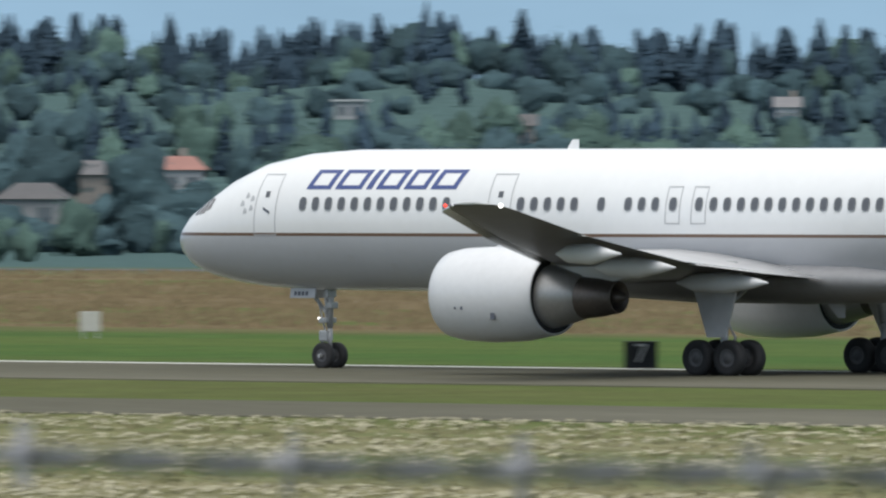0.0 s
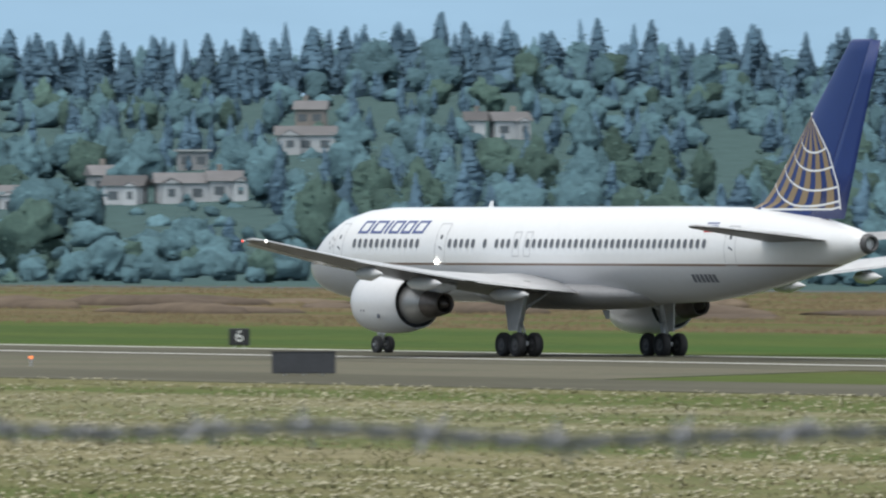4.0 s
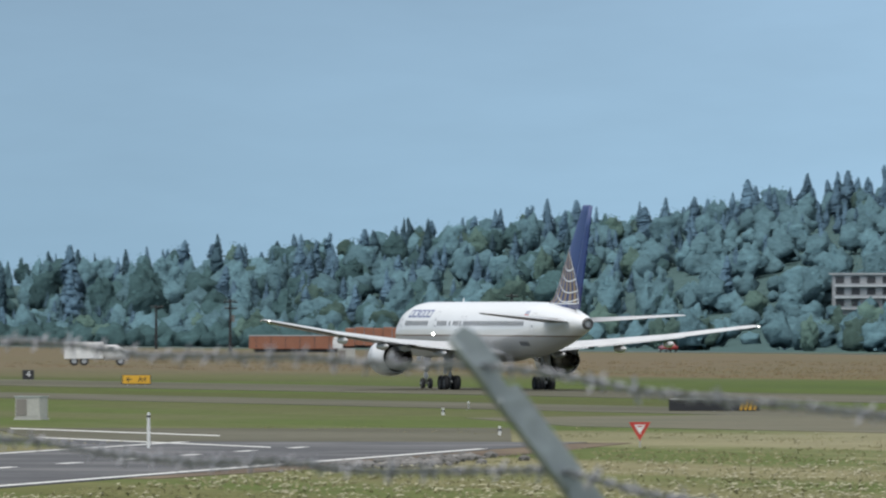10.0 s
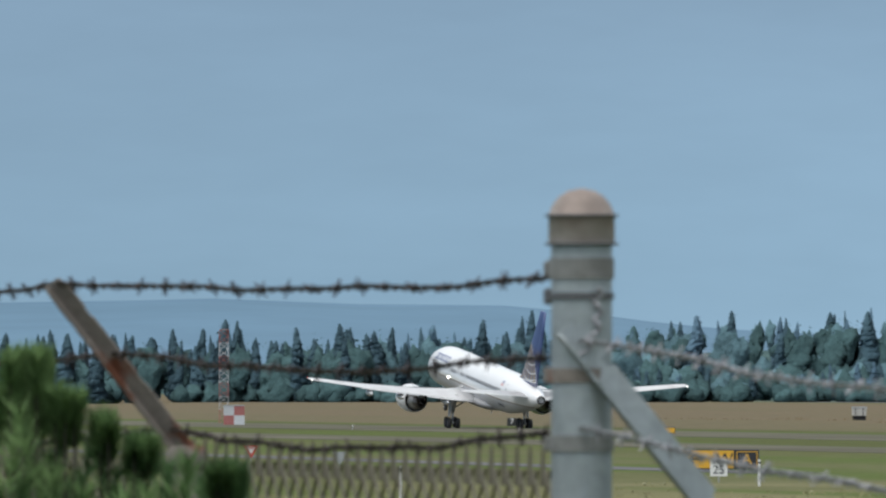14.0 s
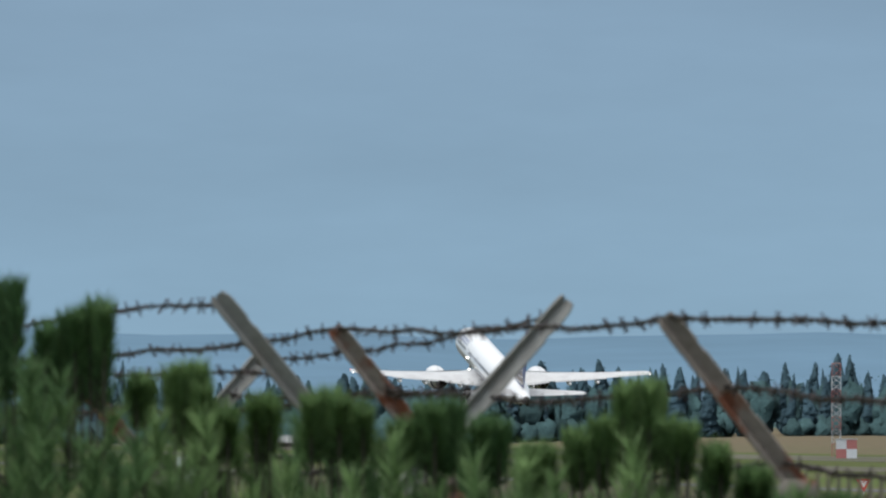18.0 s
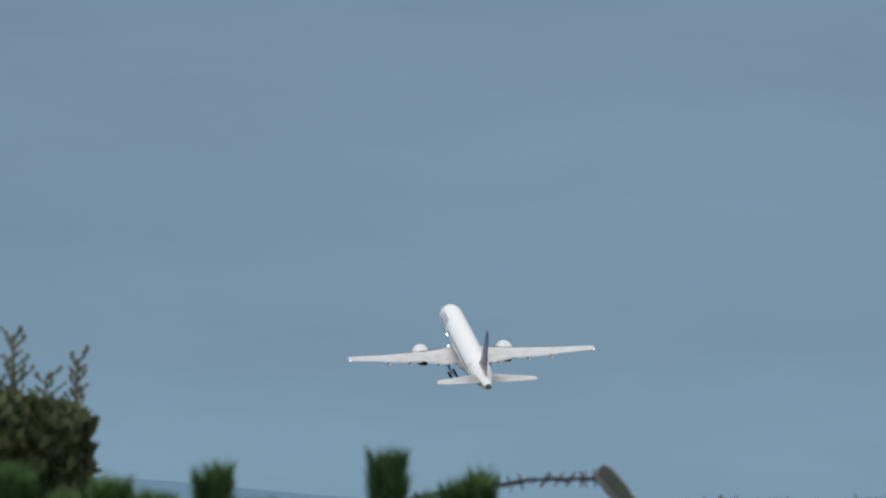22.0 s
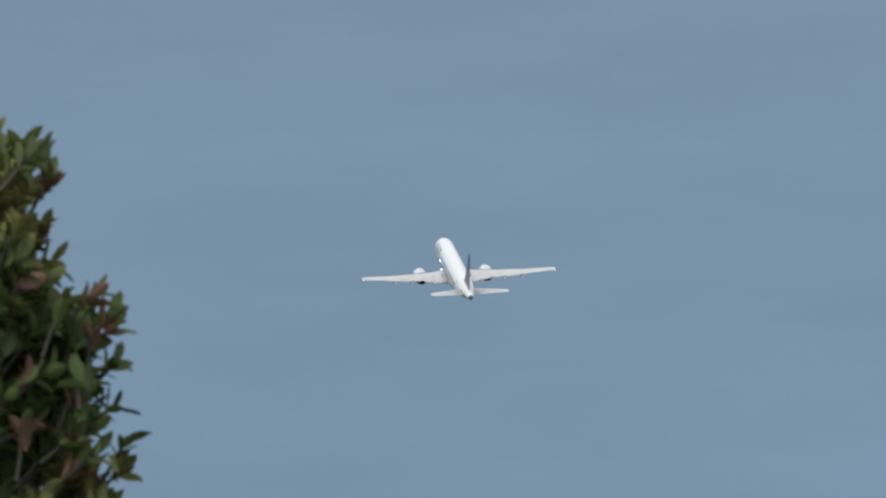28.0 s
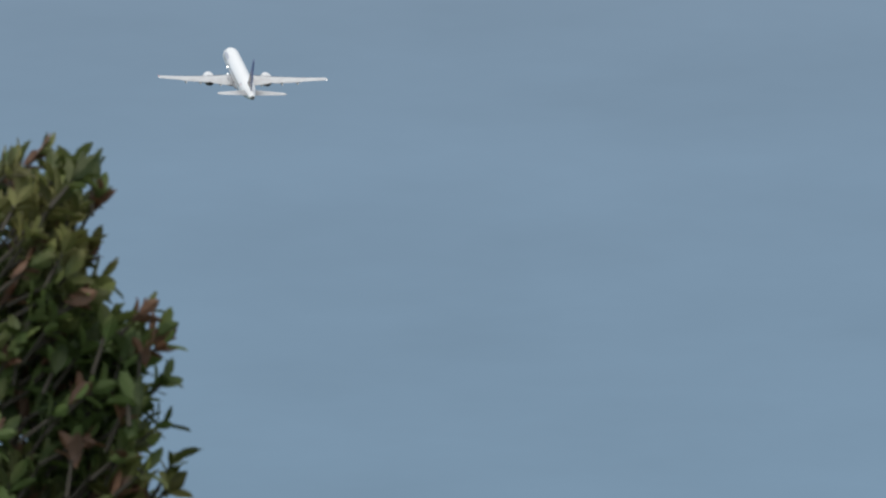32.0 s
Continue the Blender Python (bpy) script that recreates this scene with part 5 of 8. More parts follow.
    rod(bm, (0.38, 0, -1.72), (0.08, 0, -2.05), 0.035, 0.035, 6)
    rod(bm, (0, -0.5, -2.2), (0, 0.5, -2.2), 0.06, 0.06, 8)
    box(bm, (0.3, 0.5, 0.16), (0.1, 0, -1.15), None, 0.03)
    box(bm, (0.22, 0.34, 0.2), (-0.08, 0, -0.7), None, 0.03)
    box(bm, (0.34, 0.30, 0.34), (0.16, 0, -1.62), None, 0.05)
    box(bm, (0.18, 0.42, 0.30), (0.0, 0, -0.32), None, 0.04)
    rod(bm, (0.0, 0.24, 0.1), (0.05, 0.10, -1.1), 0.035, 0.035, 6)
    rod(bm, (0.0, -0.24, 0.1), (0.05, -0.10, -1.1), 0.035, 0.035, 6)
    rod(bm, (0.42, 0.12, -0.35), (0.10, 0.10, -1.45), 0.03, 0.03, 6)
    part("brace", bm, "strut", nose)
    for dy in (0.29, -0.29):
        tyre((0, dy, -2.2), 0.4, 0.26, nose, 0.2)
        bm = bmesh.new()
        bmesh.ops.create_uvsphere(bm, u_segments=10, v_segments=6, radius=0.05, matrix=Matrix.Translation((0.24, dy * 0.7, -1.1)))
        part("taxi_lamp", bm, "lampwhite", nose, "lit taxi lamp", True)
    for s in (1, -1):
        bm = bmesh.new()
        box(bm, (1.0, 0.04, 0.30), (19.0, s * 0.40, 2.26), pose(0, 0, 0, s * 8), 0.01)
        door = part("gear_door", bm, "livery", plane, "white nose gear door")
        for k in range(4):
            bm = bmesh.new()
            box(bm, (0.09, 0.012, 0.12), (19.28 - 0.15 * k, s * 0.435, 2.25), pose(0, 0, 0, s * 8))
            part("lettering_bar", bm, "bar", door)
    return plane, legs, nose


AIRLINER, LEGS, NOSE_LEG = make_airliner()


# ---- boundary fence beside the camera ----
FX = [(-2.0, 5.40), (-5.05, 5.405), (-8.16, 5.41), (-11.0, 5.455)]          # arms before the terminal post: x, tip height
BX2 = [(-17.4, 5.60), (-20.2, 5.60), (-23.3, 5.57), (-26.4, 5.55)]          # arms beyond it
TIP_Y, ARM_Y = 3.43, 3.62
POST_X = -15.0


def wire_points(a, b, sag, n=14, seed=0):
    g = random.Random(seed)
    a, b = Vector(a), Vector(b)
    out = []
    for k in range(n + 1):
        u = k / n
        p = a.lerp(b, u)
        p.z -= sag * 4 * u * (1 - u)
        if 0 < k < n:
            p += Vector((0, g.uniform(-0.004, 0.004), g.uniform(-0.005, 0.005)))
        out.append(p)
    return out


def barbed(bm, pts, r=0.0022, pitch=0.125, seed=0, barb=0.019, knot=0.006):
    """Two twisted strands with a four-point barb at every step."""
    g = random.Random(seed)
    total = sum((q - p).length for p, q in zip(pts, pts[1:]))
    cum = [0.0]
    for p, q in zip(pts, pts[1:]):
        cum.append(cum[-1] + (q - p).length)

    def at(s):
        for k in range(len(pts) - 1):
            if s <= cum[k + 1] or k == len(pts) - 2:
                return pts[k].lerp(pts[k + 1], (s - cum[k]) / max(cum[k + 1] - cum[k], 1e-6))

    d = (pts[-1] - pts[0]).normalized()
    side_ = d.cross(Vector((0, 0, 1))).normalized()
    up = side_.cross(d)
    steps = max(int(total / 0.022), 6)
    for ph in (0, math.pi):
        prev = None
        for k in range(steps + 1):
            s = total * k / steps
            c = at(s) + (side_ * math.cos(ph + s * 70) + up * math.sin(ph + s * 70)) * r
            ring = [bm.verts.new(c + (side_ * math.cos(a) + up * math.sin(a)) * r) for a in (0.5, 2.6, 4.7)]
            if prev:
                for j in range(3):
                    bm.faces.new((prev[j], prev[(j + 1) % 3], ring[(j + 1) % 3], ring[j]))
            prev = ring
    s = pitch * g.random()
    while s < total:
        c = at(s)
        for k in range(2):
            a = g.random() * 6.283
            v = (side_ * math.cos(a) + up * math.sin(a)) + d * g.uniform(-0.35, 0.35)
            rod(bm, c - v * barb, c + v * barb, 0.0014, 0.0014, 4, False)
        rod(bm, c - d * 0.007, c + d * 0.007, knot, knot, 6, False)
        s += pitch * g.uniform(0.9, 1.1)
    return bm


def arm_mesh(tip, base, w=0.042, tw=0.0, notch=1.0):
    """A pressed steel arm of angle section, notched for three wires, with a rounded end."""
    bm = bmesh.new()
    a, b = Vector(tip), Vector(base)
    d = (b - a).normalized()
    wdt = Vector((0, -d.z, d.y)).normalized()
    along = Vector((1, 0, 0))
    cs, sn = math.cos(math.radians(tw)), math.sin(math.radians(tw))
    wdt, along = wdt * cs + along * sn, along * cs - wdt * sn
    ln = (b - a).length
    t = 0.004
    for k, (off, vec) in enumerate(((0, wdt), (1, along))):
        width = w if k == 0 else w * 0.7
        prof = []
        for u, s0, s1 in ((0, 0.25, 0.75), (0.012, 0.05, 0.95), (0.03, 0, 1), (0.055, 0, 1), (0.058, 0, 1 - 0.28 * notch), (0.072, 0, 1 - 0.28 * notch), (0.075, 0, 1), (ln * 0.55, 0, 1), (ln * 0.56, 0, 1 - 0.25 * notch), (ln * 0.60, 0, 1 - 0.25 * notch), (ln * 0.61, 0, 1), (ln, 0, 1)):
            prof.append((u, s0, s1))
        nrm = along if k == 0 else wdt
        prev = None
        for u, s0, s1 in prof:
            c = a + d * u - wdt * w / 2
            ring = [bm.verts.new(c + vec * width * s + nrm * h) for s, h in ((s0, 0), (s1, 0), (s1, t), (s0, t))]
            if prev:
                for j in range(4):
                    bm.faces.new((prev[j], prev[(j + 1) % 4], ring[(j + 1) % 4], ring[j]))
            else:
                bm.faces.new(ring)
            prev = ring
        bm.faces.new(prev[::-1])
    bmesh.ops.recalc_face_normals(bm, faces=bm.faces)
    return bm


def make_fence():
    fence = thing("security_fence", pose(0, 0, 0), "chain-link fence topped with barbed wire on steel arms", "fence")
    hold = []
    for x, z in FX + BX2:
        tip, base = (x, TIP_Y, z), (x, ARM_Y + 0.01, z - 0.25)
        far = x < POST_X
        part("arm", arm_mesh(tip, base, 0.027 if far else 0.028, 36 if far else 0, 0.3 if far else 1), "rust" if far else "galv", fence, "rust-streaked steel arm" if far else "galvanised steel arm")
        bm = bmesh.new()
        rod(bm, (x, ARM_Y, 3.4), (x, ARM_Y, z - 0.24), 0.024, 0.024, 14)
        rod(bm, (x, ARM_Y, z - 0.27), (x, ARM_Y, z - 0.235), 0.028, 0.027, 14)
        part("post", bm, "rust" if far else "galv", fence, "rusty line post" if far else "galvanised line post", True)
        d = Vector(base) - Vector(tip)
        hold.append((x, [Vector(tip) + d * k + Vector((-0.006, -0.006, 0.008)) for k in ((0.05, 0.45, 0.88) if far else (0.16, 0.55, 0.92))]))
    # terminal post with domed cap and bands
    post = Vector((POST_X, ARM_Y, 0))
    bm = bmesh.new()
    lathe(bm, [(3.35, 0.0375), (5.595, 0.0375)], 32, "z", post)
    part("terminal_post", bm, "galv", fence, "thick galvanised terminal post", True)
    bm = bmesh.new()
    lathe(bm, [(5.626, 0.0395), (5.630, 0.041), (5.661, 0.041), (5.664, 0.0445), (5.661, 0.0445), (5.664, 0.041), (5.676, 0.036), (5.686, 0.028), (5.693, 0.017), (5.696, 0.002)], 32, "z", post)
    part("post_cap", bm, "galvworn", fence, "weathered domed cap", True)
    bm = bmesh.new()
    lathe(bm, [(5.59, 0.0375), (5.63, 0.0378)], 32, "z", post)
    part("cap_sleeve", bm, "galv", fence, "", True)
    for z in (5.6275, 5.6625):
        bm = bmesh.new()
        lathe(bm, [(z - 0.002, 0.040), (z - 0.0015, 0.0455), (z + 0.0015, 0.0455), (z + 0.002, 0.040)], 32, "z", post)
        part("cap_rim", bm, "hub", fence, "dark rolled edge of the cap", True)
    for z, hgt, m in ((5.597, 0.026, "greyarm"), (5.563, 0.008, "hub"), (5.465, 0.018, "rust"), (5.381, 0.020, "greyarm"), (5.30, 0.02, "rust")):
        bm = bmesh.new()
        lathe(bm, [(z - hgt / 2, 0.0376), (z - hgt / 2, 0.0402), (z + hgt / 2, 0.0402), (z + hgt / 2, 0.0376)], 28, "z", post)
        rod(bm, post + Vector((-0.036, -0.02, z)), post + Vector((-0.066, -0.026, z)), 0.008, 0.008, 6)
        box(bm, (0.024, 0.012, 0.02), post + Vector((-0.06, -0.026, z)), None, 0.003)
        part("tension_band", bm, m, fence, "steel tension band with bolt")
    part("arm", arm_mesh((POST_X + 0.028, ARM_Y - 0.027, 5.526), (POST_X + 0.062, ARM_Y + 0.283, 5.14), 0.036), "galv", fence, "galvanised steel arm bolted to the post")
    bm = bmesh.new()
    pts = [post + Vector((0.038 + 0.003 * math.cos(k * 2.1), 0.012 + 0.007 * math.sin(k * 2.1) - (0.004 * (k - 6) if k > 6 else 0), 5.572 - 0.0075 * k)) for k in range(12)]
    for p, q in zip(pts, pts[1:]):
        rod(bm, p, q, 0.0028, 0.0028, 5)
    part("tie_wire", bm, "wiregrey", fence, "twisted tie wire")
    # strands
    near = [h for h in hold if h[0] > POST_X]
    far = [h for h in hold if h[0] < POST_X]
    right = [post + Vector((0.04, -0.01, z)) for z in (5.508, 5.40, 5.305)]
    left = [post + Vector((-0.06, -0.03, z)) for z in (5.585, 5.487, 5.393)]
    runs = [(p, q, "wiregrey", 0.022) for p, q in zip([h[1] for h in near], [h[1] for h in near][1:] + [right])]
    runs += [(p, q, "wire", 0.012) for p, q in zip([left] + [h[1] for h in far], [h[1] for h in far])]
    for i, (p, q, m, sag) in enumerate(runs):
        for k in range(3):
            pts = wire_points(p[k], q[k], (0.004 if p[0].x > -4 else sag) * (1 + 0.5 * k), 12, i * 3 + k)
            part("barbed_wire", barbed(bmesh.new(), pts, 0.0027, 0.125, i * 3 + k, 0.0125, 0.006 if m == "wire" else 0.0042), m, fence, "rusty barbed wire strand" if m == "wire" else "grey barbed wire strand")
    # chain-link fabric beyond the post
    for x0, x1 in ((-17.4, -15.05), (-20.2, -17.4), (-23.3, -20.2)):
        bm = bmesh.new()
        nn = int((x1 - x0) / 0.0715)
        zt, zb = 5.345, 3.45
        for k in range(-26, nn):
            for sgn in (1, -1):
                a, b = [x0 + 0.0715 * k, zb], [x0 + 0.0715 * k + (zt - zb), zt]
                if a[0] < x0:
                    a = [x0, zb + (x0 - a[0])]
                if b[0] > x1:
                    b = [x1, zt - (b[0] - x1)]
                if b[0] - a[0] < 0.03:
                    continue
                if sgn < 0:
                    a[0], b[0] = x0 + x1 - a[0], x0 + x1 - b[0]
                rod(bm, (a[0], ARM_Y + 0.028 + 0.002 * sgn, a[1]), (b[0], ARM_Y + 0.028 + 0.002 * sgn, b[1]), 0.0026, 0.0026, 3, False)
        for k in range(nn):
            rod(bm, (x0 + 0.0715 * k, ARM_Y + 0.028, zt - 0.02), (x0 + 0.0715 * k + 0.004, ARM_Y + 0.028, zt + 0.03), 0.0045, 0.002, 4, False)
        part("chain_link", bm, "linkwire", fence, "dull brown weathered chain-link fabric")
    # a second fence that meets the first beyond the bushes
    cross = thing("corner_fence", pose(0, 0, 0), "grey steel V-arms with sagging barbed wire at a fence corner", "fence")
    ends = []
    for az, d, tz, lat, drop in ((79.29, 19.6, 5.632, -0.27, 0.30), (80.90, 19.4, 5.645, 0.25, 0.30), (80.70, 22.0, 5.55, -0.13, 0.15), (82.6, 24.0, 5.52, -0.2, 0.22)):
        a = math.radians(az)
        f, rt = Vector((-math.sin(a), math.cos(a), 0)), Vector((math.cos(a), math.sin(a), 0))
        tip = f * d + Vector((0, 0, tz))
        base = tip + rt * lat + Vector((0, 0, -drop))
        t0 = Vector((0, tip.y, tip.z))
        bm = arm_mesh((tip.x, tip.y, tip.z), (tip.x, base.y, base.z), 0.027, 38, 0.25)
        part("arm", bm, "greyarm", cross, "weathered grey steel arm")
        bm = bmesh.new()
        rod(bm, (tip.x, base.y, 3.4), (tip.x, base.y, base.z - 0.02), 0.02, 0.024, 12)
        part("post", bm, "galv", cross, "galvanised corner post", True)
        ends.append([Vector((tip.x, tip.y + (base.y - tip.y) * k, tip.z + (base.z - tip.z) * k + 0.006)) for k in (0.08, 0.45, 0.85)])
    for k in range(3):
        for i, (p, q, sag) in enumerate(((ends[0][k], ends[2][k], 0.01), (ends[1][k], ends[3][k], -0.035 if k < 2 else 0.02))):
            part("barbed_wire", barbed(bmesh.new(), wire_points(p, q, sag, 12, 50 + i + 2 * k), 0.002, 0.125, 70 + i + 2 * k, 0.014), "wire", cross, "thin rusty barbed wire strand")


make_fence()


# ---- airfield signs and small things ----
def facing(x, y, turn=0.0):
    """Turns a thing's -y side to the eye."""
    return math.degrees(math.atan2(-x, y)) + turn


def words(name, body, size, at, material, parent, rot=(90, 0, 0)):
    cu = bpy.data.curves.new(name, "FONT")
    cu.body, cu.size, cu.extrude = body, size, 0.004
    cu.align_x, cu.align_y = "CENTER", "CENTER"
    ob = bpy.data.objects.new(name, cu)
    scene.collection.objects.link(ob)
    dg = bpy.context.evaluated_depsgraph_get()
    me = bpy.data.meshes.new_from_object(ob.evaluated_get(dg))
    bpy.data.objects.remove(ob)
    me.materials.clear()
    me.materials.append(M[material])
    t = new(name, me)
    t.parent = parent
    t.matrix_local = pose(*at, *rot)
    return t


def sign_body(name, w, h, z0, x, y, turn, label, legs=3, back="signblack", t=0.28, category="sign"):
    s = thing(name, pose(x, y, 0, 0, 0, facing(x, y, turn)), label, category)
    part("case", bx((w, t, h), (0, 0, z0 + h / 2), None, 0.03), back, s, "dark sign case")
    for k in range(legs):
        u = (k + 0.5) / legs - 0.5
        part("leg", bx((0.07, 0.07, z0 + 0.05), (u * w * 0.9, 0, z0 / 2)), "strut", s)
    return s


def arrow(parent, at, s, material):
    bm = bmesh.new()
    x, y, z = at
    box(bm, (s, 0.008, s * 0.17), (x + s * 0.1, y, z))
    for g in (1, -1):
        box(bm, (s * 0.62, 0.008, s * 0.17), (x - s * 0.2, y, z + g * s * 0.2), pose(0, 0, 0, 0, -g * 42, 0))
    part("arrow", bm, material, parent, "black arrow")


def guidance_sign(x, y, turn, left, right, w=4.7, h=1.12, z0=0.12):
    """A yellow direction panel with a black location panel beside it."""
    s = sign_body("taxiway_sign", w, h, z0, x, y, turn, f"yellow and black airfield guidance sign reading {left} {right} in the grass", 4)
    yw = w * 0.69
    zc = z0 + h / 2
    part("yellow_panel", bx((yw - 0.1, 0.02, h - 0.12), (-w / 2 + yw / 2, -0.15, zc)), "signyellow", s, "yellow panel")
    bw = w - yw - 0.08
    bc = w / 2 - bw / 2 - 0.02
    part("location_panel", bx((bw, 0.02, h - 0.08), (bc, -0.15, zc)), "signblack", s, "black panel")
    fr = bmesh.new()
    for a, c in (((bw - 0.1, 0.012, 0.045), (bc, -0.166, zc + h / 2 - 0.13)), ((bw - 0.1, 0.012, 0.045), (bc, -0.166, zc - h / 2 + 0.13)), ((0.045, 0.012, h - 0.26), (bc - bw / 2 + 0.07, -0.166, zc)), ((0.045, 0.012, h - 0.26), (bc + bw / 2 - 0.07, -0.166, zc))):
        box(fr, a, c)
    part("border", fr, "signyellow", s, "yellow border line")
    arrow(s, (-w / 2 + yw * 0.24, -0.166, zc), h * 0.5, "signblack")
    words("lettering", left, h * 0.82, (-w / 2 + yw * (0.74 if len(left) > 1 else 0.82), -0.164, zc - 0.01), "signblack", s)
    words("lettering", right, h * 0.78, (bc, -0.164, zc - 0.01), "signyellow", s)
    return s


def number_sign(x, y, turn, digit):
    s = sign_body("runway_distance_sign", 0.98, 0.8, 0.1, x, y, turn, f"black runway distance sign with white number {digit}", 2)
    words("lettering", digit, 0.8, (0, -0.146, 0.52), "signwhite", s)


def back_sign(x, y, turn, w, h, z0=0.1, m="signback", label="dark grey back of an airfield sign in the grass"):
    s = sign_body("airfield_sign", w, h, z0, x, y, turn, label, 3, m)
    part("rim", bx((w + 0.06, 0.05, 0.05), (0, -0.13, z0 + h)), "signblack", s)
    return s


def tri_prism(bm, r, t, y, z, rot=180):
    ring = [[bm.verts.new((r * math.sin(math.radians(rot + 120 * k)), y + d, z + r * math.cos(math.radians(rot + 120 * k)))) for k in range(3)] for d in (0, t)]
    bm.faces.new(ring[0][::-1])
    bm.faces.new(ring[1])
    for k in range(3):
        bm.faces.new((ring[0][k], ring[0][(k + 1) % 3], ring[1][(k + 1) % 3], ring[1][k]))
    bmesh.ops.recalc_face_normals(bm, faces=bm.faces)
    return bm


def yield_sign(x, y, turn, back=False):
    s = thing("yield_sign", pose(x, y, 0, 0, 0, facing(x, y, turn)), "grey back of a triangular yield sign" if back else "red and white triangular yield sign on a post", "road sign")
    part("post", bx((0.06, 0.06, 0.75), (0, 0.05, 0.36)), "strut", s)
    part("plate", tri_prism(bmesh.new(), 0.52, 0.02, 0, 0.78), "strut" if back else "red", s, "" if back else "red triangle")
    if not back:
        part("field", tri_prism(bmesh.new(), 0.27, 0.006, -0.008, 0.80), "signwhite", s, "white field")
        part("lettering_bar", bx((0.22, 0.006, 0.05), (0, -0.013, 0.86)), "red", s)


def marker(x, y, h=0.75, w=0.75):
    s = thing("marker_board", pose(x, y, 0, 0, 0, facing(x, y)), "small pale square marker board in dry grass", "marker")
    part("board", bx((w, 0.05, h), (0, 0, 0.25 + h / 2), None, 0.02), "concrete", s)
    for g in (-1, 1):
        part("leg", bx((0.05, 0.05, 0.3), (g * w * 0.35, 0, 0.14)), "strut", s)


def field_light(x, y, color="lamporange", h=0.35):
    s = thing("edge_light", pose(x, y, 0), "small airfield edge light on a stake" if color != "lampblue" else "small blue taxiway edge light", "light")
    bm = bmesh.new()
    rod(bm, (0, 0, 0), (0, 0, h), 0.04, 0.04, 8)
    part("stake", bm, "strut", s)
    bm = bmesh.new()
    lathe(bm, [(h, 0.05), (h + 0.03, 0.06), (h + 0.1, 0.05), (h + 0.12, 0.01)], 10, "z")
    part("lens", bm, color, s)


def cabinet(x, y, w, d, h, turn, label, panels=True):
    s = thing("utility_cabinet", pose(x, y, 0, 0, 0, facing(x, y, turn)), label, "cabinet")
    part("plinth", bx((w + 0.1, d + 0.1, 0.1), (0, 0, 0.05)), "concrete", s)
    part("body", bx((w, d, h), (0, 0, 0.1 + h / 2), None, 0.02), "concrete", s)
    part("roof", bx((w + 0.08, d + 0.08, 0.06), (0, 0, 0.12 + h)), "rooflight", s)
    part("door", bx((w * 0.42, 0.02, h * 0.8), (-w * 0.25, -d / 2 - 0.01, 0.1 + h / 2)), "wallwarm", s, "rust-stained door panel")
    part("door", bx((w * 0.42, 0.02, h * 0.8), (w * 0.25, -d / 2 - 0.01, 0.1 + h / 2)), "concrete", s)


def barrel(x, y):
    s = thing("traffic_barrel", pose(x, y, float(height(x, y))), "orange and white banded traffic barrel beside the works", "barrel", "traffic barrels")
    bm = bmesh.new()
    lathe(bm, [(0, 0.42), (0.12, 0.42)], 14, "z", close=True)
    part("base", bm, "rubber", s)
    for k in range(4):
        bm = bmesh.new()
        z0, z1 = 0.12 + 0.27 * k, 0.12 + 0.27 * (k + 1)
        lathe(bm, [(z0, 0.36 - 0.03 * k), (z1, 0.33 - 0.03 * k)], 14, "z", close=True)
        part("band", bm, "orange" if k % 2 == 0 or k == 3 else "signwhite", s, "", True)
    return s


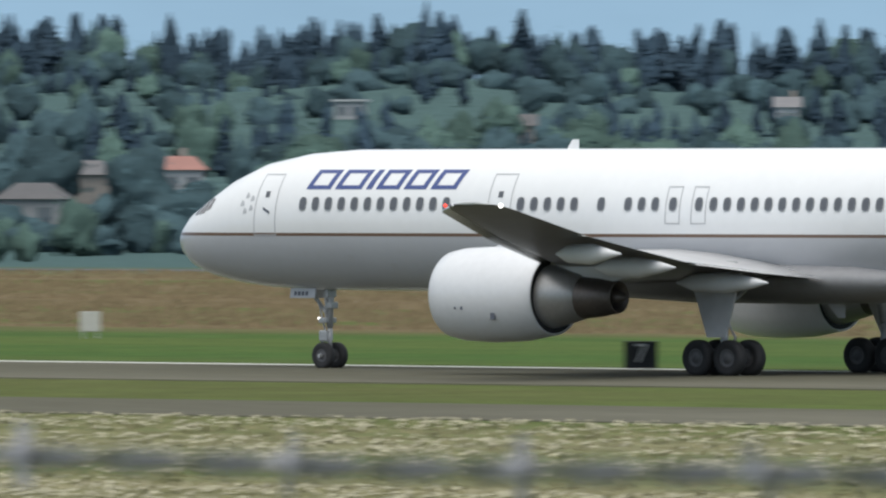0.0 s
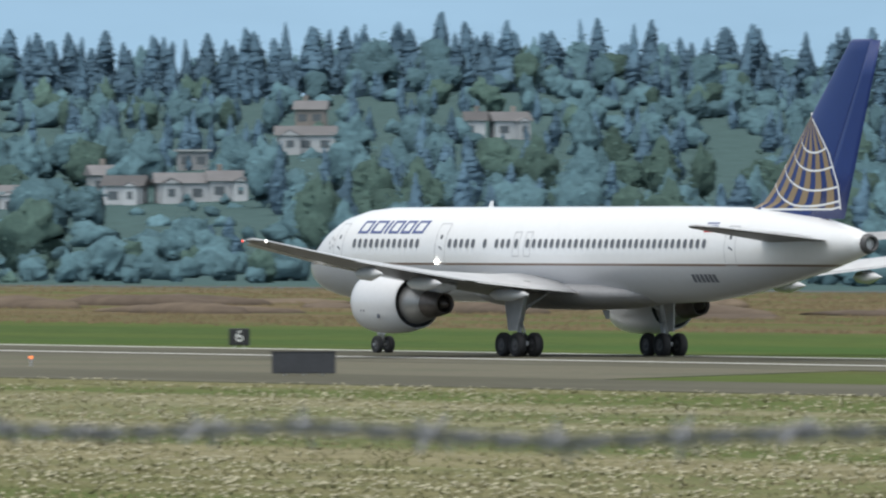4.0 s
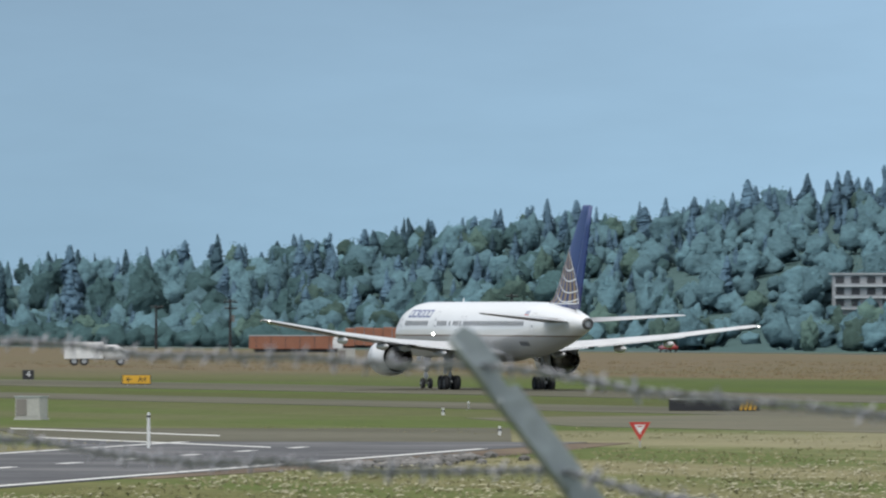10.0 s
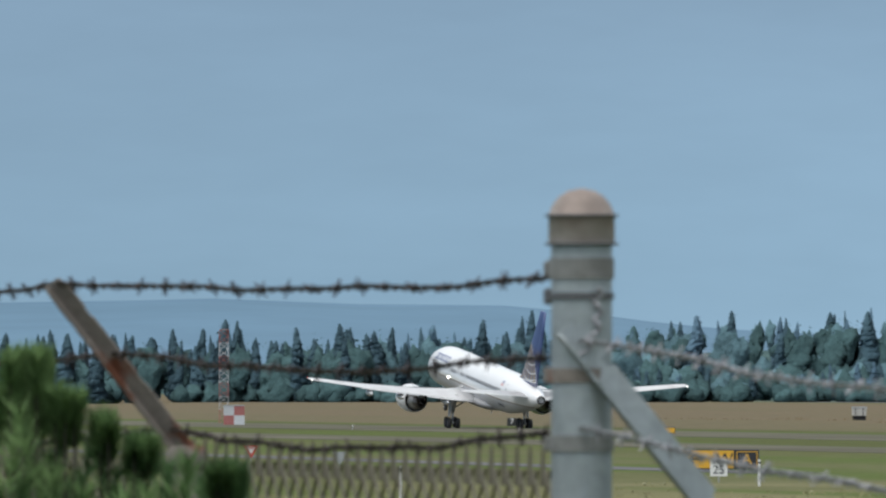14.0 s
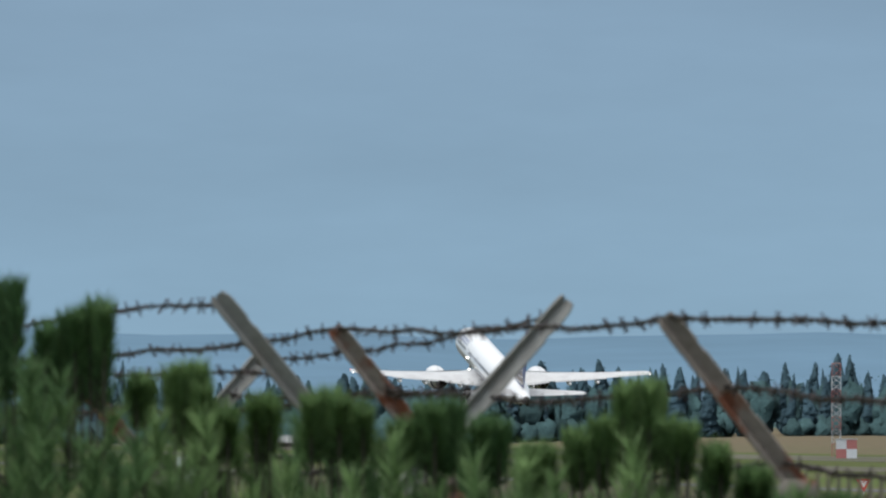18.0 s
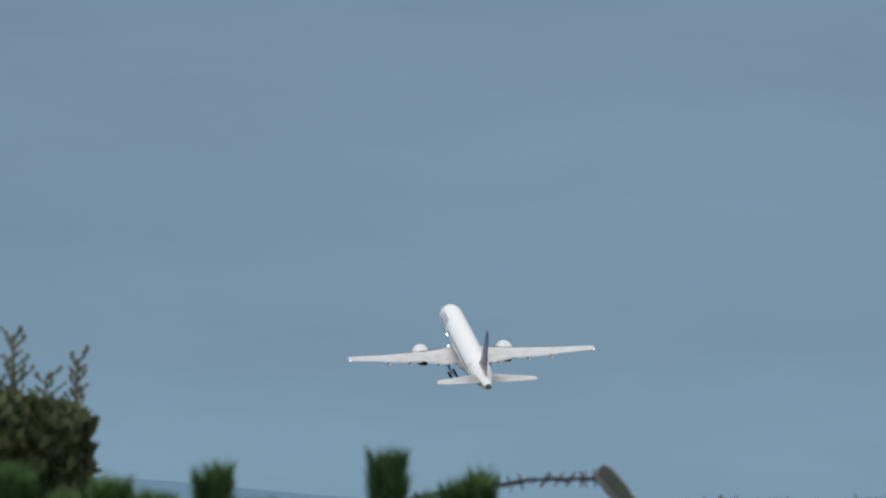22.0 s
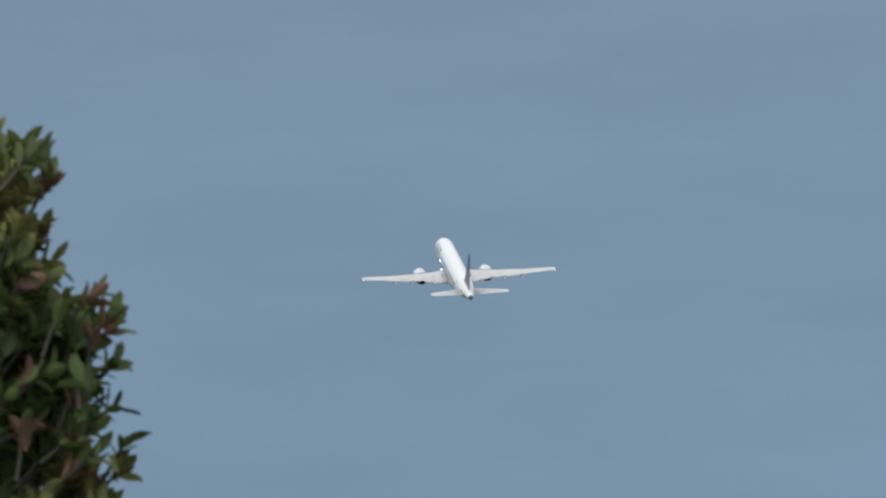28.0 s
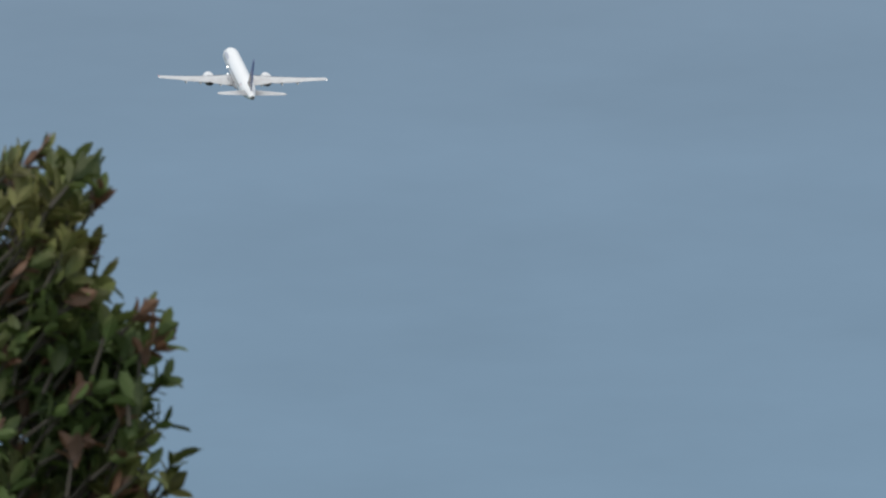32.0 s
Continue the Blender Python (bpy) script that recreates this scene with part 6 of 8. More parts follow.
def make_signs():
    guidance_sign(-485.5, 179.5, -6, "A3", "A")
    guidance_sign(-674.1, 170.6, -6, "W", "A", 4.35, 1.1)
    for x, y, turn, w in ((-344.7, 264.4, -30, 2.3), (-952.4, 270.4, -14, 2.35)):
        s = sign_body("taxiway_sign", w, 0.75, 0.1, x, y, turn, "yellow exit sign with a black arrow beside the runway", 3)
        part("yellow_panel", bx((w - 0.12, 0.02, 0.66), (0.04, -0.15, 0.475)), "signyellow", s, "yellow panel")
        arrow(s, (-w * 0.25, -0.166, 0.475), 0.42, "signblack")
        words("lettering", "A4" if x < -800 else "A3", 0.6, (w * 0.22, -0.164, 0.47), "signblack", s)
    back_sign(-895, 340, 0, 2.3, 0.45)
    number_sign(-236, 281, 0, "7")
    number_sign(-790, 290.5, 0, "5")
    number_sign(-1027.0, 282.0, 0, "4")
    number_sign(-1236, 291, 0, "7")
    number_sign(-513.5, 287, 0, "6")
    s = sign_body("taxiway_sign", 1.4, 0.55, 0.1, -1078, 268, 0, "small yellow airfield sign beside the runway", 2)
    part("yellow_panel", bx((1.3, 0.02, 0.46), (0, -0.15, 0.37)), "signyellow", s)
    back_sign(-411, 232.5, -4, 2.4, 0.82)
    back_sign(-536, 271, 0, 2.45, 0.62)
    back_sign(-512, 224.5, 0, 3.9, 0.85)
    back_sign(-533, 270.5, 20, 1.9, 0.62)
    # hold sign seen aslant: red front with pale edge
    s = sign_body("hold_sign", 2.0, 0.8, 0.08, -481, 226, 12, "dark red holding sign with pale end panel", 3, "signred", 0.5)
    part("end_panel", bx((0.3, 0.52, 0.8), (1.02, 0, 0.48)), "signwhite", s, "white end panel")
    for k in range(3):
        part("lettering_bar", bx((0.28, 0.02, 0.42), (-0.6 + 0.42 * k, -0.26, 0.48)), "wallwarm", s)
    # black and yellow barricade sign
    s = back_sign(-680, 227.5, 0, 5.2, 0.68, 0.05, "signblack", "long black airfield sign with pale rim and yellow hatched end")
    for k in range(4):
        part("hatch", bx((0.14, 0.02, 0.6), (1.6 + 0.26 * k, -0.15, 0.39), pose(0, 0, 0, 0, 14, 0)), "signyellow", s)
    part("pale_strip", bx((3.8, 0.02, 0.06), (-0.6, -0.15, 0.72)), "signwhite", s)
    yield_sign(-497, 163, 0)
    yield_sign(-747, 159.5, 0)
    yield_sign(-688, 152, 20, True)
    s = thing("speed_sign", pose(-606, 153.3, 0, 0, 0, facing(-606, 153.3)), "white speed limit sign reading SPEED 25", "road sign")
    part("post", bx((0.06, 0.06, 0.9), (0, 0.03, 0.4)), "strut", s)
    part("plate", bx((0.86, 0.02, 0.86), (0, -0.01, 0.73), None, 0.008), "signwhite", s, "white plate")
    words("lettering", "SPEED", 0.24, (0, -0.025, 1.0), "signblack", s)
    words("lettering", "25", 0.6, (0, -0.025, 0.62), "signblack", s)
    for x, y, w in ((-302, 329, 0.72), (-411, 361, 0.7), (-432, 373, 0.68), (-512, 376, 0.66), (-616, 435, 0.55), (-737, 386, 0.5), (-360, 341, 0.62), (-345, 336, 0.45)):
        marker(x, y, w, w)
    s = thing("runway_marker", pose(-309, 289.5, 0), "small yellow frangible marker by the runway edge", "marker")
    part("body", bx((0.3, 0.24, 0.42), (0.1, 0, 0.23), None, 0.04), "signyellow", s)
    part("foot", bx((0.6, 0.4, 0.06), (0, 0, 0.03)), "concrete", s)
    part("back_plate", bx((0.34, 0.05, 0.4), (-0.22, 0.06, 0.26), pose(0, 0, 0, 0, 14, 0), 0.02), "signwhite", s, "tilted white plate")
    for x, y, c in ((-443, 238, "lamporange"), (-477, 231, "lamporange"), (-468, 230, "lamporange"), (-470, 231.5, "lamporange"), (-275, 228.5, "lampblue"),
                    (-822, 345, "lamporange"), (-655, 236.6, "signwhite"), (-560, 219, "signwhite"), (-700, 219, "signwhite"), (-1180, 262, "signwhite"), (-1110, 262, "signwhite")):
        field_light(x, y, c)
    cabinet(-637.4, 175.2, 1.4, 1.2, 1.1, -20, "pale weathered utility cabinet with stained panels")
    cabinet(-1390, 420, 2.0, 1.6, 1.6, 0, "pale equipment cabinet in dry grass")
    for x, y, hgt in ((-496.2, 141.4, 1.5), (-522, 118, 1.5), (-585, 150, 1.3), (-545, 172, 0.45), (-660, 205, 0.4)):
        s = thing("marker_post", pose(x, y, 0), "slim white roadside marker post", "post", "marker posts")
        bm = bmesh.new()
        rod(bm, (0, 0, 0), (0, 0, hgt), 0.065, 0.06, 10)
        part("shaft", bm, "signwhite", s)
        part("band", bx((0.14, 0.14, 0.08), (0, 0, hgt - 0.16)), "signback", s)
    # orange barrels along the works
    for k in range(21):
        az = 52.62 + 0.118 * k + 0.02 * math.sin(k * 2.3)
        x, y = polar(az, 960)
        barrel(x, y)
    # checkered equipment shelter and red-white lattice tower
    s = thing("antenna_shelter", pose(-1290.5, 273.7, 0, 0, 0, facing(-1290.5, 273.7)), "red and white checkered equipment shelter", "shelter")
    for i in range(2):
        for k in range(2):
            part("panel", bx((1.1, 1.6, 1.0), (-0.55 + 1.1 * i, 0, 0.5 + 1.0 * k)), "fadedred" if (i + k) % 2 == 0 else "housewhite", s, "painted panel")
    part("roof", bx((2.3, 1.7, 0.08), (0, 0, 2.04)), "rooflight", s)
    tw = thing("lattice_mast", pose(-1335, 282, 0, 0, 0, facing(-1335, 282)), "slender red and white banded lattice mast", "mast")
    hgt, w = 10.2, 0.95
    for b in range(7):
        bm = bmesh.new()
        z0, z1 = hgt * b / 7, hgt * (b + 1) / 7
        cs = [(-w / 2, -w / 2), (w / 2, -w / 2), (w / 2, w / 2), (-w / 2, w / 2)]
        for k, (cx, cy) in enumerate(cs):
            rod(bm, (cx, cy, z0), (cx, cy, z1), 0.04, 0.04, 5)
            nx, ny = cs[(k + 1) % 4]
            zm = (z0 + z1) / 2
            rod(bm, (cx, cy, z0), (nx, ny, zm), 0.025, 0.025, 4)
            rod(bm, (nx, ny, zm), (cx, cy, z1), 0.025, 0.025, 4)
            rod(bm, (cx, cy, z1), (nx, ny, z1), 0.025, 0.025, 4)
        part("mast_section", bm, "fadedred" if b % 2 == 0 else "housewhite", tw, "painted lattice section")
    part("top_plate", bx((0.9, 0.9, 0.12), (0, 0, hgt)), "strut", tw)
    # dirt works and rubble
    bm = bmesh.new()
    g = random.Random(4)
    for k in range(150):
        a, e = -19 + g.gauss(0, 9), 11.4 + abs(g.gauss(0, 1.3))
        x, y = -462.5 - 0.904 * a + 0.427 * e, 131.8 + 0.427 * a + 0.904 * e
        r = g.uniform(0.1, 0.32)
        bmesh.ops.create_icosphere(bm, subdivisions=1, radius=r, matrix=Matrix.Translation((x, y, r * 0.3)) @ Matrix.Diagonal((1.3, 1, 0.6, 1)))
    tagged(obj("rubble", bm, "rubble"), "broken grey rubble at the roadside", "rubble", kind="stuff")
    bm = bmesh.new()
    for k in range(46):
        x = -560 - 9.0 * k
        y = 430 + 28 * math.sin(k * 0.9) + 14 * g.random()
        r = g.uniform(1.2, 3.0)
        bmesh.ops.create_icosphere(bm, subdivisions=2, radius=1, matrix=Matrix.Translation((x, y, 0)) @ Matrix.Diagonal((r * 4.5, r * 1.6, 0.35 + 0.5 * g.random(), 1)))
    for v in bm.verts:
        v.co.z += 0.25 * noise.noise(v.co * 0.5)
    tagged(obj("spoil_heap", bm, "dirt", None, "", True), "low heaps of bare brown earth along the works", "earth", kind="stuff")


make_signs()


# ---- vehicles on the far road ----
def wheels(parent, xs, half, r):
    for x in xs:
        for s in (1, -1):
            bm = bmesh.new()
            lathe(bm, [(-0.11, r * 0.55), (-0.12, r * 0.9), (-0.08, r), (0.08, r), (0.12, r * 0.9), (0.11, r * 0.55)], 18, "y", (x, s * half, r))
            w = part("wheel", bm, "rubber", parent, "", True)
            bm = bmesh.new()
            lathe(bm, [(-0.1, 0.02), (-0.1, r * 0.55), (0.1, r * 0.55), (0.1, 0.02)], 12, "y", (x, s * half, r))
            part("rim", bm, "strut", w)


def car(x, y, rz, paint, label, pickup=False):
    c = thing("car", pose(x, y, 0.03, 0, 0, rz), label, "car")
    bm = bmesh.new()
    prof = [(2.2, 0.35), (2.25, 0.7), (1.9, 0.86), (1.0, 0.95), (0.4, 1.42), (-0.7, 1.46), (-1.3, 1.0) if not pickup else (-0.75, 0.98), (-2.2, 0.95), (-2.25, 0.4)]
    loft(bm, [[(px, s * (0.86 if pz < 1.1 else 0.68), pz) for px, pz in prof] for s in (-1, 1)])
    bmesh.ops.bevel(bm, geom=list(bm.edges), offset=0.05, segments=2, affect="EDGES")
    part("body", bm, paint, c, "", True)
    for s in (1, -1):
        bm = bmesh.new()
        loft(bm, [[(0.8, s * 0.83, 1.0), (0.35, s * 0.75, 1.36), (-0.6, s * 0.75, 1.38), (-0.72, s * 0.83, 1.02)], [(0.8, s * 0.84, 1.0), (0.35, s * 0.76, 1.36), (-0.6, s * 0.76, 1.38), (-0.72, s * 0.84, 1.02)]])
        part("side_window", bm, "pane", c)
    for x0, m in ((2.24, "lampwhite"), (-2.24, "red")):
        for s in (1, -1):
            part("lamp", bx((0.05, 0.3, 0.14), (x0, s * 0.6, 0.72)), "signwhite" if x0 > 0 else "red", c)
    wheels(c, (1.4, -1.4), 0.78, 0.33)
    return c


def truck(x, y, rz, paint, load, label, cab_z=2.9, ln=7.5, load_z=3.6):
    c = thing("truck", pose(x, y, 0.03, 0, 0, rz), label, "truck")
    part("frame", bx((ln, 0.9, 0.3), (-ln / 2 + 2.2, 0, 0.85)), "dark", c)
    bm = bmesh.new()
    loft(bm, [[(2.6, s * 1.15, 0.6), (2.65, s * 1.15, 1.6), (1.4 if load != "box" else 1.9, s * 1.15, 1.85), (1.2, s * 1.05, cab_z), (-0.2, s * 1.05, cab_z), (-0.2, s * 1.15, 0.6)] for s in (-1, 1)])
    bmesh.ops.bevel(bm, geom=list(bm.edges), offset=0.06, segments=2, affect="EDGES")
    part("cab", bm, paint, c, "", True)
    for s in (1, -1):
        part("side_window", bx((0.75, 0.03, 0.62 if cab_z > 2.7 else 0.5), (0.55, s * 1.13, cab_z - (0.65 if cab_z > 2.7 else 0.45))), "pane", c)
    part("windscreen", bx((0.04, 1.8, 0.7), (1.36, 0, min(2.3, cab_z - 0.3)), pose(0, 0, 0, 0, -14, 0)), "pane", c)
    if load == "box":
        part("cargo_box", bx((ln - 2.4, 2.4, load_z - 0.75), (-ln / 2 + 0.9, 0, (load_z + 0.75) / 2), None, 0.04), "signwhite", c, "white cargo box")
    else:
        part("bed", bx((ln - 2.6, 2.2, 0.35), (-ln / 2 + 0.8, 0, 1.15), None, 0.04), "dark", c, "bare dark chassis")
        part("exhaust_stack", rod(bmesh.new(), (-0.4, 0.9, 1.0), (-0.4, 0.9, 3.2), 0.08, 0.08, 8), "chrome", c)
    wheels(c, (1.6, -ln + 3.2, -ln + 4.3), 1.0, 0.5)
    return c


ROAD = 596.5
CARS = [
    # object, x at its time, time, speed along the road
    (truck(-640, ROAD, 180, "truckyellow", "bare", "yellow truck tractor with dark chassis on the far road", 3.4, 6.5), -664, 1.0, -3),
    (truck(-1160, ROAD + 3, 0, "carwhite", "bare", "white truck tractor with bare chassis on the far road", 3.0, 8.5), -1178, 4.6, 20),
    (car(-1340, ROAD, 180, "carred", "red pickup on the far road", True), -1372, 6.0, -22),
    (car(-1200, ROAD + 3, 0, "carwhite", "white car on the far road"), -1184, 6.0, 26),
    (car(-1640, ROAD, 180, "carwhite", "white saloon car on the far road"), -1640, 7.6, -20),
    (car(-1521, ROAD, 180, "carwhite", "white pickup with dark bed on the far road", True), -1521, 7.0, -22),
    (car(-1558, ROAD, 180, "cargrey", "dark grey saloon car on the far road"), -1558, 7.0, -20),
    (car(-1461, ROAD + 3, 0, "cargrey", "dark grey hatchback on the far road"), -1461, 6.5, 16),
    (car(-1720, ROAD, 180, "carred", "red saloon car on the far road"), -1785, 9.0, -20),
]


def make_crossing():
    """Two trucks on the track across the end of the field: thing, bearing at ten seconds, distance, degrees a second."""
    van = truck(0, 0, 0, "carwhite", "box", "white box truck on the track beyond the runway", 2.3, 6.7, 2.6)
    hay = thing("truck", None, "white truck with a tall orange-brown load on the far track", "truck")
    part("frame", bx((9.6, 1.0, 0.3), (0, 0, 0.8)), "dark", hay)
    bm = bmesh.new()
    loft(bm, [[(5.6, k * 1.15, 0.6), (5.65, k * 1.15, 1.6), (5.3, k * 1.05, 2.7), (4.1, k * 1.05, 2.8), (4.1, k * 1.15, 0.6)] for k in (-1, 1)])
    part("cab", bm, "carwhite", hay)
    part("side_window", bx((0.7, 0.03, 0.6), (4.75, -1.14, 2.05)), "pane", hay)
    for k in range(6):
        part("bale", bx((1.36, 2.3, 2.75), (-4.1 + 1.42 * k, 0, 2.35 + 0.08 * math.sin(2.1 * k)), None, 0.08), "cargo", hay, "orange-brown bale")
    wheels(hay, (4.6, -2.6, -3.9), 1.0, 0.5)
    return [(van, 74.29, 1380, -0.2), (hay, 73.08, 1890, 0.17)]


CROSSING = make_crossing()


def utility_pole(az, r, hgt, arms):
    x, y = polar(az, r)
    s = thing("utility_pole", pose(x, y, float(height(x, y)), 0, 0, az + 25), "dark wooden utility pole with crossarms beyond the field", "pole", "utility poles")
    part("shaft", rod(bmesh.new(), (0, 0, 0), (0, 0, hgt), 0.24, 0.17, 10), "dark", s)
    for k in range(arms):
        a = part("crossarm", bx((2.2, 0.16, 0.18), (0, -0.2, hgt - 0.5 - 1.0 * k)), "dark", s)
        for u in (-0.95, -0.4, 0.4, 0.95):
            part("insulator", rod(bmesh.new(), (u, -0.2, hgt - 0.4 - 1.0 * k), (u, -0.2, hgt - 0.12 - 1.0 * k), 0.08, 0.05, 8), "greyarm", a)
    if arms > 1:
        part("transformer", rod(bmesh.new(), (0.42, -0.1, hgt - 3.6), (0.42, -0.1, hgt - 2.5), 0.28, 0.28, 12), "greyarm", s, "grey transformer can")


for az_, r_, h_, n_ in ((73.72, 1960, 8.2, 2), (74.06, 2080, 7.4, 1), (72.43, 2040, 9.2, 1)):
    utility_pole(az_, r_, h_, n_)


def make_trailers():
    for az, r, w, h, m, lab in ((73.4, 1900, 15.5, 2.0, "cargo", "long low reddish trailer parked beyond the field"), (72.55, 1960, 2.2, 1.4, "concrete", "small grey plant trailer"),
                                (75.16, 1450, 1.7, 0.95, "concrete", "small grey site cabin in dry grass"), (74.93, 1460, 3.1, 0.35, "greyarm", "dark flat trailer with equipment"), (70.5, 1850, 3, 1.2, "concrete", "small pale site cabin by the far road"),
                                (80.66, 1700, 7.0, 1.0, "signwhite", "low white hangar roof at the end of the field")):
        x, y = polar(az, r)
        s = thing("trailer" if "trailer" in lab else ("shed" if "shed" in lab or "hangar" in lab else "cabin"), pose(x, y, float(height(x, y)), 0, 0, az), lab, "trailer" if "trailer" in lab else "building")
        part("body", bx((w, 2.4, h), (0, 0, 0.5 + h / 2), None, 0.06), m, s)
        part("roof", bx((w + 0.1, 2.5, 0.15), (0, 0, 0.55 + h)), "rooflight", s)
        part("base", bx((w * 0.9, 2.0, 0.5), (0, 0, 0.25)), "dark", s)
        for k in range(max(2, int(w / 2))):
            part("rib", bx((0.08, 0.06, h * 0.9), (-w / 2 + (k + 0.5) * w / max(2, int(w / 2)), -1.22, 0.5 + h / 2)), "signback", s)


make_trailers()


# ---- houses on the hillside ----
def house(az, up, px, style, seed):
    g = random.Random(seed)
    x, y, z, r = hill_spot(az, up - 14)
    w = max(px * r / 22113, 3.5) * (0.85 if up > 0 else 1.0)
    d = min(max(w * 0.6, 6), 11)
    storeys = 1 if (w < 9.5 or up > 0) and style != "block" else {"white2": 2, "flat": 1, "big": 2, "block": 3}.get(style, 1)
    hgt = 2.45 * storeys + (0.2 if style != "block" else -1.2)
    h = thing("apartment_block" if style == "block" else "house", pose(x, y, z + 0.2 - (1.0 if up < -60 else 0.0), 0, 0, az + g.uniform(-12, 12)),
              {"white2": "white two-storey house among trees on the hillside", "flat": "low house with a pale flat roof on the hillside", "tan": "tan house with a brown roof on the hillside", "red": "house with a reddish roof among trees",
               "white": "white single-storey house among trees", "grey": "grey house with a dark roof on the hillside", "big": "large tan house with a hipped roof on the hillside", "block": "grey apartment block at the hill's foot"}[style], "building", "hillside houses")
    wall = {"white2": "housewhite", "white": "housewhite", "flat": "wall", "tan": "wallwarm", "big": "wallwarm", "red": "wall", "grey": "wall", "block": "blockwall"}[style]
    part("wall", bx((w, d, hgt + 3), (0, 0, hgt / 2 - 1.5)), wall, h)
    roof = {"flat": "rooflight", "block": "rooflight", "red": "roofred", "tan": "roof", "big": "roof", "white": "roof", "white2": "roof", "grey": "roof"}[style]
    bm = bmesh.new()
    o = 0.5
    if style in ("flat", "block"):
        box(bm, (w + 2 * o, d + 2 * o, 0.3), (0, 0, hgt + 0.15))
    else:
        rise = min(2.4, d * 0.26)
        hip = min(w * 0.3, d * 0.45) if style in ("big", "grey", "red") else 0.0
        b = [(-w / 2 - o, -d / 2 - o, hgt), (w / 2 + o, -d / 2 - o, hgt), (w / 2 + o, d / 2 + o, hgt), (-w / 2 - o, d / 2 + o, hgt), (-w / 2 - o + hip, 0, hgt + rise), (w / 2 + o - hip, 0, hgt + rise)]
        vs = [bm.verts.new(p) for p in b]
        for f in ((0, 1, 5, 4), (2, 3, 4, 5), (1, 2, 5), (3, 0, 4), (3, 2, 1, 0)):
            bm.faces.new([vs[k] for k in f])
        bmesh.ops.recalc_face_normals(bm, faces=bm.faces)
    rf = part("roof", bm, roof, h)
    if style not in ("flat", "block") and g.random() < 0.6:
        part("chimney", bx((0.7, 0.7, 1.8), (w * g.uniform(-0.3, 0.3), 0.6, hgt + 1.6)), "wallwarm", rf)
    if style in ("white2", "white") and w > 5:
        # a front wing with its own gable
        gx, gw = w * g.choice((-0.27, 0.27)), w * 0.34
        part("front_wing", bx((gw, 2.4, hgt + 2.9), (gx, -d / 2 - 1.1, hgt / 2 - 1.5)), wall, h)
        bm = bmesh.new()
        loft(bm, [[(gx - gw / 2 - 0.4, yy, hgt - 0.1), (gx + gw / 2 + 0.4, yy, hgt - 0.1), (gx, yy, hgt + gw * 0.3)] for yy in (-d / 2 - 2.6, 0)])
        part("gable_roof", bm, roof, h)
        part("gable_wall", loft(bmesh.new(), [[(gx - gw / 2 + 0.1, yy, hgt - 0.05), (gx + gw / 2 - 0.1, yy, hgt - 0.05), (gx, yy, hgt + gw * 0.3 - 0.25)] for yy in (-d / 2 - 2.66, -d / 2 - 2.5)]), wall, h)
        part("window", bx((gw * 0.4, 0.08, 1.1), (gx, -d / 2 - 2.34, 1.25)), "pane", h)
    nw = max(2, int(w / 2.6))
    for s in range(storeys):
        for k in range(nw):
            if g.random() < 0.12:
                continue
            cx = -w / 2 + (k + 0.5) * w / nw
            part("window", bx((min(1.5, w / nw * 0.62), 0.08, 1.2), (cx, -d / 2 - 0.04, 1.25 + (2.45 if style != "block" else 2.0) * s)), "pane" if style != "block" else "signback", h)
    if style == "block":
        for s in range(storeys):
            part("balcony", bx((w * 0.9, 1.0, 0.25), (0, -d / 2 - 0.5, 0.2 + 2.0 * s)), "housewhite", h)


for k, (az, up, px, st) in enumerate(PLOTS):
    house(az, up, px, st, k)


# ---- shrubs by the fence ----
def dir_at(az, d, z):
    x, y = polar(az, d)
    return Vector((float(x), float(y), z))


def shoot(v, f, base, tip, n, ln, g, spread=0.55):
    """A pine shoot: a stem and a bottle-brush of fine needles."""
    ax = tip - base
    L = ax.length
    ax = ax / L
    s1 = ax.orthogonal().normalized()
    s2 = ax.cross(s1)
    for k in range(n):
        u = g.random() ** 0.8
        a = g.random() * 6.283
        out = s1 * math.cos(a) + s2 * math.sin(a)
        p = base + ax * L * u
        q = p + (out * spread + ax * (0.6 + 0.3 * u)).normalized() * ln * g.uniform(0.75, 1.15)
        w = (q - p).cross(out.cross(ax)).normalized() * 0.0017 if k % 2 else out.cross(ax) * 0.0017
        b = len(v)
        v += [p + w, p - w, q]
        f.append((b, b + 1, b + 2))


def tuft_profile(az):
    """Height of the shrubs' body under the candles."""
    return float(np.interp(az, [77.6, 78.1, 78.5, 78.9, 79.1, 79.5, 79.9, 80.4, 80.9, 81.3, 81.6, 82.0, 82.5, 83.0, 83.8],
                           [-260, -195, -125, -60, -95, -105, -65, -45, -40, 20, 70, 65, 70, 100, 140]))


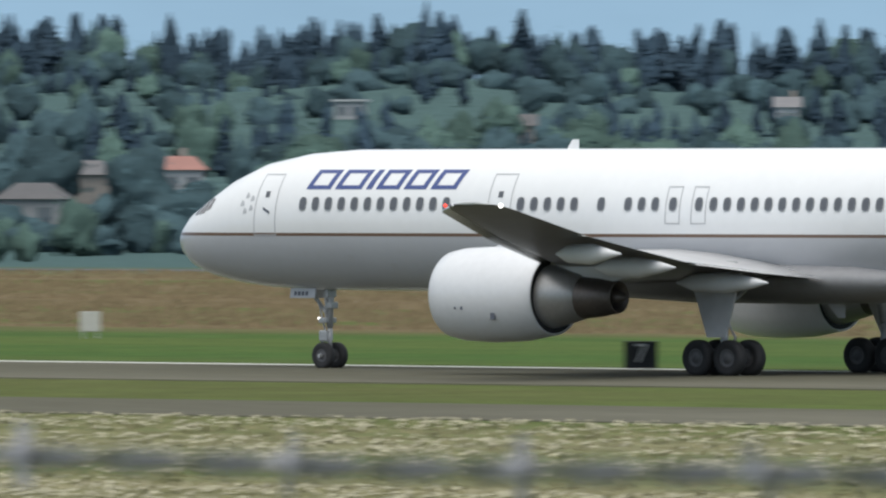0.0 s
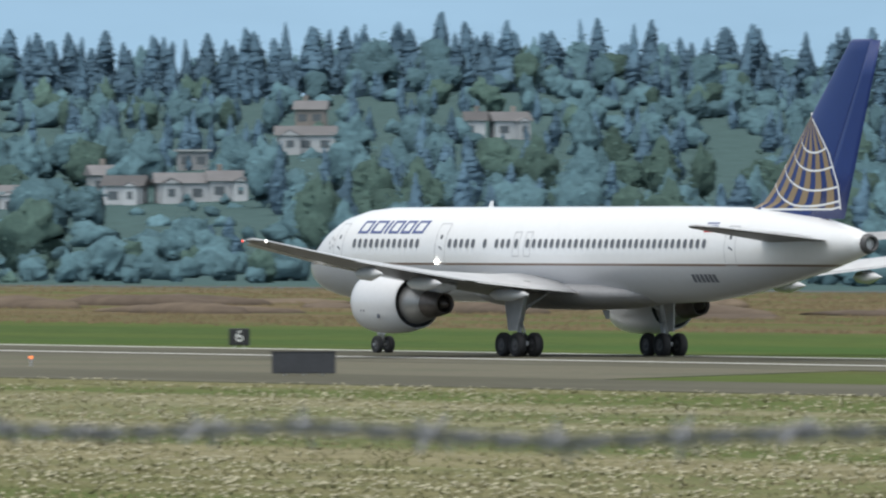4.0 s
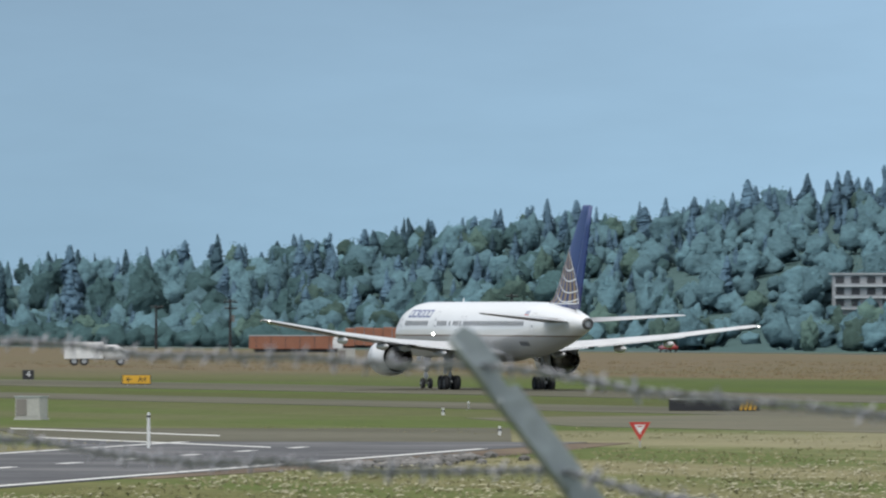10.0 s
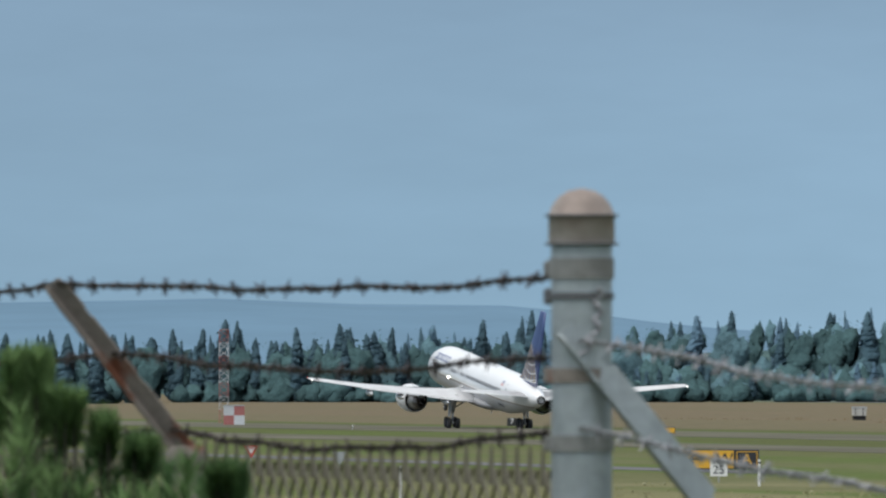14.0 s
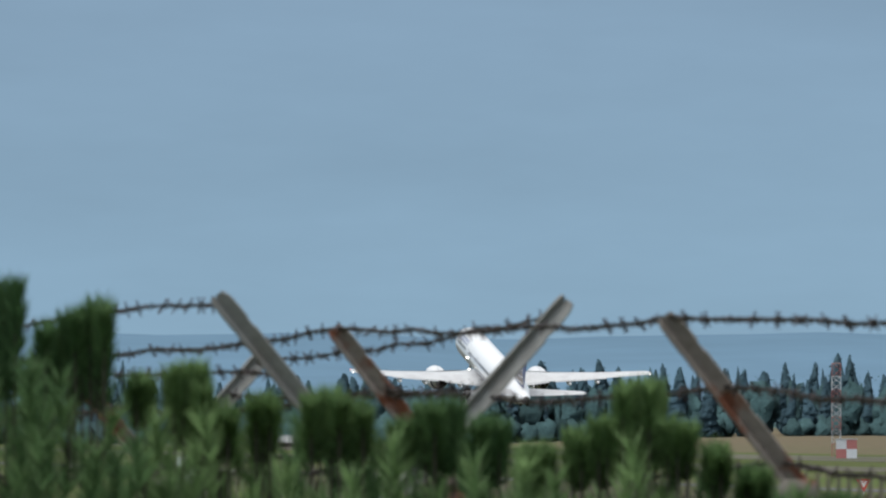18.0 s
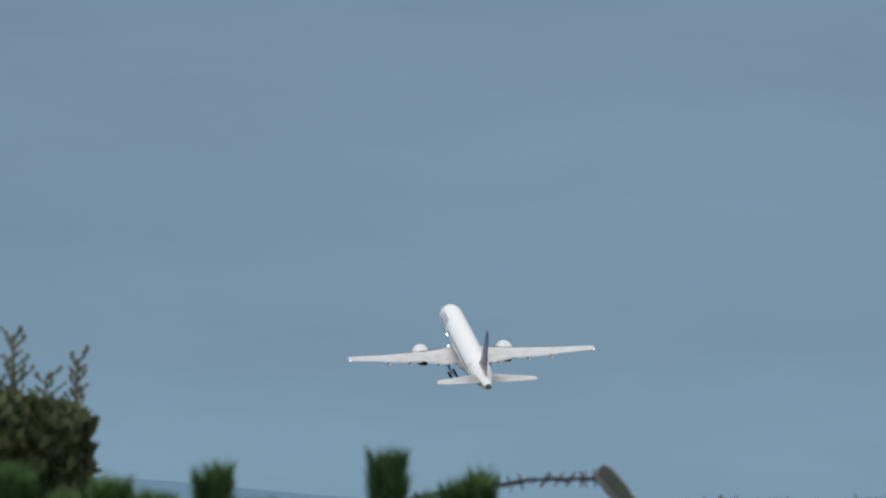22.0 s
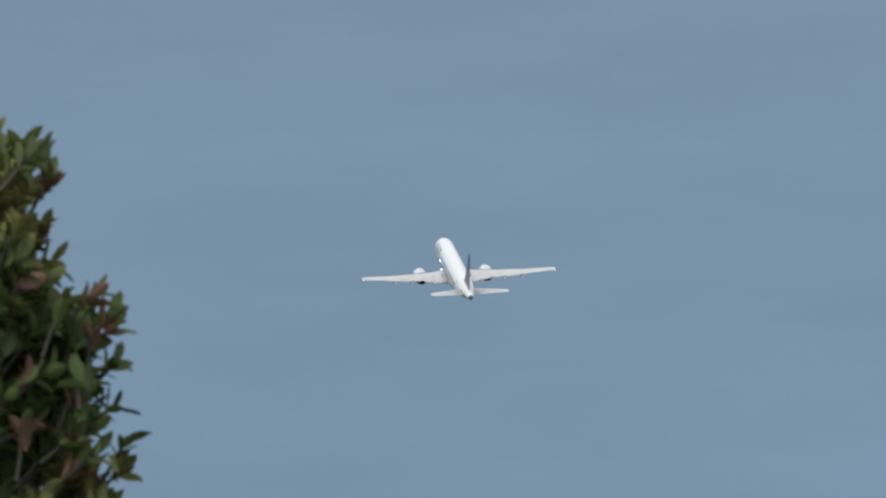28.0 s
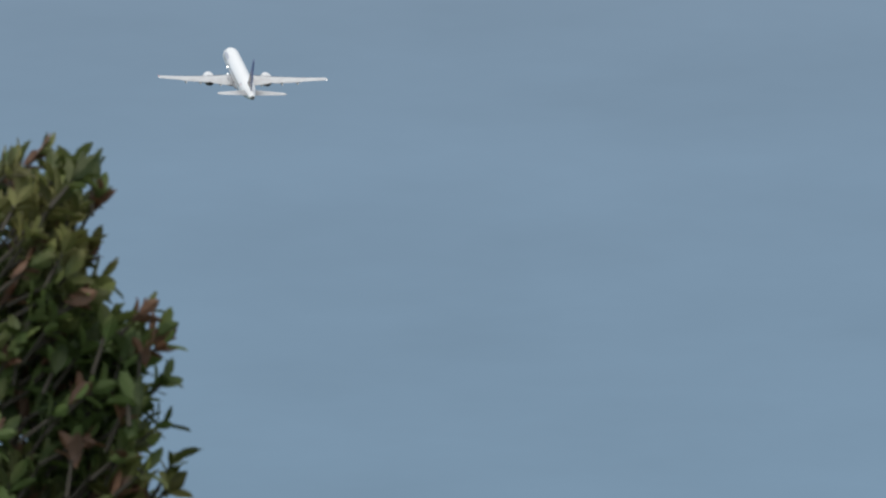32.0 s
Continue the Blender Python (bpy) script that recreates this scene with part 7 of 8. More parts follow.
# candles: bearing, rise of the tip, breadth
CANDLES = [(83.6, 200, 90), (83.38, 150, 70), (83.15, 182, 80), (82.96, 155, 90), (82.68, 202, 80), (82.45, 142, 100), (82.28, 70, 60), (82.15, 90, 60), (82.02, 70, 60), (81.88, 230, 80), (81.68, 160, 60), (81.56, 178, 70),
           (81.46, 190, 70), (81.26, 70, 60), (81.05, 85, 90), (80.88, 10, 60), (80.70, 32, 70), (80.46, 34, 60), (80.37, 38, 60), (80.26, 22, 60), (80.06, -15, 60), (79.89, 20, 100), (79.66, -10, 80), (79.45, -58, 80),
           (79.26, -30, 60), (79.02, 55, 70), (78.93, 62, 70), (78.80, -15, 80), (78.62, -60, 60), (78.45, -100, 70), (78.06, -150, 80), (79.14, -10, 60), (80.98, 60, 50)]


def make_pines():
    px = 15.6 / 22113
    for i, (a0, a1, d0) in enumerate(((77.7, 79.6, 16.0), (79.6, 81.3, 15.6), (81.3, 83.9, 15.2))):
        g = random.Random(30 + i)
        bush = thing("pine_shrub", pose(*dir_at((a0 + a1) / 2, d0 + 0.25, 3.55)), "low bushy pine shrub with upright green candles", "shrub", "pine shrubs")
        inv = bush.matrix_world.inverted()
        v, f = [], []
        stems = bmesh.new()
        foot = dir_at((a0 + a1) / 2, d0 + 0.3, 3.5)
        az = a0
        while az < a1:
            for row in range(3):
                d = d0 - 0.12 + 0.12 * row + g.uniform(-0.05, 0.05)
                col = az + 0.05 * row + g.uniform(-0.03, 0.03)
                top = tuft_profile(col) * px + g.uniform(-0.075, 0.03)
                for lvl in range(9):
                    p = dir_at(col + g.uniform(-0.07, 0.07) * (lvl > 0), d, EYE + top - 0.042 * lvl - 0.02)
                    b = p + Vector((g.uniform(-0.02, 0.02), g.uniform(-0.012, 0.012), -g.uniform(0.05, 0.07)))
                    shoot(v, f, b, p, 80, 0.040, g, 0.6)
            az += 0.16 * g.uniform(0.8, 1.25)
        # candles: a dark stem in a brush of upswept needles, broad and open at the top
        for caz, up, wide in CANDLES:
            if a0 <= caz < a1:
                n = max(2, round(wide / 24))
                low = max(tuft_profile(caz) - 60, up - 240)
                for k in range(n):
                    off = (k - (n - 1) / 2) * (wide - 44) / max(n - 1, 1) / 386
                    tip = dir_at(caz + off, d0 - 0.03 + g.uniform(-0.03, 0.03), EYE + (up - g.uniform(0, 14)) * px - 0.024)
                    base = dir_at(caz + off * 0.75, d0, EYE + low * px)
                    mid = base.lerp(tip, 0.45)
                    shoot(v, f, tip - (tip - base) * min(0.085 / (tip - base).length, 0.6), tip, 300, 0.036, g, 0.42)
                    shoot(v, f, base, mid, 150, 0.036, g, 0.6)
                    shoot(v, f, mid, tip, 170, 0.034, g, 0.5)
                    rod(stems, base - Vector((0, 0, 0.1)), tip, 0.0022, 0.0015, 5, False)
        # limbs and the lower skirt down to the ground
        for k in range(26):
            e = dir_at(g.uniform(a0, a1), d0 + g.uniform(0, 0.5), EYE - 0.55 - g.uniform(0, 0.2))
            rod(stems, foot, e, 0.022, 0.006, 5, False)
        for k in range(700):
            u = g.random()
            e = foot.lerp(dir_at(g.uniform(a0, a1), d0 + g.uniform(0, 0.5), EYE - 0.3), 0.35 + 0.65 * u)
            e += Vector((g.gauss(0, 0.04), g.gauss(0, 0.04), 0))
            shoot(v, f, e, e + Vector((g.uniform(-0.04, 0.04), g.uniform(-0.04, 0.04), 0.09)), 12, 0.045, g)
        ob = arrays("foliage", [inv @ q for q in v], f, "pine", bush)
        bmesh.ops.transform(stems, matrix=inv, verts=stems.verts)
        part("stem", stems, "bark", bush, "brown woody stem")


make_pines()


def leaf_mesh(v, f, base, axis, nrm, ln, w, curl=0.15):
    """A pointed oval leaf, folded a little along its midrib."""
    s = axis.cross(nrm).normalized()
    b = len(v)
    v.append(base)
    for u, k in ((0.3, 0.8), (0.6, 1.0), (0.85, 0.6)):
        c = base + axis * ln * u - nrm * curl * ln * u * u
        v += [c + s * w * k / 2 + nrm * w * 0.14, c, c - s * w * k / 2 + nrm * w * 0.14]
    v.append(base + axis * ln - nrm * curl * ln)
    f += [(b, b + 2, b + 1), (b, b + 3, b + 2)]
    for r in (0, 1):
        o = b + 1 + 3 * r
        f += [(o, o + 1, o + 4, o + 3), (o + 1, o + 2, o + 5, o + 4)]
    o = b + 7
    f += [(o, o + 1, b + 10), (o + 1, o + 2, b + 10)]


def make_broadleaf():
    g = random.Random(11)
    d0 = 22.0
    px = d0 / 22113
    base = dir_at(86.6, d0 + 0.4, 3.5)
    bush = thing("evergreen_shrub", pose(*base), "tall evergreen shrub with leathery leaves and red young tips", "shrub")
    inv = bush.matrix_world.inverted()
    edge_up = [300, 480, 690, 740, 790, 850, 920, 980, 1030, 1070, 1110, 1160, 1250, 1310, 1345, 1375, 1400]
    edge_az = [84.92, 84.84, 84.87, 84.92, 84.94, 84.90, 84.95, 84.93, 84.98, 85.17, 85.22, 85.22, 85.22, 85.22, 85.42, 85.52, 85.8]
    v, f, rv, rf = [], [], [], []
    stems = bmesh.new()
    clusters = []
    for k in range(1050):
        up = g.uniform(250, 1300)
        e = float(np.interp(up, edge_up, edge_az)) + 0.13
        az = e + abs(g.gauss(0, 0.55)) if g.random() < 0.75 else e + g.uniform(0, 2.4)
        clusters.append((az, up, g.uniform(-0.25, 0.25), False))
    # tips that stand out along its edge
    clusters += [(85.06, 1048, -0.1, True), (84.98, 985, -0.1, True), (85.0, 1010, 0.0, True), (85.52, 1335, 0, True), (85.3, 1295, 0, False), (85.28, 1250, 0, False), (85.3, 1165, 0, True), (85.27, 1105, 0, False),
                 (84.96, 930, 0, False), (84.98, 850, 0, False), (84.93, 780, 0, False), (84.95, 735, 0, False), (85.45, 1180, -.1, True), (85.65, 1310, 0, True)]
    for az, up, dd, red in clusters:
        c = dir_at(az, d0 + dd, EYE + up * px)
        ax = Vector((g.uniform(-0.5, 0.5), g.uniform(-0.2, 0.9), g.uniform(0.1, 0.9))).normalized()
        s1 = ax.orthogonal().normalized()
        s2 = ax.cross(s1)
        red = red or g.random() < 0.2
        n = g.randint(6, 10)
        for k in range(n):
            a = 2.4 * k + g.uniform(-0.3, 0.3)
            out = s1 * math.cos(a) + s2 * math.sin(a)
            open_ = g.uniform(0.5, 1.3) if not red else g.uniform(0.25, 0.8)
            d = (ax + out * open_).normalized()
            nrm = (ax - d * ax.dot(d)).normalized()
            ln = g.uniform(0.036, 0.064)
            b = c - ax * 0.015 * k * 0.4
            leaf_mesh(rv if red and k > n - 6 else v, rf if red and k > n - 6 else f, b, d, nrm, ln, ln * g.uniform(0.38, 0.5), g.uniform(0, 0.3))
        rod(stems, c - ax * 0.06 + Vector((0, -0.02, -0.03)), c, 0.004, 0.003, 5, False)
    for k in range(9):
        rod(stems, base, dir_at(g.uniform(85.7, 87.5), d0 + g.uniform(0.2, 0.5), EYE + g.uniform(300, 1000) * px), 0.024, 0.006, 6, False)
    # the shrub's lower body, down to the ground
    for k in range(240):
        c = dir_at(g.uniform(85.0, 88.0), d0 + g.uniform(-0.3, 0.6), g.uniform(3.7, 5.75))
        for j in range(6):
            d = Vector((g.gauss(0, 1), g.gauss(0, 1), g.gauss(0.3, 0.6))).normalized()
            leaf_mesh(v, f, c, d, d.orthogonal().normalized(), 0.075, 0.028, 0.2)
    arrays("foliage", [inv @ q for q in v], f, "leaf", bush)
    arrays("young_foliage", [inv @ q for q in rv], rf, "leafred", bush)["label"] = "reddish young leaves"
    bmesh.ops.transform(stems, matrix=inv, verts=stems.verts)
    part("stem", stems, "bark", bush)


make_broadleaf()


def make_conifer_bush():
    g = random.Random(21)
    d0 = 20.0
    px = d0 / 22113
    base = dir_at(85.0, d0 + 0.3, 3.5)
    bush = thing("conifer_shrub", pose(*base), "dense yellow-green conifer shrub with bare upright sprays", "shrub")
    inv = bush.matrix_world.inverted()
    v, f = [], []
    stems = bmesh.new()
    top = lambda az: float(np.interp(az, [83.15, 83.25, 83.5, 83.8, 84.1, 84.5, 85, 87], [40, 275, 305, 325, 368, 400, 425, 420]))
    for k in range(2600):
        az = 83.27 + 3.6 * g.random() ** 1.5
        t = top(az)
        up = t - abs(g.gauss(0, 130)) if g.random() < 0.8 else g.uniform(-300, t)
        c = dir_at(az, d0 + g.uniform(-0.2, 0.3), EYE + up * px)
        ax = Vector((g.uniform(-0.4, 0.4), g.uniform(-0.4, 0.4), 0.8)).normalized()
        for j in range(7):
            d = (ax + Vector((g.gauss(0, 0.5), g.gauss(0, 0.5), g.gauss(0, 0.4)))).normalized()
            w = d.orthogonal().normalized() * 0.004
            b = len(v)
            q = c + d * g.uniform(0.015, 0.04)
            v += [c - w, (c + q) / 2 + w * 2, q, (c + q) / 2 - w * 2]
            f += [(b, b + 1, b + 2), (b, b + 2, b + 3)]

    # bare sprays with budded twigs
    def spray(az, up0, up1, lean, n):
        a = dir_at(az, d0, EYE + up0 * px)
        b = dir_at(az + lean, d0, EYE + up1 * px)
        rod(stems, a, b, 0.005, 0.002, 5, False)
        for k in range(n):
            u = 0.12 + 0.88 * k / n
            p = a.lerp(b, u)
            side_ = 1 if k % 2 else -1
            d = (Vector((0.25, 1, 0)).normalized() * side_ * g.uniform(0.3, 0.9) + Vector((0, 0, 1)) * g.uniform(0.4, 0.9)).normalized()
            ln = g.uniform(0.02, 0.062) * (1.15 - u * 0.7)
            q = p + d * ln
            rod(stems, p, q, 0.0022, 0.0014, 4, False)
            for j in range(3):
                e = p.lerp(q, 0.35 + 0.65 * j / 2)
                bmesh.ops.create_icosphere(stems, subdivisions=1, radius=g.uniform(0.0026, 0.0044), matrix=Matrix.Translation(e + Vector((0, g.uniform(-0.004, 0.004), 0.003))))

    for az, u0, u1, lean, n in ((83.8, 280, 470, -0.04, 22), (83.72, 300, 440, 0.06, 16), (83.56, 280, 455, -0.02, 18), (83.62, 280, 400, 0.05, 12), (83.27, 250, 412, -0.02, 16), (83.42, 260, 385, -0.03, 12), (83.98, 300, 455, -0.05, 16),
                                (84.1, 330, 618, 0.02, 34), (84.06, 330, 500, -0.08, 18), (84.15, 330, 520, 0.07, 18), (84.44, 360, 500, 0.03, 18), (84.30, 350, 440, 0.02, 12), (84.62, 380, 480, 0.02, 14)):
        spray(az + 0.05, u0 - 20, u1 - 20, lean, n)
    for k in range(16):
        rod(stems, base, dir_at(g.uniform(83.4, 86), d0 + g.uniform(-0.1, 0.2), EYE + g.uniform(-100, 300) * px), 0.022, 0.007, 5, False)
    arrays("foliage", [inv @ q for q in v], f, "juniper", bush)
    bmesh.ops.transform(stems, matrix=inv, verts=stems.verts)
    part("twig_spray", stems, "twig", bush, "pale budded twigs")


make_conifer_bush()


# ---- a heron standing in the meadow ----
def make_heron():
    x, y = polar(66.28, 272)
    bird = thing("heron", pose(x, y, 0, 0, 0, 66.28) @ Matrix.Diagonal((1.16, 1.16, 1.16, 1)), "grey heron standing in the seeding meadow", "bird")
    bm = bmesh.new()
    bmesh.ops.create_uvsphere(bm, u_segments=16, v_segments=10, radius=1.0, matrix=Matrix.Translation((-0.10, 0, 0.60)) @ pose(0, 0, 0, 0, -38, 0) @ Matrix.Diagonal((0.27, 0.12, 0.14, 1)))
    part("body", bm, "plume", bird, "grey feathered body", True)
    bm = bmesh.new()
    loft(bm, [[(-0.22, -0.05, 0.52), (-0.22, 0.05, 0.52), (-0.20, 0.03, 0.44)], [(-0.36, -0.02, 0.34), (-0.36, 0.02, 0.34), (-0.34, 0.01, 0.31)]])
    part("tail", bm, "plume", bird)
    bm = bmesh.new()
    pts = [(0.04, 0.72, 0.075), (0.075, 0.84, 0.055), (0.075, 0.95, 0.043), (0.045, 1.05, 0.036), (0.03, 1.13, 0.034), (0.05, 1.19, 0.036)]
    loft(bm, [[(px + r * math.cos(a), r * math.sin(a), pz) for a in [0.785 * k for k in range(8)]] for px, pz, r in pts])
    part("neck", bm, "plume", bird, "slim pale grey neck", True)
    bm = bmesh.new()
    bmesh.ops.create_uvsphere(bm, u_segments=12, v_segments=8, radius=1.0, matrix=Matrix.Translation((0.075, 0, 1.215)) @ Matrix.Diagonal((0.075, 0.035, 0.037, 1)))
    head = part("head", bm, "signwhite", bird, "white face", True)
    bm = bmesh.new()
    bmesh.ops.create_uvsphere(bm, u_segments=12, v_segments=8, radius=1.0, matrix=Matrix.Translation((0.05, 0, 1.238)) @ Matrix.Diagonal((0.085, 0.034, 0.022, 1)))
    part("cap", bm, "signblack", head, "black cap", True)
    part("bill", rod(bmesh.new(), (0.13, 0, 1.213), (0.30, 0, 1.195), 0.016, 0.003, 8), "bill", head, "long dull yellow bill")
    for s in (1, -1):
        bm = bmesh.new()
        rod(bm, (-0.06, s * 0.05, 0.50), (-0.02, s * 0.05, 0.27), 0.016, 0.011, 7)
        rod(bm, (-0.02, s * 0.05, 0.27), (-0.06, s * 0.05, 0.02), 0.011, 0.010, 7)
        rod(bm, (-0.09, s * 0.05, 0.012), (0.05, s * 0.05, 0.010), 0.008, 0.006, 6)
        part("leg", bm, "bill", bird, "thin dark leg")


make_heron()


# ---- meadow ----
def make_meadow():
    """Seeding grass in clumps over the near verges, thickest where the ground shows largest."""
    g = np.random.default_rng(3)
    n = 75000
    az = g.uniform(38.5, 79, n)
    r = 195 * (620 / 195) ** g.random(n)
    x, y = polar(az, r)
    d, nr, o = (-0.904, 0.427), (0.427, 0.904), (-462.5, 131.8)
    across = (x - o[0]) * nr[0] + (y - o[1]) * nr[1]
    keep = ((y > 60) & (y < 218.5) & ~((np.abs(across - 1) < 11) & (x > -530)) & ~((x < -535) & (x > -660) & (y > 188))& ~((x < -490) & (x > -642) & (y > 148)& (y < 171))) & ~((x < -470) & (g.random(n) < np.clip((-470 - x) / 130, 0, 0.75)))
    patch = np.array([noise.noise(Vector((a * 0.05, b * 0.09, 3.0))) + 0.8 * noise.noise(Vector((a * 0.35, b * 0.5, 7.0))) for a, b in zip(x, y)])
    x, y, patch = x[keep], y[keep], patch[keep]
    m = len(x)
    blades_v, blades_f, head_v, head_f = [], [], [], []
    k = 4
    hgt = g.uniform(0.04, 0.125, (m, k))
    off = g.normal(0, 0.22, (m, k, 2))
    lean = g.normal(0, 0.10, (m, k, 2))
    wid = g.uniform(0.02, 0.05, (m, k))
    ang = g.uniform(0, 3.14, (m, k))
    bx0, by0 = x[:, None] + off[..., 0], y[:, None] + off[..., 1]
    cx, sx = np.cos(ang) * wid, np.sin(ang) * wid
    z = np.zeros_like(bx0)
    v = np.stack([np.stack([bx0 - cx, by0 - sx, z], -1), np.stack([bx0 + cx, by0 + sx, z], -1), np.stack([bx0 + lean[..., 0], by0 + lean[..., 1], hgt], -1)], 2).reshape(-1, 3)
    f = np.arange(len(v)).reshape(-1, 3)
    plain_mesh("meadow_grass", v, f, "blade", "tufts of green and straw meadow grass", "grass")
    hm = (patch > -0.12)[:, None] & (g.random((m, k)) < np.where(x < -440, 0.07, 0.7)[:, None]) & (hgt > 0.07)
    tx, ty, tz = (bx0 + lean[..., 0])[hm], (by0 + lean[..., 1])[hm], hgt[hm]
    s = g.uniform(0.035, 0.11, len(tx))
    v = np.stack([np.stack([tx - s, ty, tz], -1), np.stack([tx, ty + s, tz - s * 0.3], -1), np.stack([tx + s, ty, tz], -1), np.stack([tx, ty - s, tz - s * 0.3], -1), np.stack([tx, ty, tz + s * 0.35], -1)], 1).reshape(-1, 3)
    q = np.arange(len(tx))[:, None, None] * 5 + np.array([[0, 1, 4], [1, 2, 4], [2, 3, 4], [3, 0, 4]])[None]
    plain_mesh("seed_heads", v, q.reshape(-1, 3), "flower", "pale cream seed heads and flowers over the meadow", "flowers")


def plain_mesh(name, v, f, material, label, category):
    me = bpy.data.meshes.new(name)
    me.vertices.add(len(v))
    me.vertices.foreach_set("co", np.ascontiguousarray(v, dtype=np.float32).ravel())
    me.loops.add(f.size)
    me.loops.foreach_set("vertex_index", np.ascontiguousarray(f, dtype=np.int32).ravel())
    me.polygons.add(len(f))
    me.polygons.foreach_set("loop_start", np.arange(0, f.size, 3, dtype=np.int32))
    me.update(calc_edges=True)
    me.materials.append(M[material])
    return tagged(new(name, me), label, category, kind="stuff")



def make_dry_grass():
    """Tall dry grass in drifts over the rough ground beyond the runway."""
    g = np.random.default_rng(8)
    n = 26000
    az = g.uniform(39, 76.5, n)
    y = g.uniform(352, 588, n)
    x = -y * np.tan(np.radians(az))
    keep = (np.hypot(x, y) < 1500) & (np.array([noise.noise(Vector((a * 0.012, b * 0.05, 5.0))) for a, b in zip(x, y)]) > -0.15)
    x, y = x[keep], y[keep]
    k = 4
    bx0, by0 = x[:, None] + g.normal(0, 0.5, (len(x), k)), y[:, None] + g.normal(0, 0.4, (len(x), k))
    h = g.uniform(0.10, 0.30, bx0.shape)
    w = g.uniform(0.05, 0.14, bx0.shape)
    lx = g.normal(0, 0.12, bx0.shape)
    v = np.stack([np.stack([bx0 - w, by0 - w, 0 * w], -1), np.stack([bx0 + w, by0 - w * 0.4, 0 * w], -1), np.stack([bx0 + lx, by0, h], -1)], 2).reshape(-1, 3)
    plain_mesh("dry_grass", v, np.arange(len(v)).reshape(-1, 3), "drystalk", "tall dry brown grass beyond the runway", "grass")


make_meadow()
make_dry_grass()


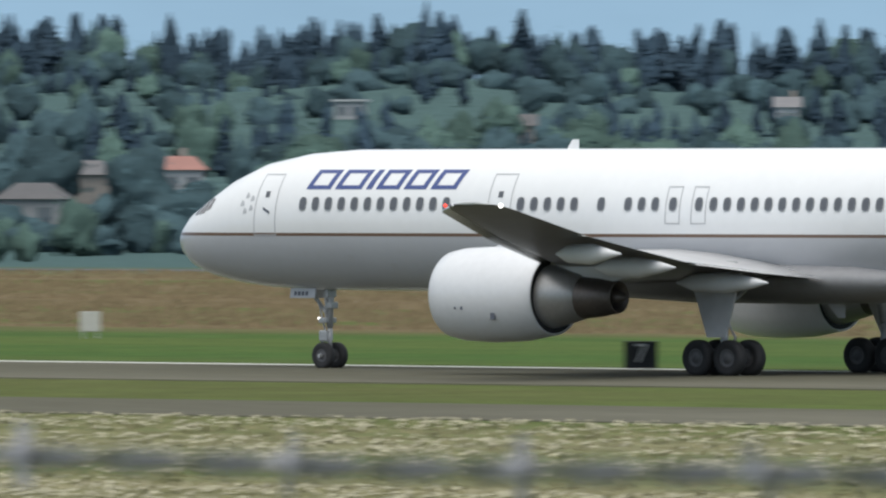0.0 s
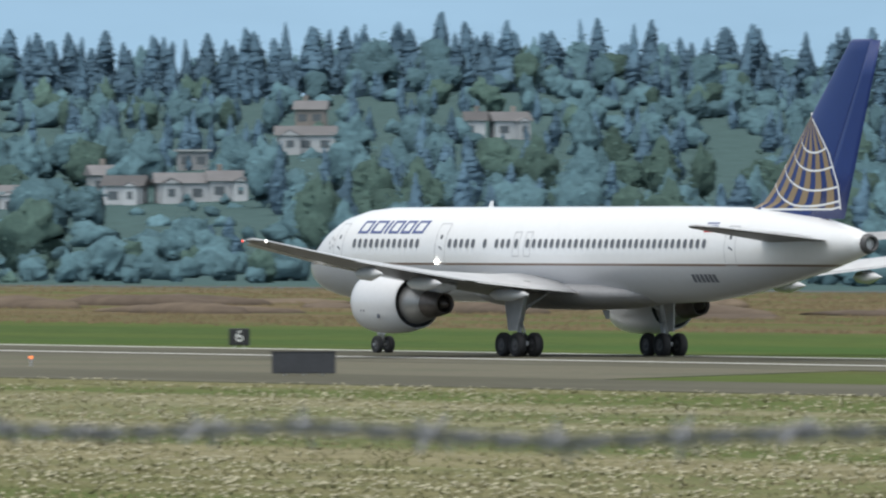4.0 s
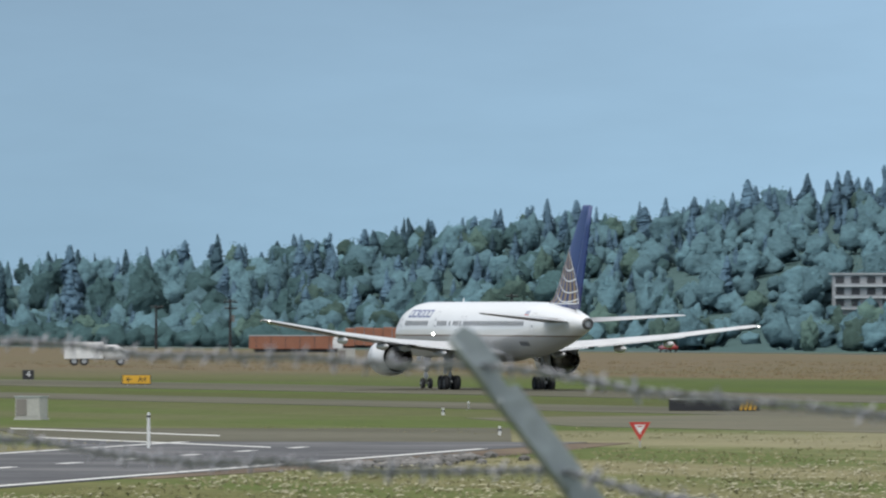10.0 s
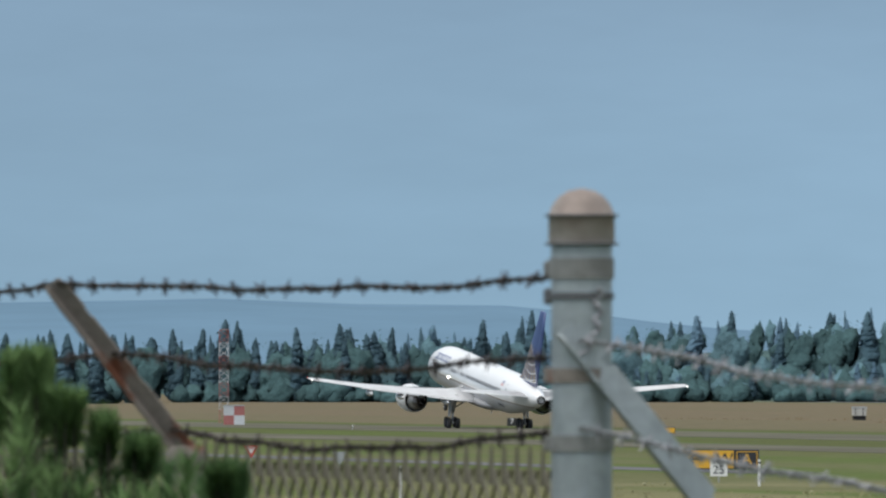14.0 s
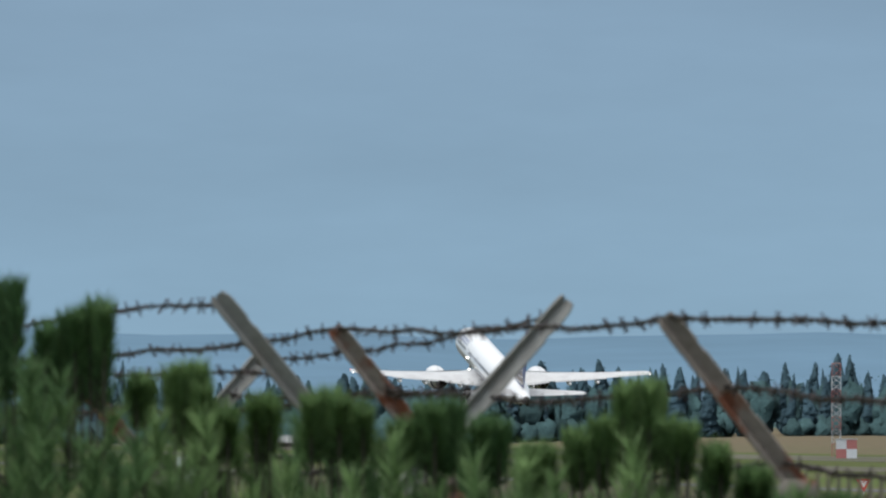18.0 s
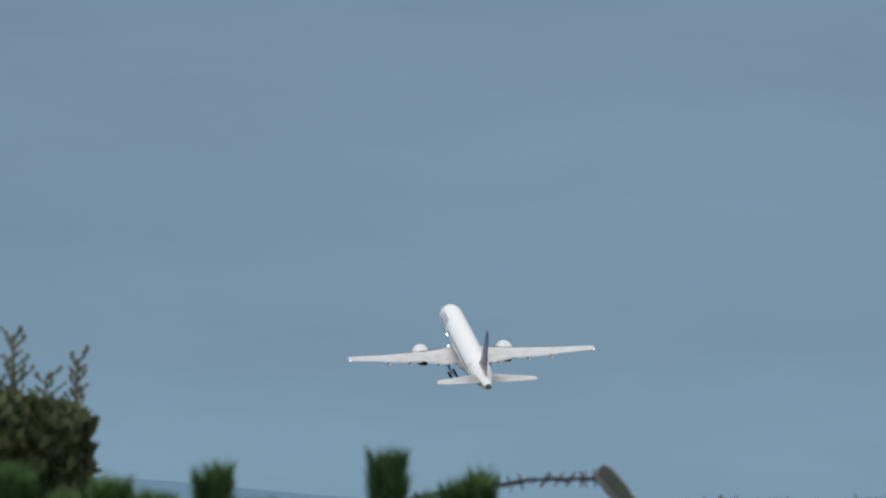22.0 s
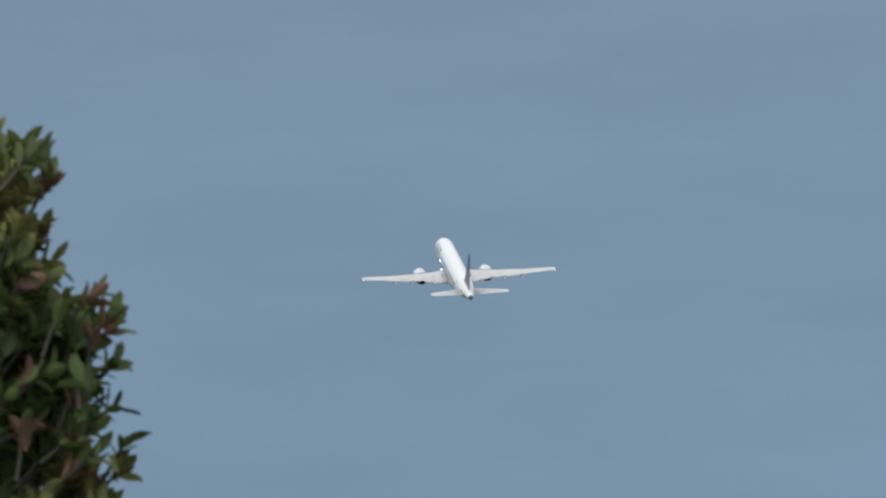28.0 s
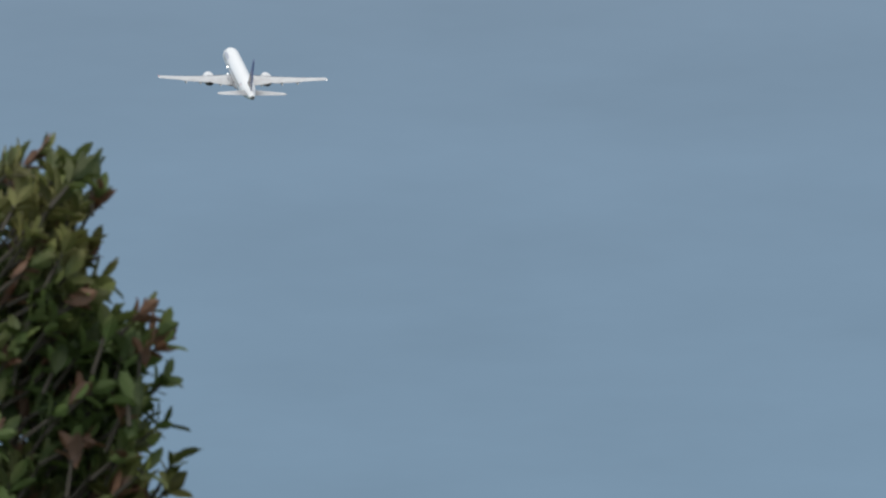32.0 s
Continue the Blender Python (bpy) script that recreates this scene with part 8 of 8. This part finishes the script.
# ---- what moves ----
# seconds, place of the main gear's foot, yaw from the runway, nose up, right wing down
FLIGHT = [
    (0.0, -228.36, 279.27, 0.00, 0.00, 0.00, 0.00),
    (0.5, -256.43, 279.27, 0.00, 0.00, 0.00, 0.03),
    (1.0, -285.06, 279.27, 0.00, 0.00, 0.00, 0.05),
    (1.5, -314.25, 279.27, 0.00, 0.00, 0.00, 0.08),
    (2.0, -343.99, 279.27, 0.00, 0.00, 0.00, 0.11),
    (2.5, -374.27, 279.27, 0.00, 0.00, 0.00, 0.14),
    (3.0, -405.07, 279.27, 0.00, 0.00, 0.00, 0.16),
    (3.5, -436.09, 279.10, 0.00, -0.03, 0.00, 0.29),
    (4.0, -467.62, 278.94, 0.00, -0.07, 0.00, 0.42),
    (4.5, -499.64, 278.77, 0.00, -0.10, 0.00, 0.55),
    (5.0, -532.01, 278.45, 0.00, -0.31, -0.04, 0.77),
    (5.5, -562.30, 277.29, 0.00, -0.44, 0.01, 0.77),
    (6.0, -595.01, 276.95, 0.00, -0.48, 0.04, 0.76),
    (6.5, -629.31, 277.10, 0.00, -0.48, 0.10, 0.72),
    (7.0, -664.78, 277.41, 0.00, -0.54, 0.13, 0.69),
    (7.5, -700.57, 277.72, 0.00, -0.65, 0.08, 0.68),
    (8.0, -736.75, 277.98, 0.00, -0.78, 0.02, 0.65),
    (8.5, -773.06, 278.11, 0.00, -0.85, -0.04, 0.69),
    (9.0, -809.62, 278.25, 0.00, -0.80, -0.07, 0.67),
    (9.5, -846.69, 278.49, 0.00, -0.78, -0.06, 0.67),
    (10.0, -884.35, 278.84, 0.00, -0.67, 0.04, 0.64),
    (10.5, -922.72, 279.11, 0.00, -0.57, 0.10, 0.67),
    (11.0, -961.44, 279.46, 0.00, -0.56, 0.65, 0.67),
    (11.5, -1000.29, 279.64, 0.00, -0.44, 0.99, 0.80),
    (12.0, -1039.44, 279.70, 0.00, -0.31, 1.48, 0.86),
    (12.5, -1078.77, 279.63, 0.00, -0.20, 2.30, 0.66),
    (13.0, -1119.79, 280.32, 0.00, -0.10, 3.14, 0.43),
    (13.5, -1159.77, 278.80, 0.00, -0.29, 4.24, 0.71),
    (14.0, -1200.20, 280.15, 0.00, -0.48, 5.33, 1.00),
    (14.5, -1241.58, 278.24, 0.00, -0.47, 5.87, 1.00),
    (15.0, -1283.40, 280.44, 0.00, -0.47, 6.40, 1.00),
    (15.5, -1325.63, 280.66, 0.00, -0.47, 6.80, 0.90),
    (16.0, -1369.13, 278.55, 0.25, -0.49, 7.82, 0.79),
    (16.5, -1413.02, 279.30, 0.90, -0.52, 8.64, 0.69),
    (17.0, -1457.25, 280.04, 2.10, -0.54, 9.45, 0.58),
    (17.5, -1501.82, 280.79, 3.80, -0.56, 10.27, 0.47),
    (18.0, -1546.67, 282.74, 5.70, -0.59, 10.79, 0.37),
    (18.5, -1588.89, 282.00, 7.50, -0.61, 10.83, 0.41),
    (19.0, -1631.35, 282.46, 9.50, -0.65, 10.97, 0.44),
    (19.5, -1677.12, 282.98, 12.40, -0.61, 11.62, 0.36),
    (20.0, -1723.26, 283.35, 15.70, -0.57, 12.92, 0.17),
    (20.5, -1769.58, 284.06, 19.64, -0.52, 14.40, -1.29),
    (21.0, -1814.74, 284.30, 24.60, -0.44, 15.95, -2.73),
    (21.5, -1859.27, 284.33, 30.30, -0.34, 16.30, -3.42),
    (22.0, -1903.57, 284.16, 36.65, -0.27, 16.63, -2.98),
    (22.5, -1948.11, 283.70, 43.56, -0.22, 16.18, -2.07),
    (23.0, -1992.68, 283.06, 50.74, -0.22, 15.73, -1.15),
    (23.5, -2037.16, 282.45, 57.93, -0.22, 15.55, -1.15),
    (24.0, -2081.72, 281.67, 65.16, -0.20, 15.29, -1.19),
    (24.5, -2125.78, 281.51, 71.08, -0.18, 15.64, -1.61),
    (25.0, -2170.53, 284.13, 78.07, -0.06, 15.88, -1.75),
    (25.5, -2215.11, 284.55, 85.05, 0.06, 16.13, -1.89),
    (26.0, -2259.53, 284.97, 92.03, 0.18, 16.38, -2.04),
    (26.5, -2303.79, 286.30, 99.14, 0.30, 16.62, -2.18),
    (27.0, -2347.85, 285.17, 106.22, 0.47, 16.76, -2.80),
    (27.5, -2391.94, 283.44, 114.67, 0.66, 16.83, -3.43),
    (28.0, -2435.56, 282.00, 122.13, 0.84, 16.99, -3.63),
    (28.5, -2479.06, 279.90, 130.45, 0.97, 16.93, -3.71),
    (29.0, -2522.38, 277.63, 138.30, 1.08, 17.04, -3.24),
    (29.5, -2565.82, 275.29, 146.13, 1.19, 17.24, -2.19),
    (30.0, -2609.38, 272.58, 154.59, 1.31, 17.31, -1.58),
    (30.5, -2653.14, 270.37, 162.05, 1.38, 17.48, -0.59),
    (31.0, -2697.32, 267.37, 170.61, 1.45, 17.59, -0.28),
    (31.5, -2741.94, 264.86, 178.73, 1.50, 17.48, -0.02),
    (32.0, -2787.30, 262.38, 186.86, 1.55, 17.42, 0.23),
]


def motions():
    walk(AIRLINER, [(t, pose(x, y, z, roll, -up, 180 + yaw)) for t, x, y, z, yaw, up, roll in FLIGHT])
    for leg, s in zip(LEGS, (1, -1)):
        at = leg.location.copy()
        # bogies hang nose-high once the weight is off them, then the legs fold inwards
        fold = ((0, 0), (20.0, 0), (21.0, 8), (22.0, 28), (23.0, 60), (24.0, 80), (24.5, 84), (32, 84))
        walk(leg, [(t, pose(*at, -s * a, 0, 0)) for t, a in fold])
    at = NOSE_LEG.location.copy()
    walk(NOSE_LEG, [(t, pose(*at, 0, -a, 0)) for t, a in ((0, 0), (18.0, 0), (19.5, 40), (21.0, 84), (32, 84))])

    for ob, az, r, w in CROSSING:
        away = math.radians(az)
        out, run = Vector((-math.sin(away), math.cos(away), 0)) * r, Vector((-math.cos(away), -math.sin(away), 0)) * r * math.radians(w)
        walk(ob, [(t, pose(*(out + run * (t - 10) + Vector((0, 0, 0.03))), 0, 0, az + (180 if w > 0 else 0))) for t in (0, 32)])
    for ob, x, t, v in CARS:
        turn = 180 if v < 0 else 0
        walk(ob, [(k, pose(x + v * (k - t), ob.location.y, 0.03, 0, 0, turn)) for k in (0, 32)])


motions()
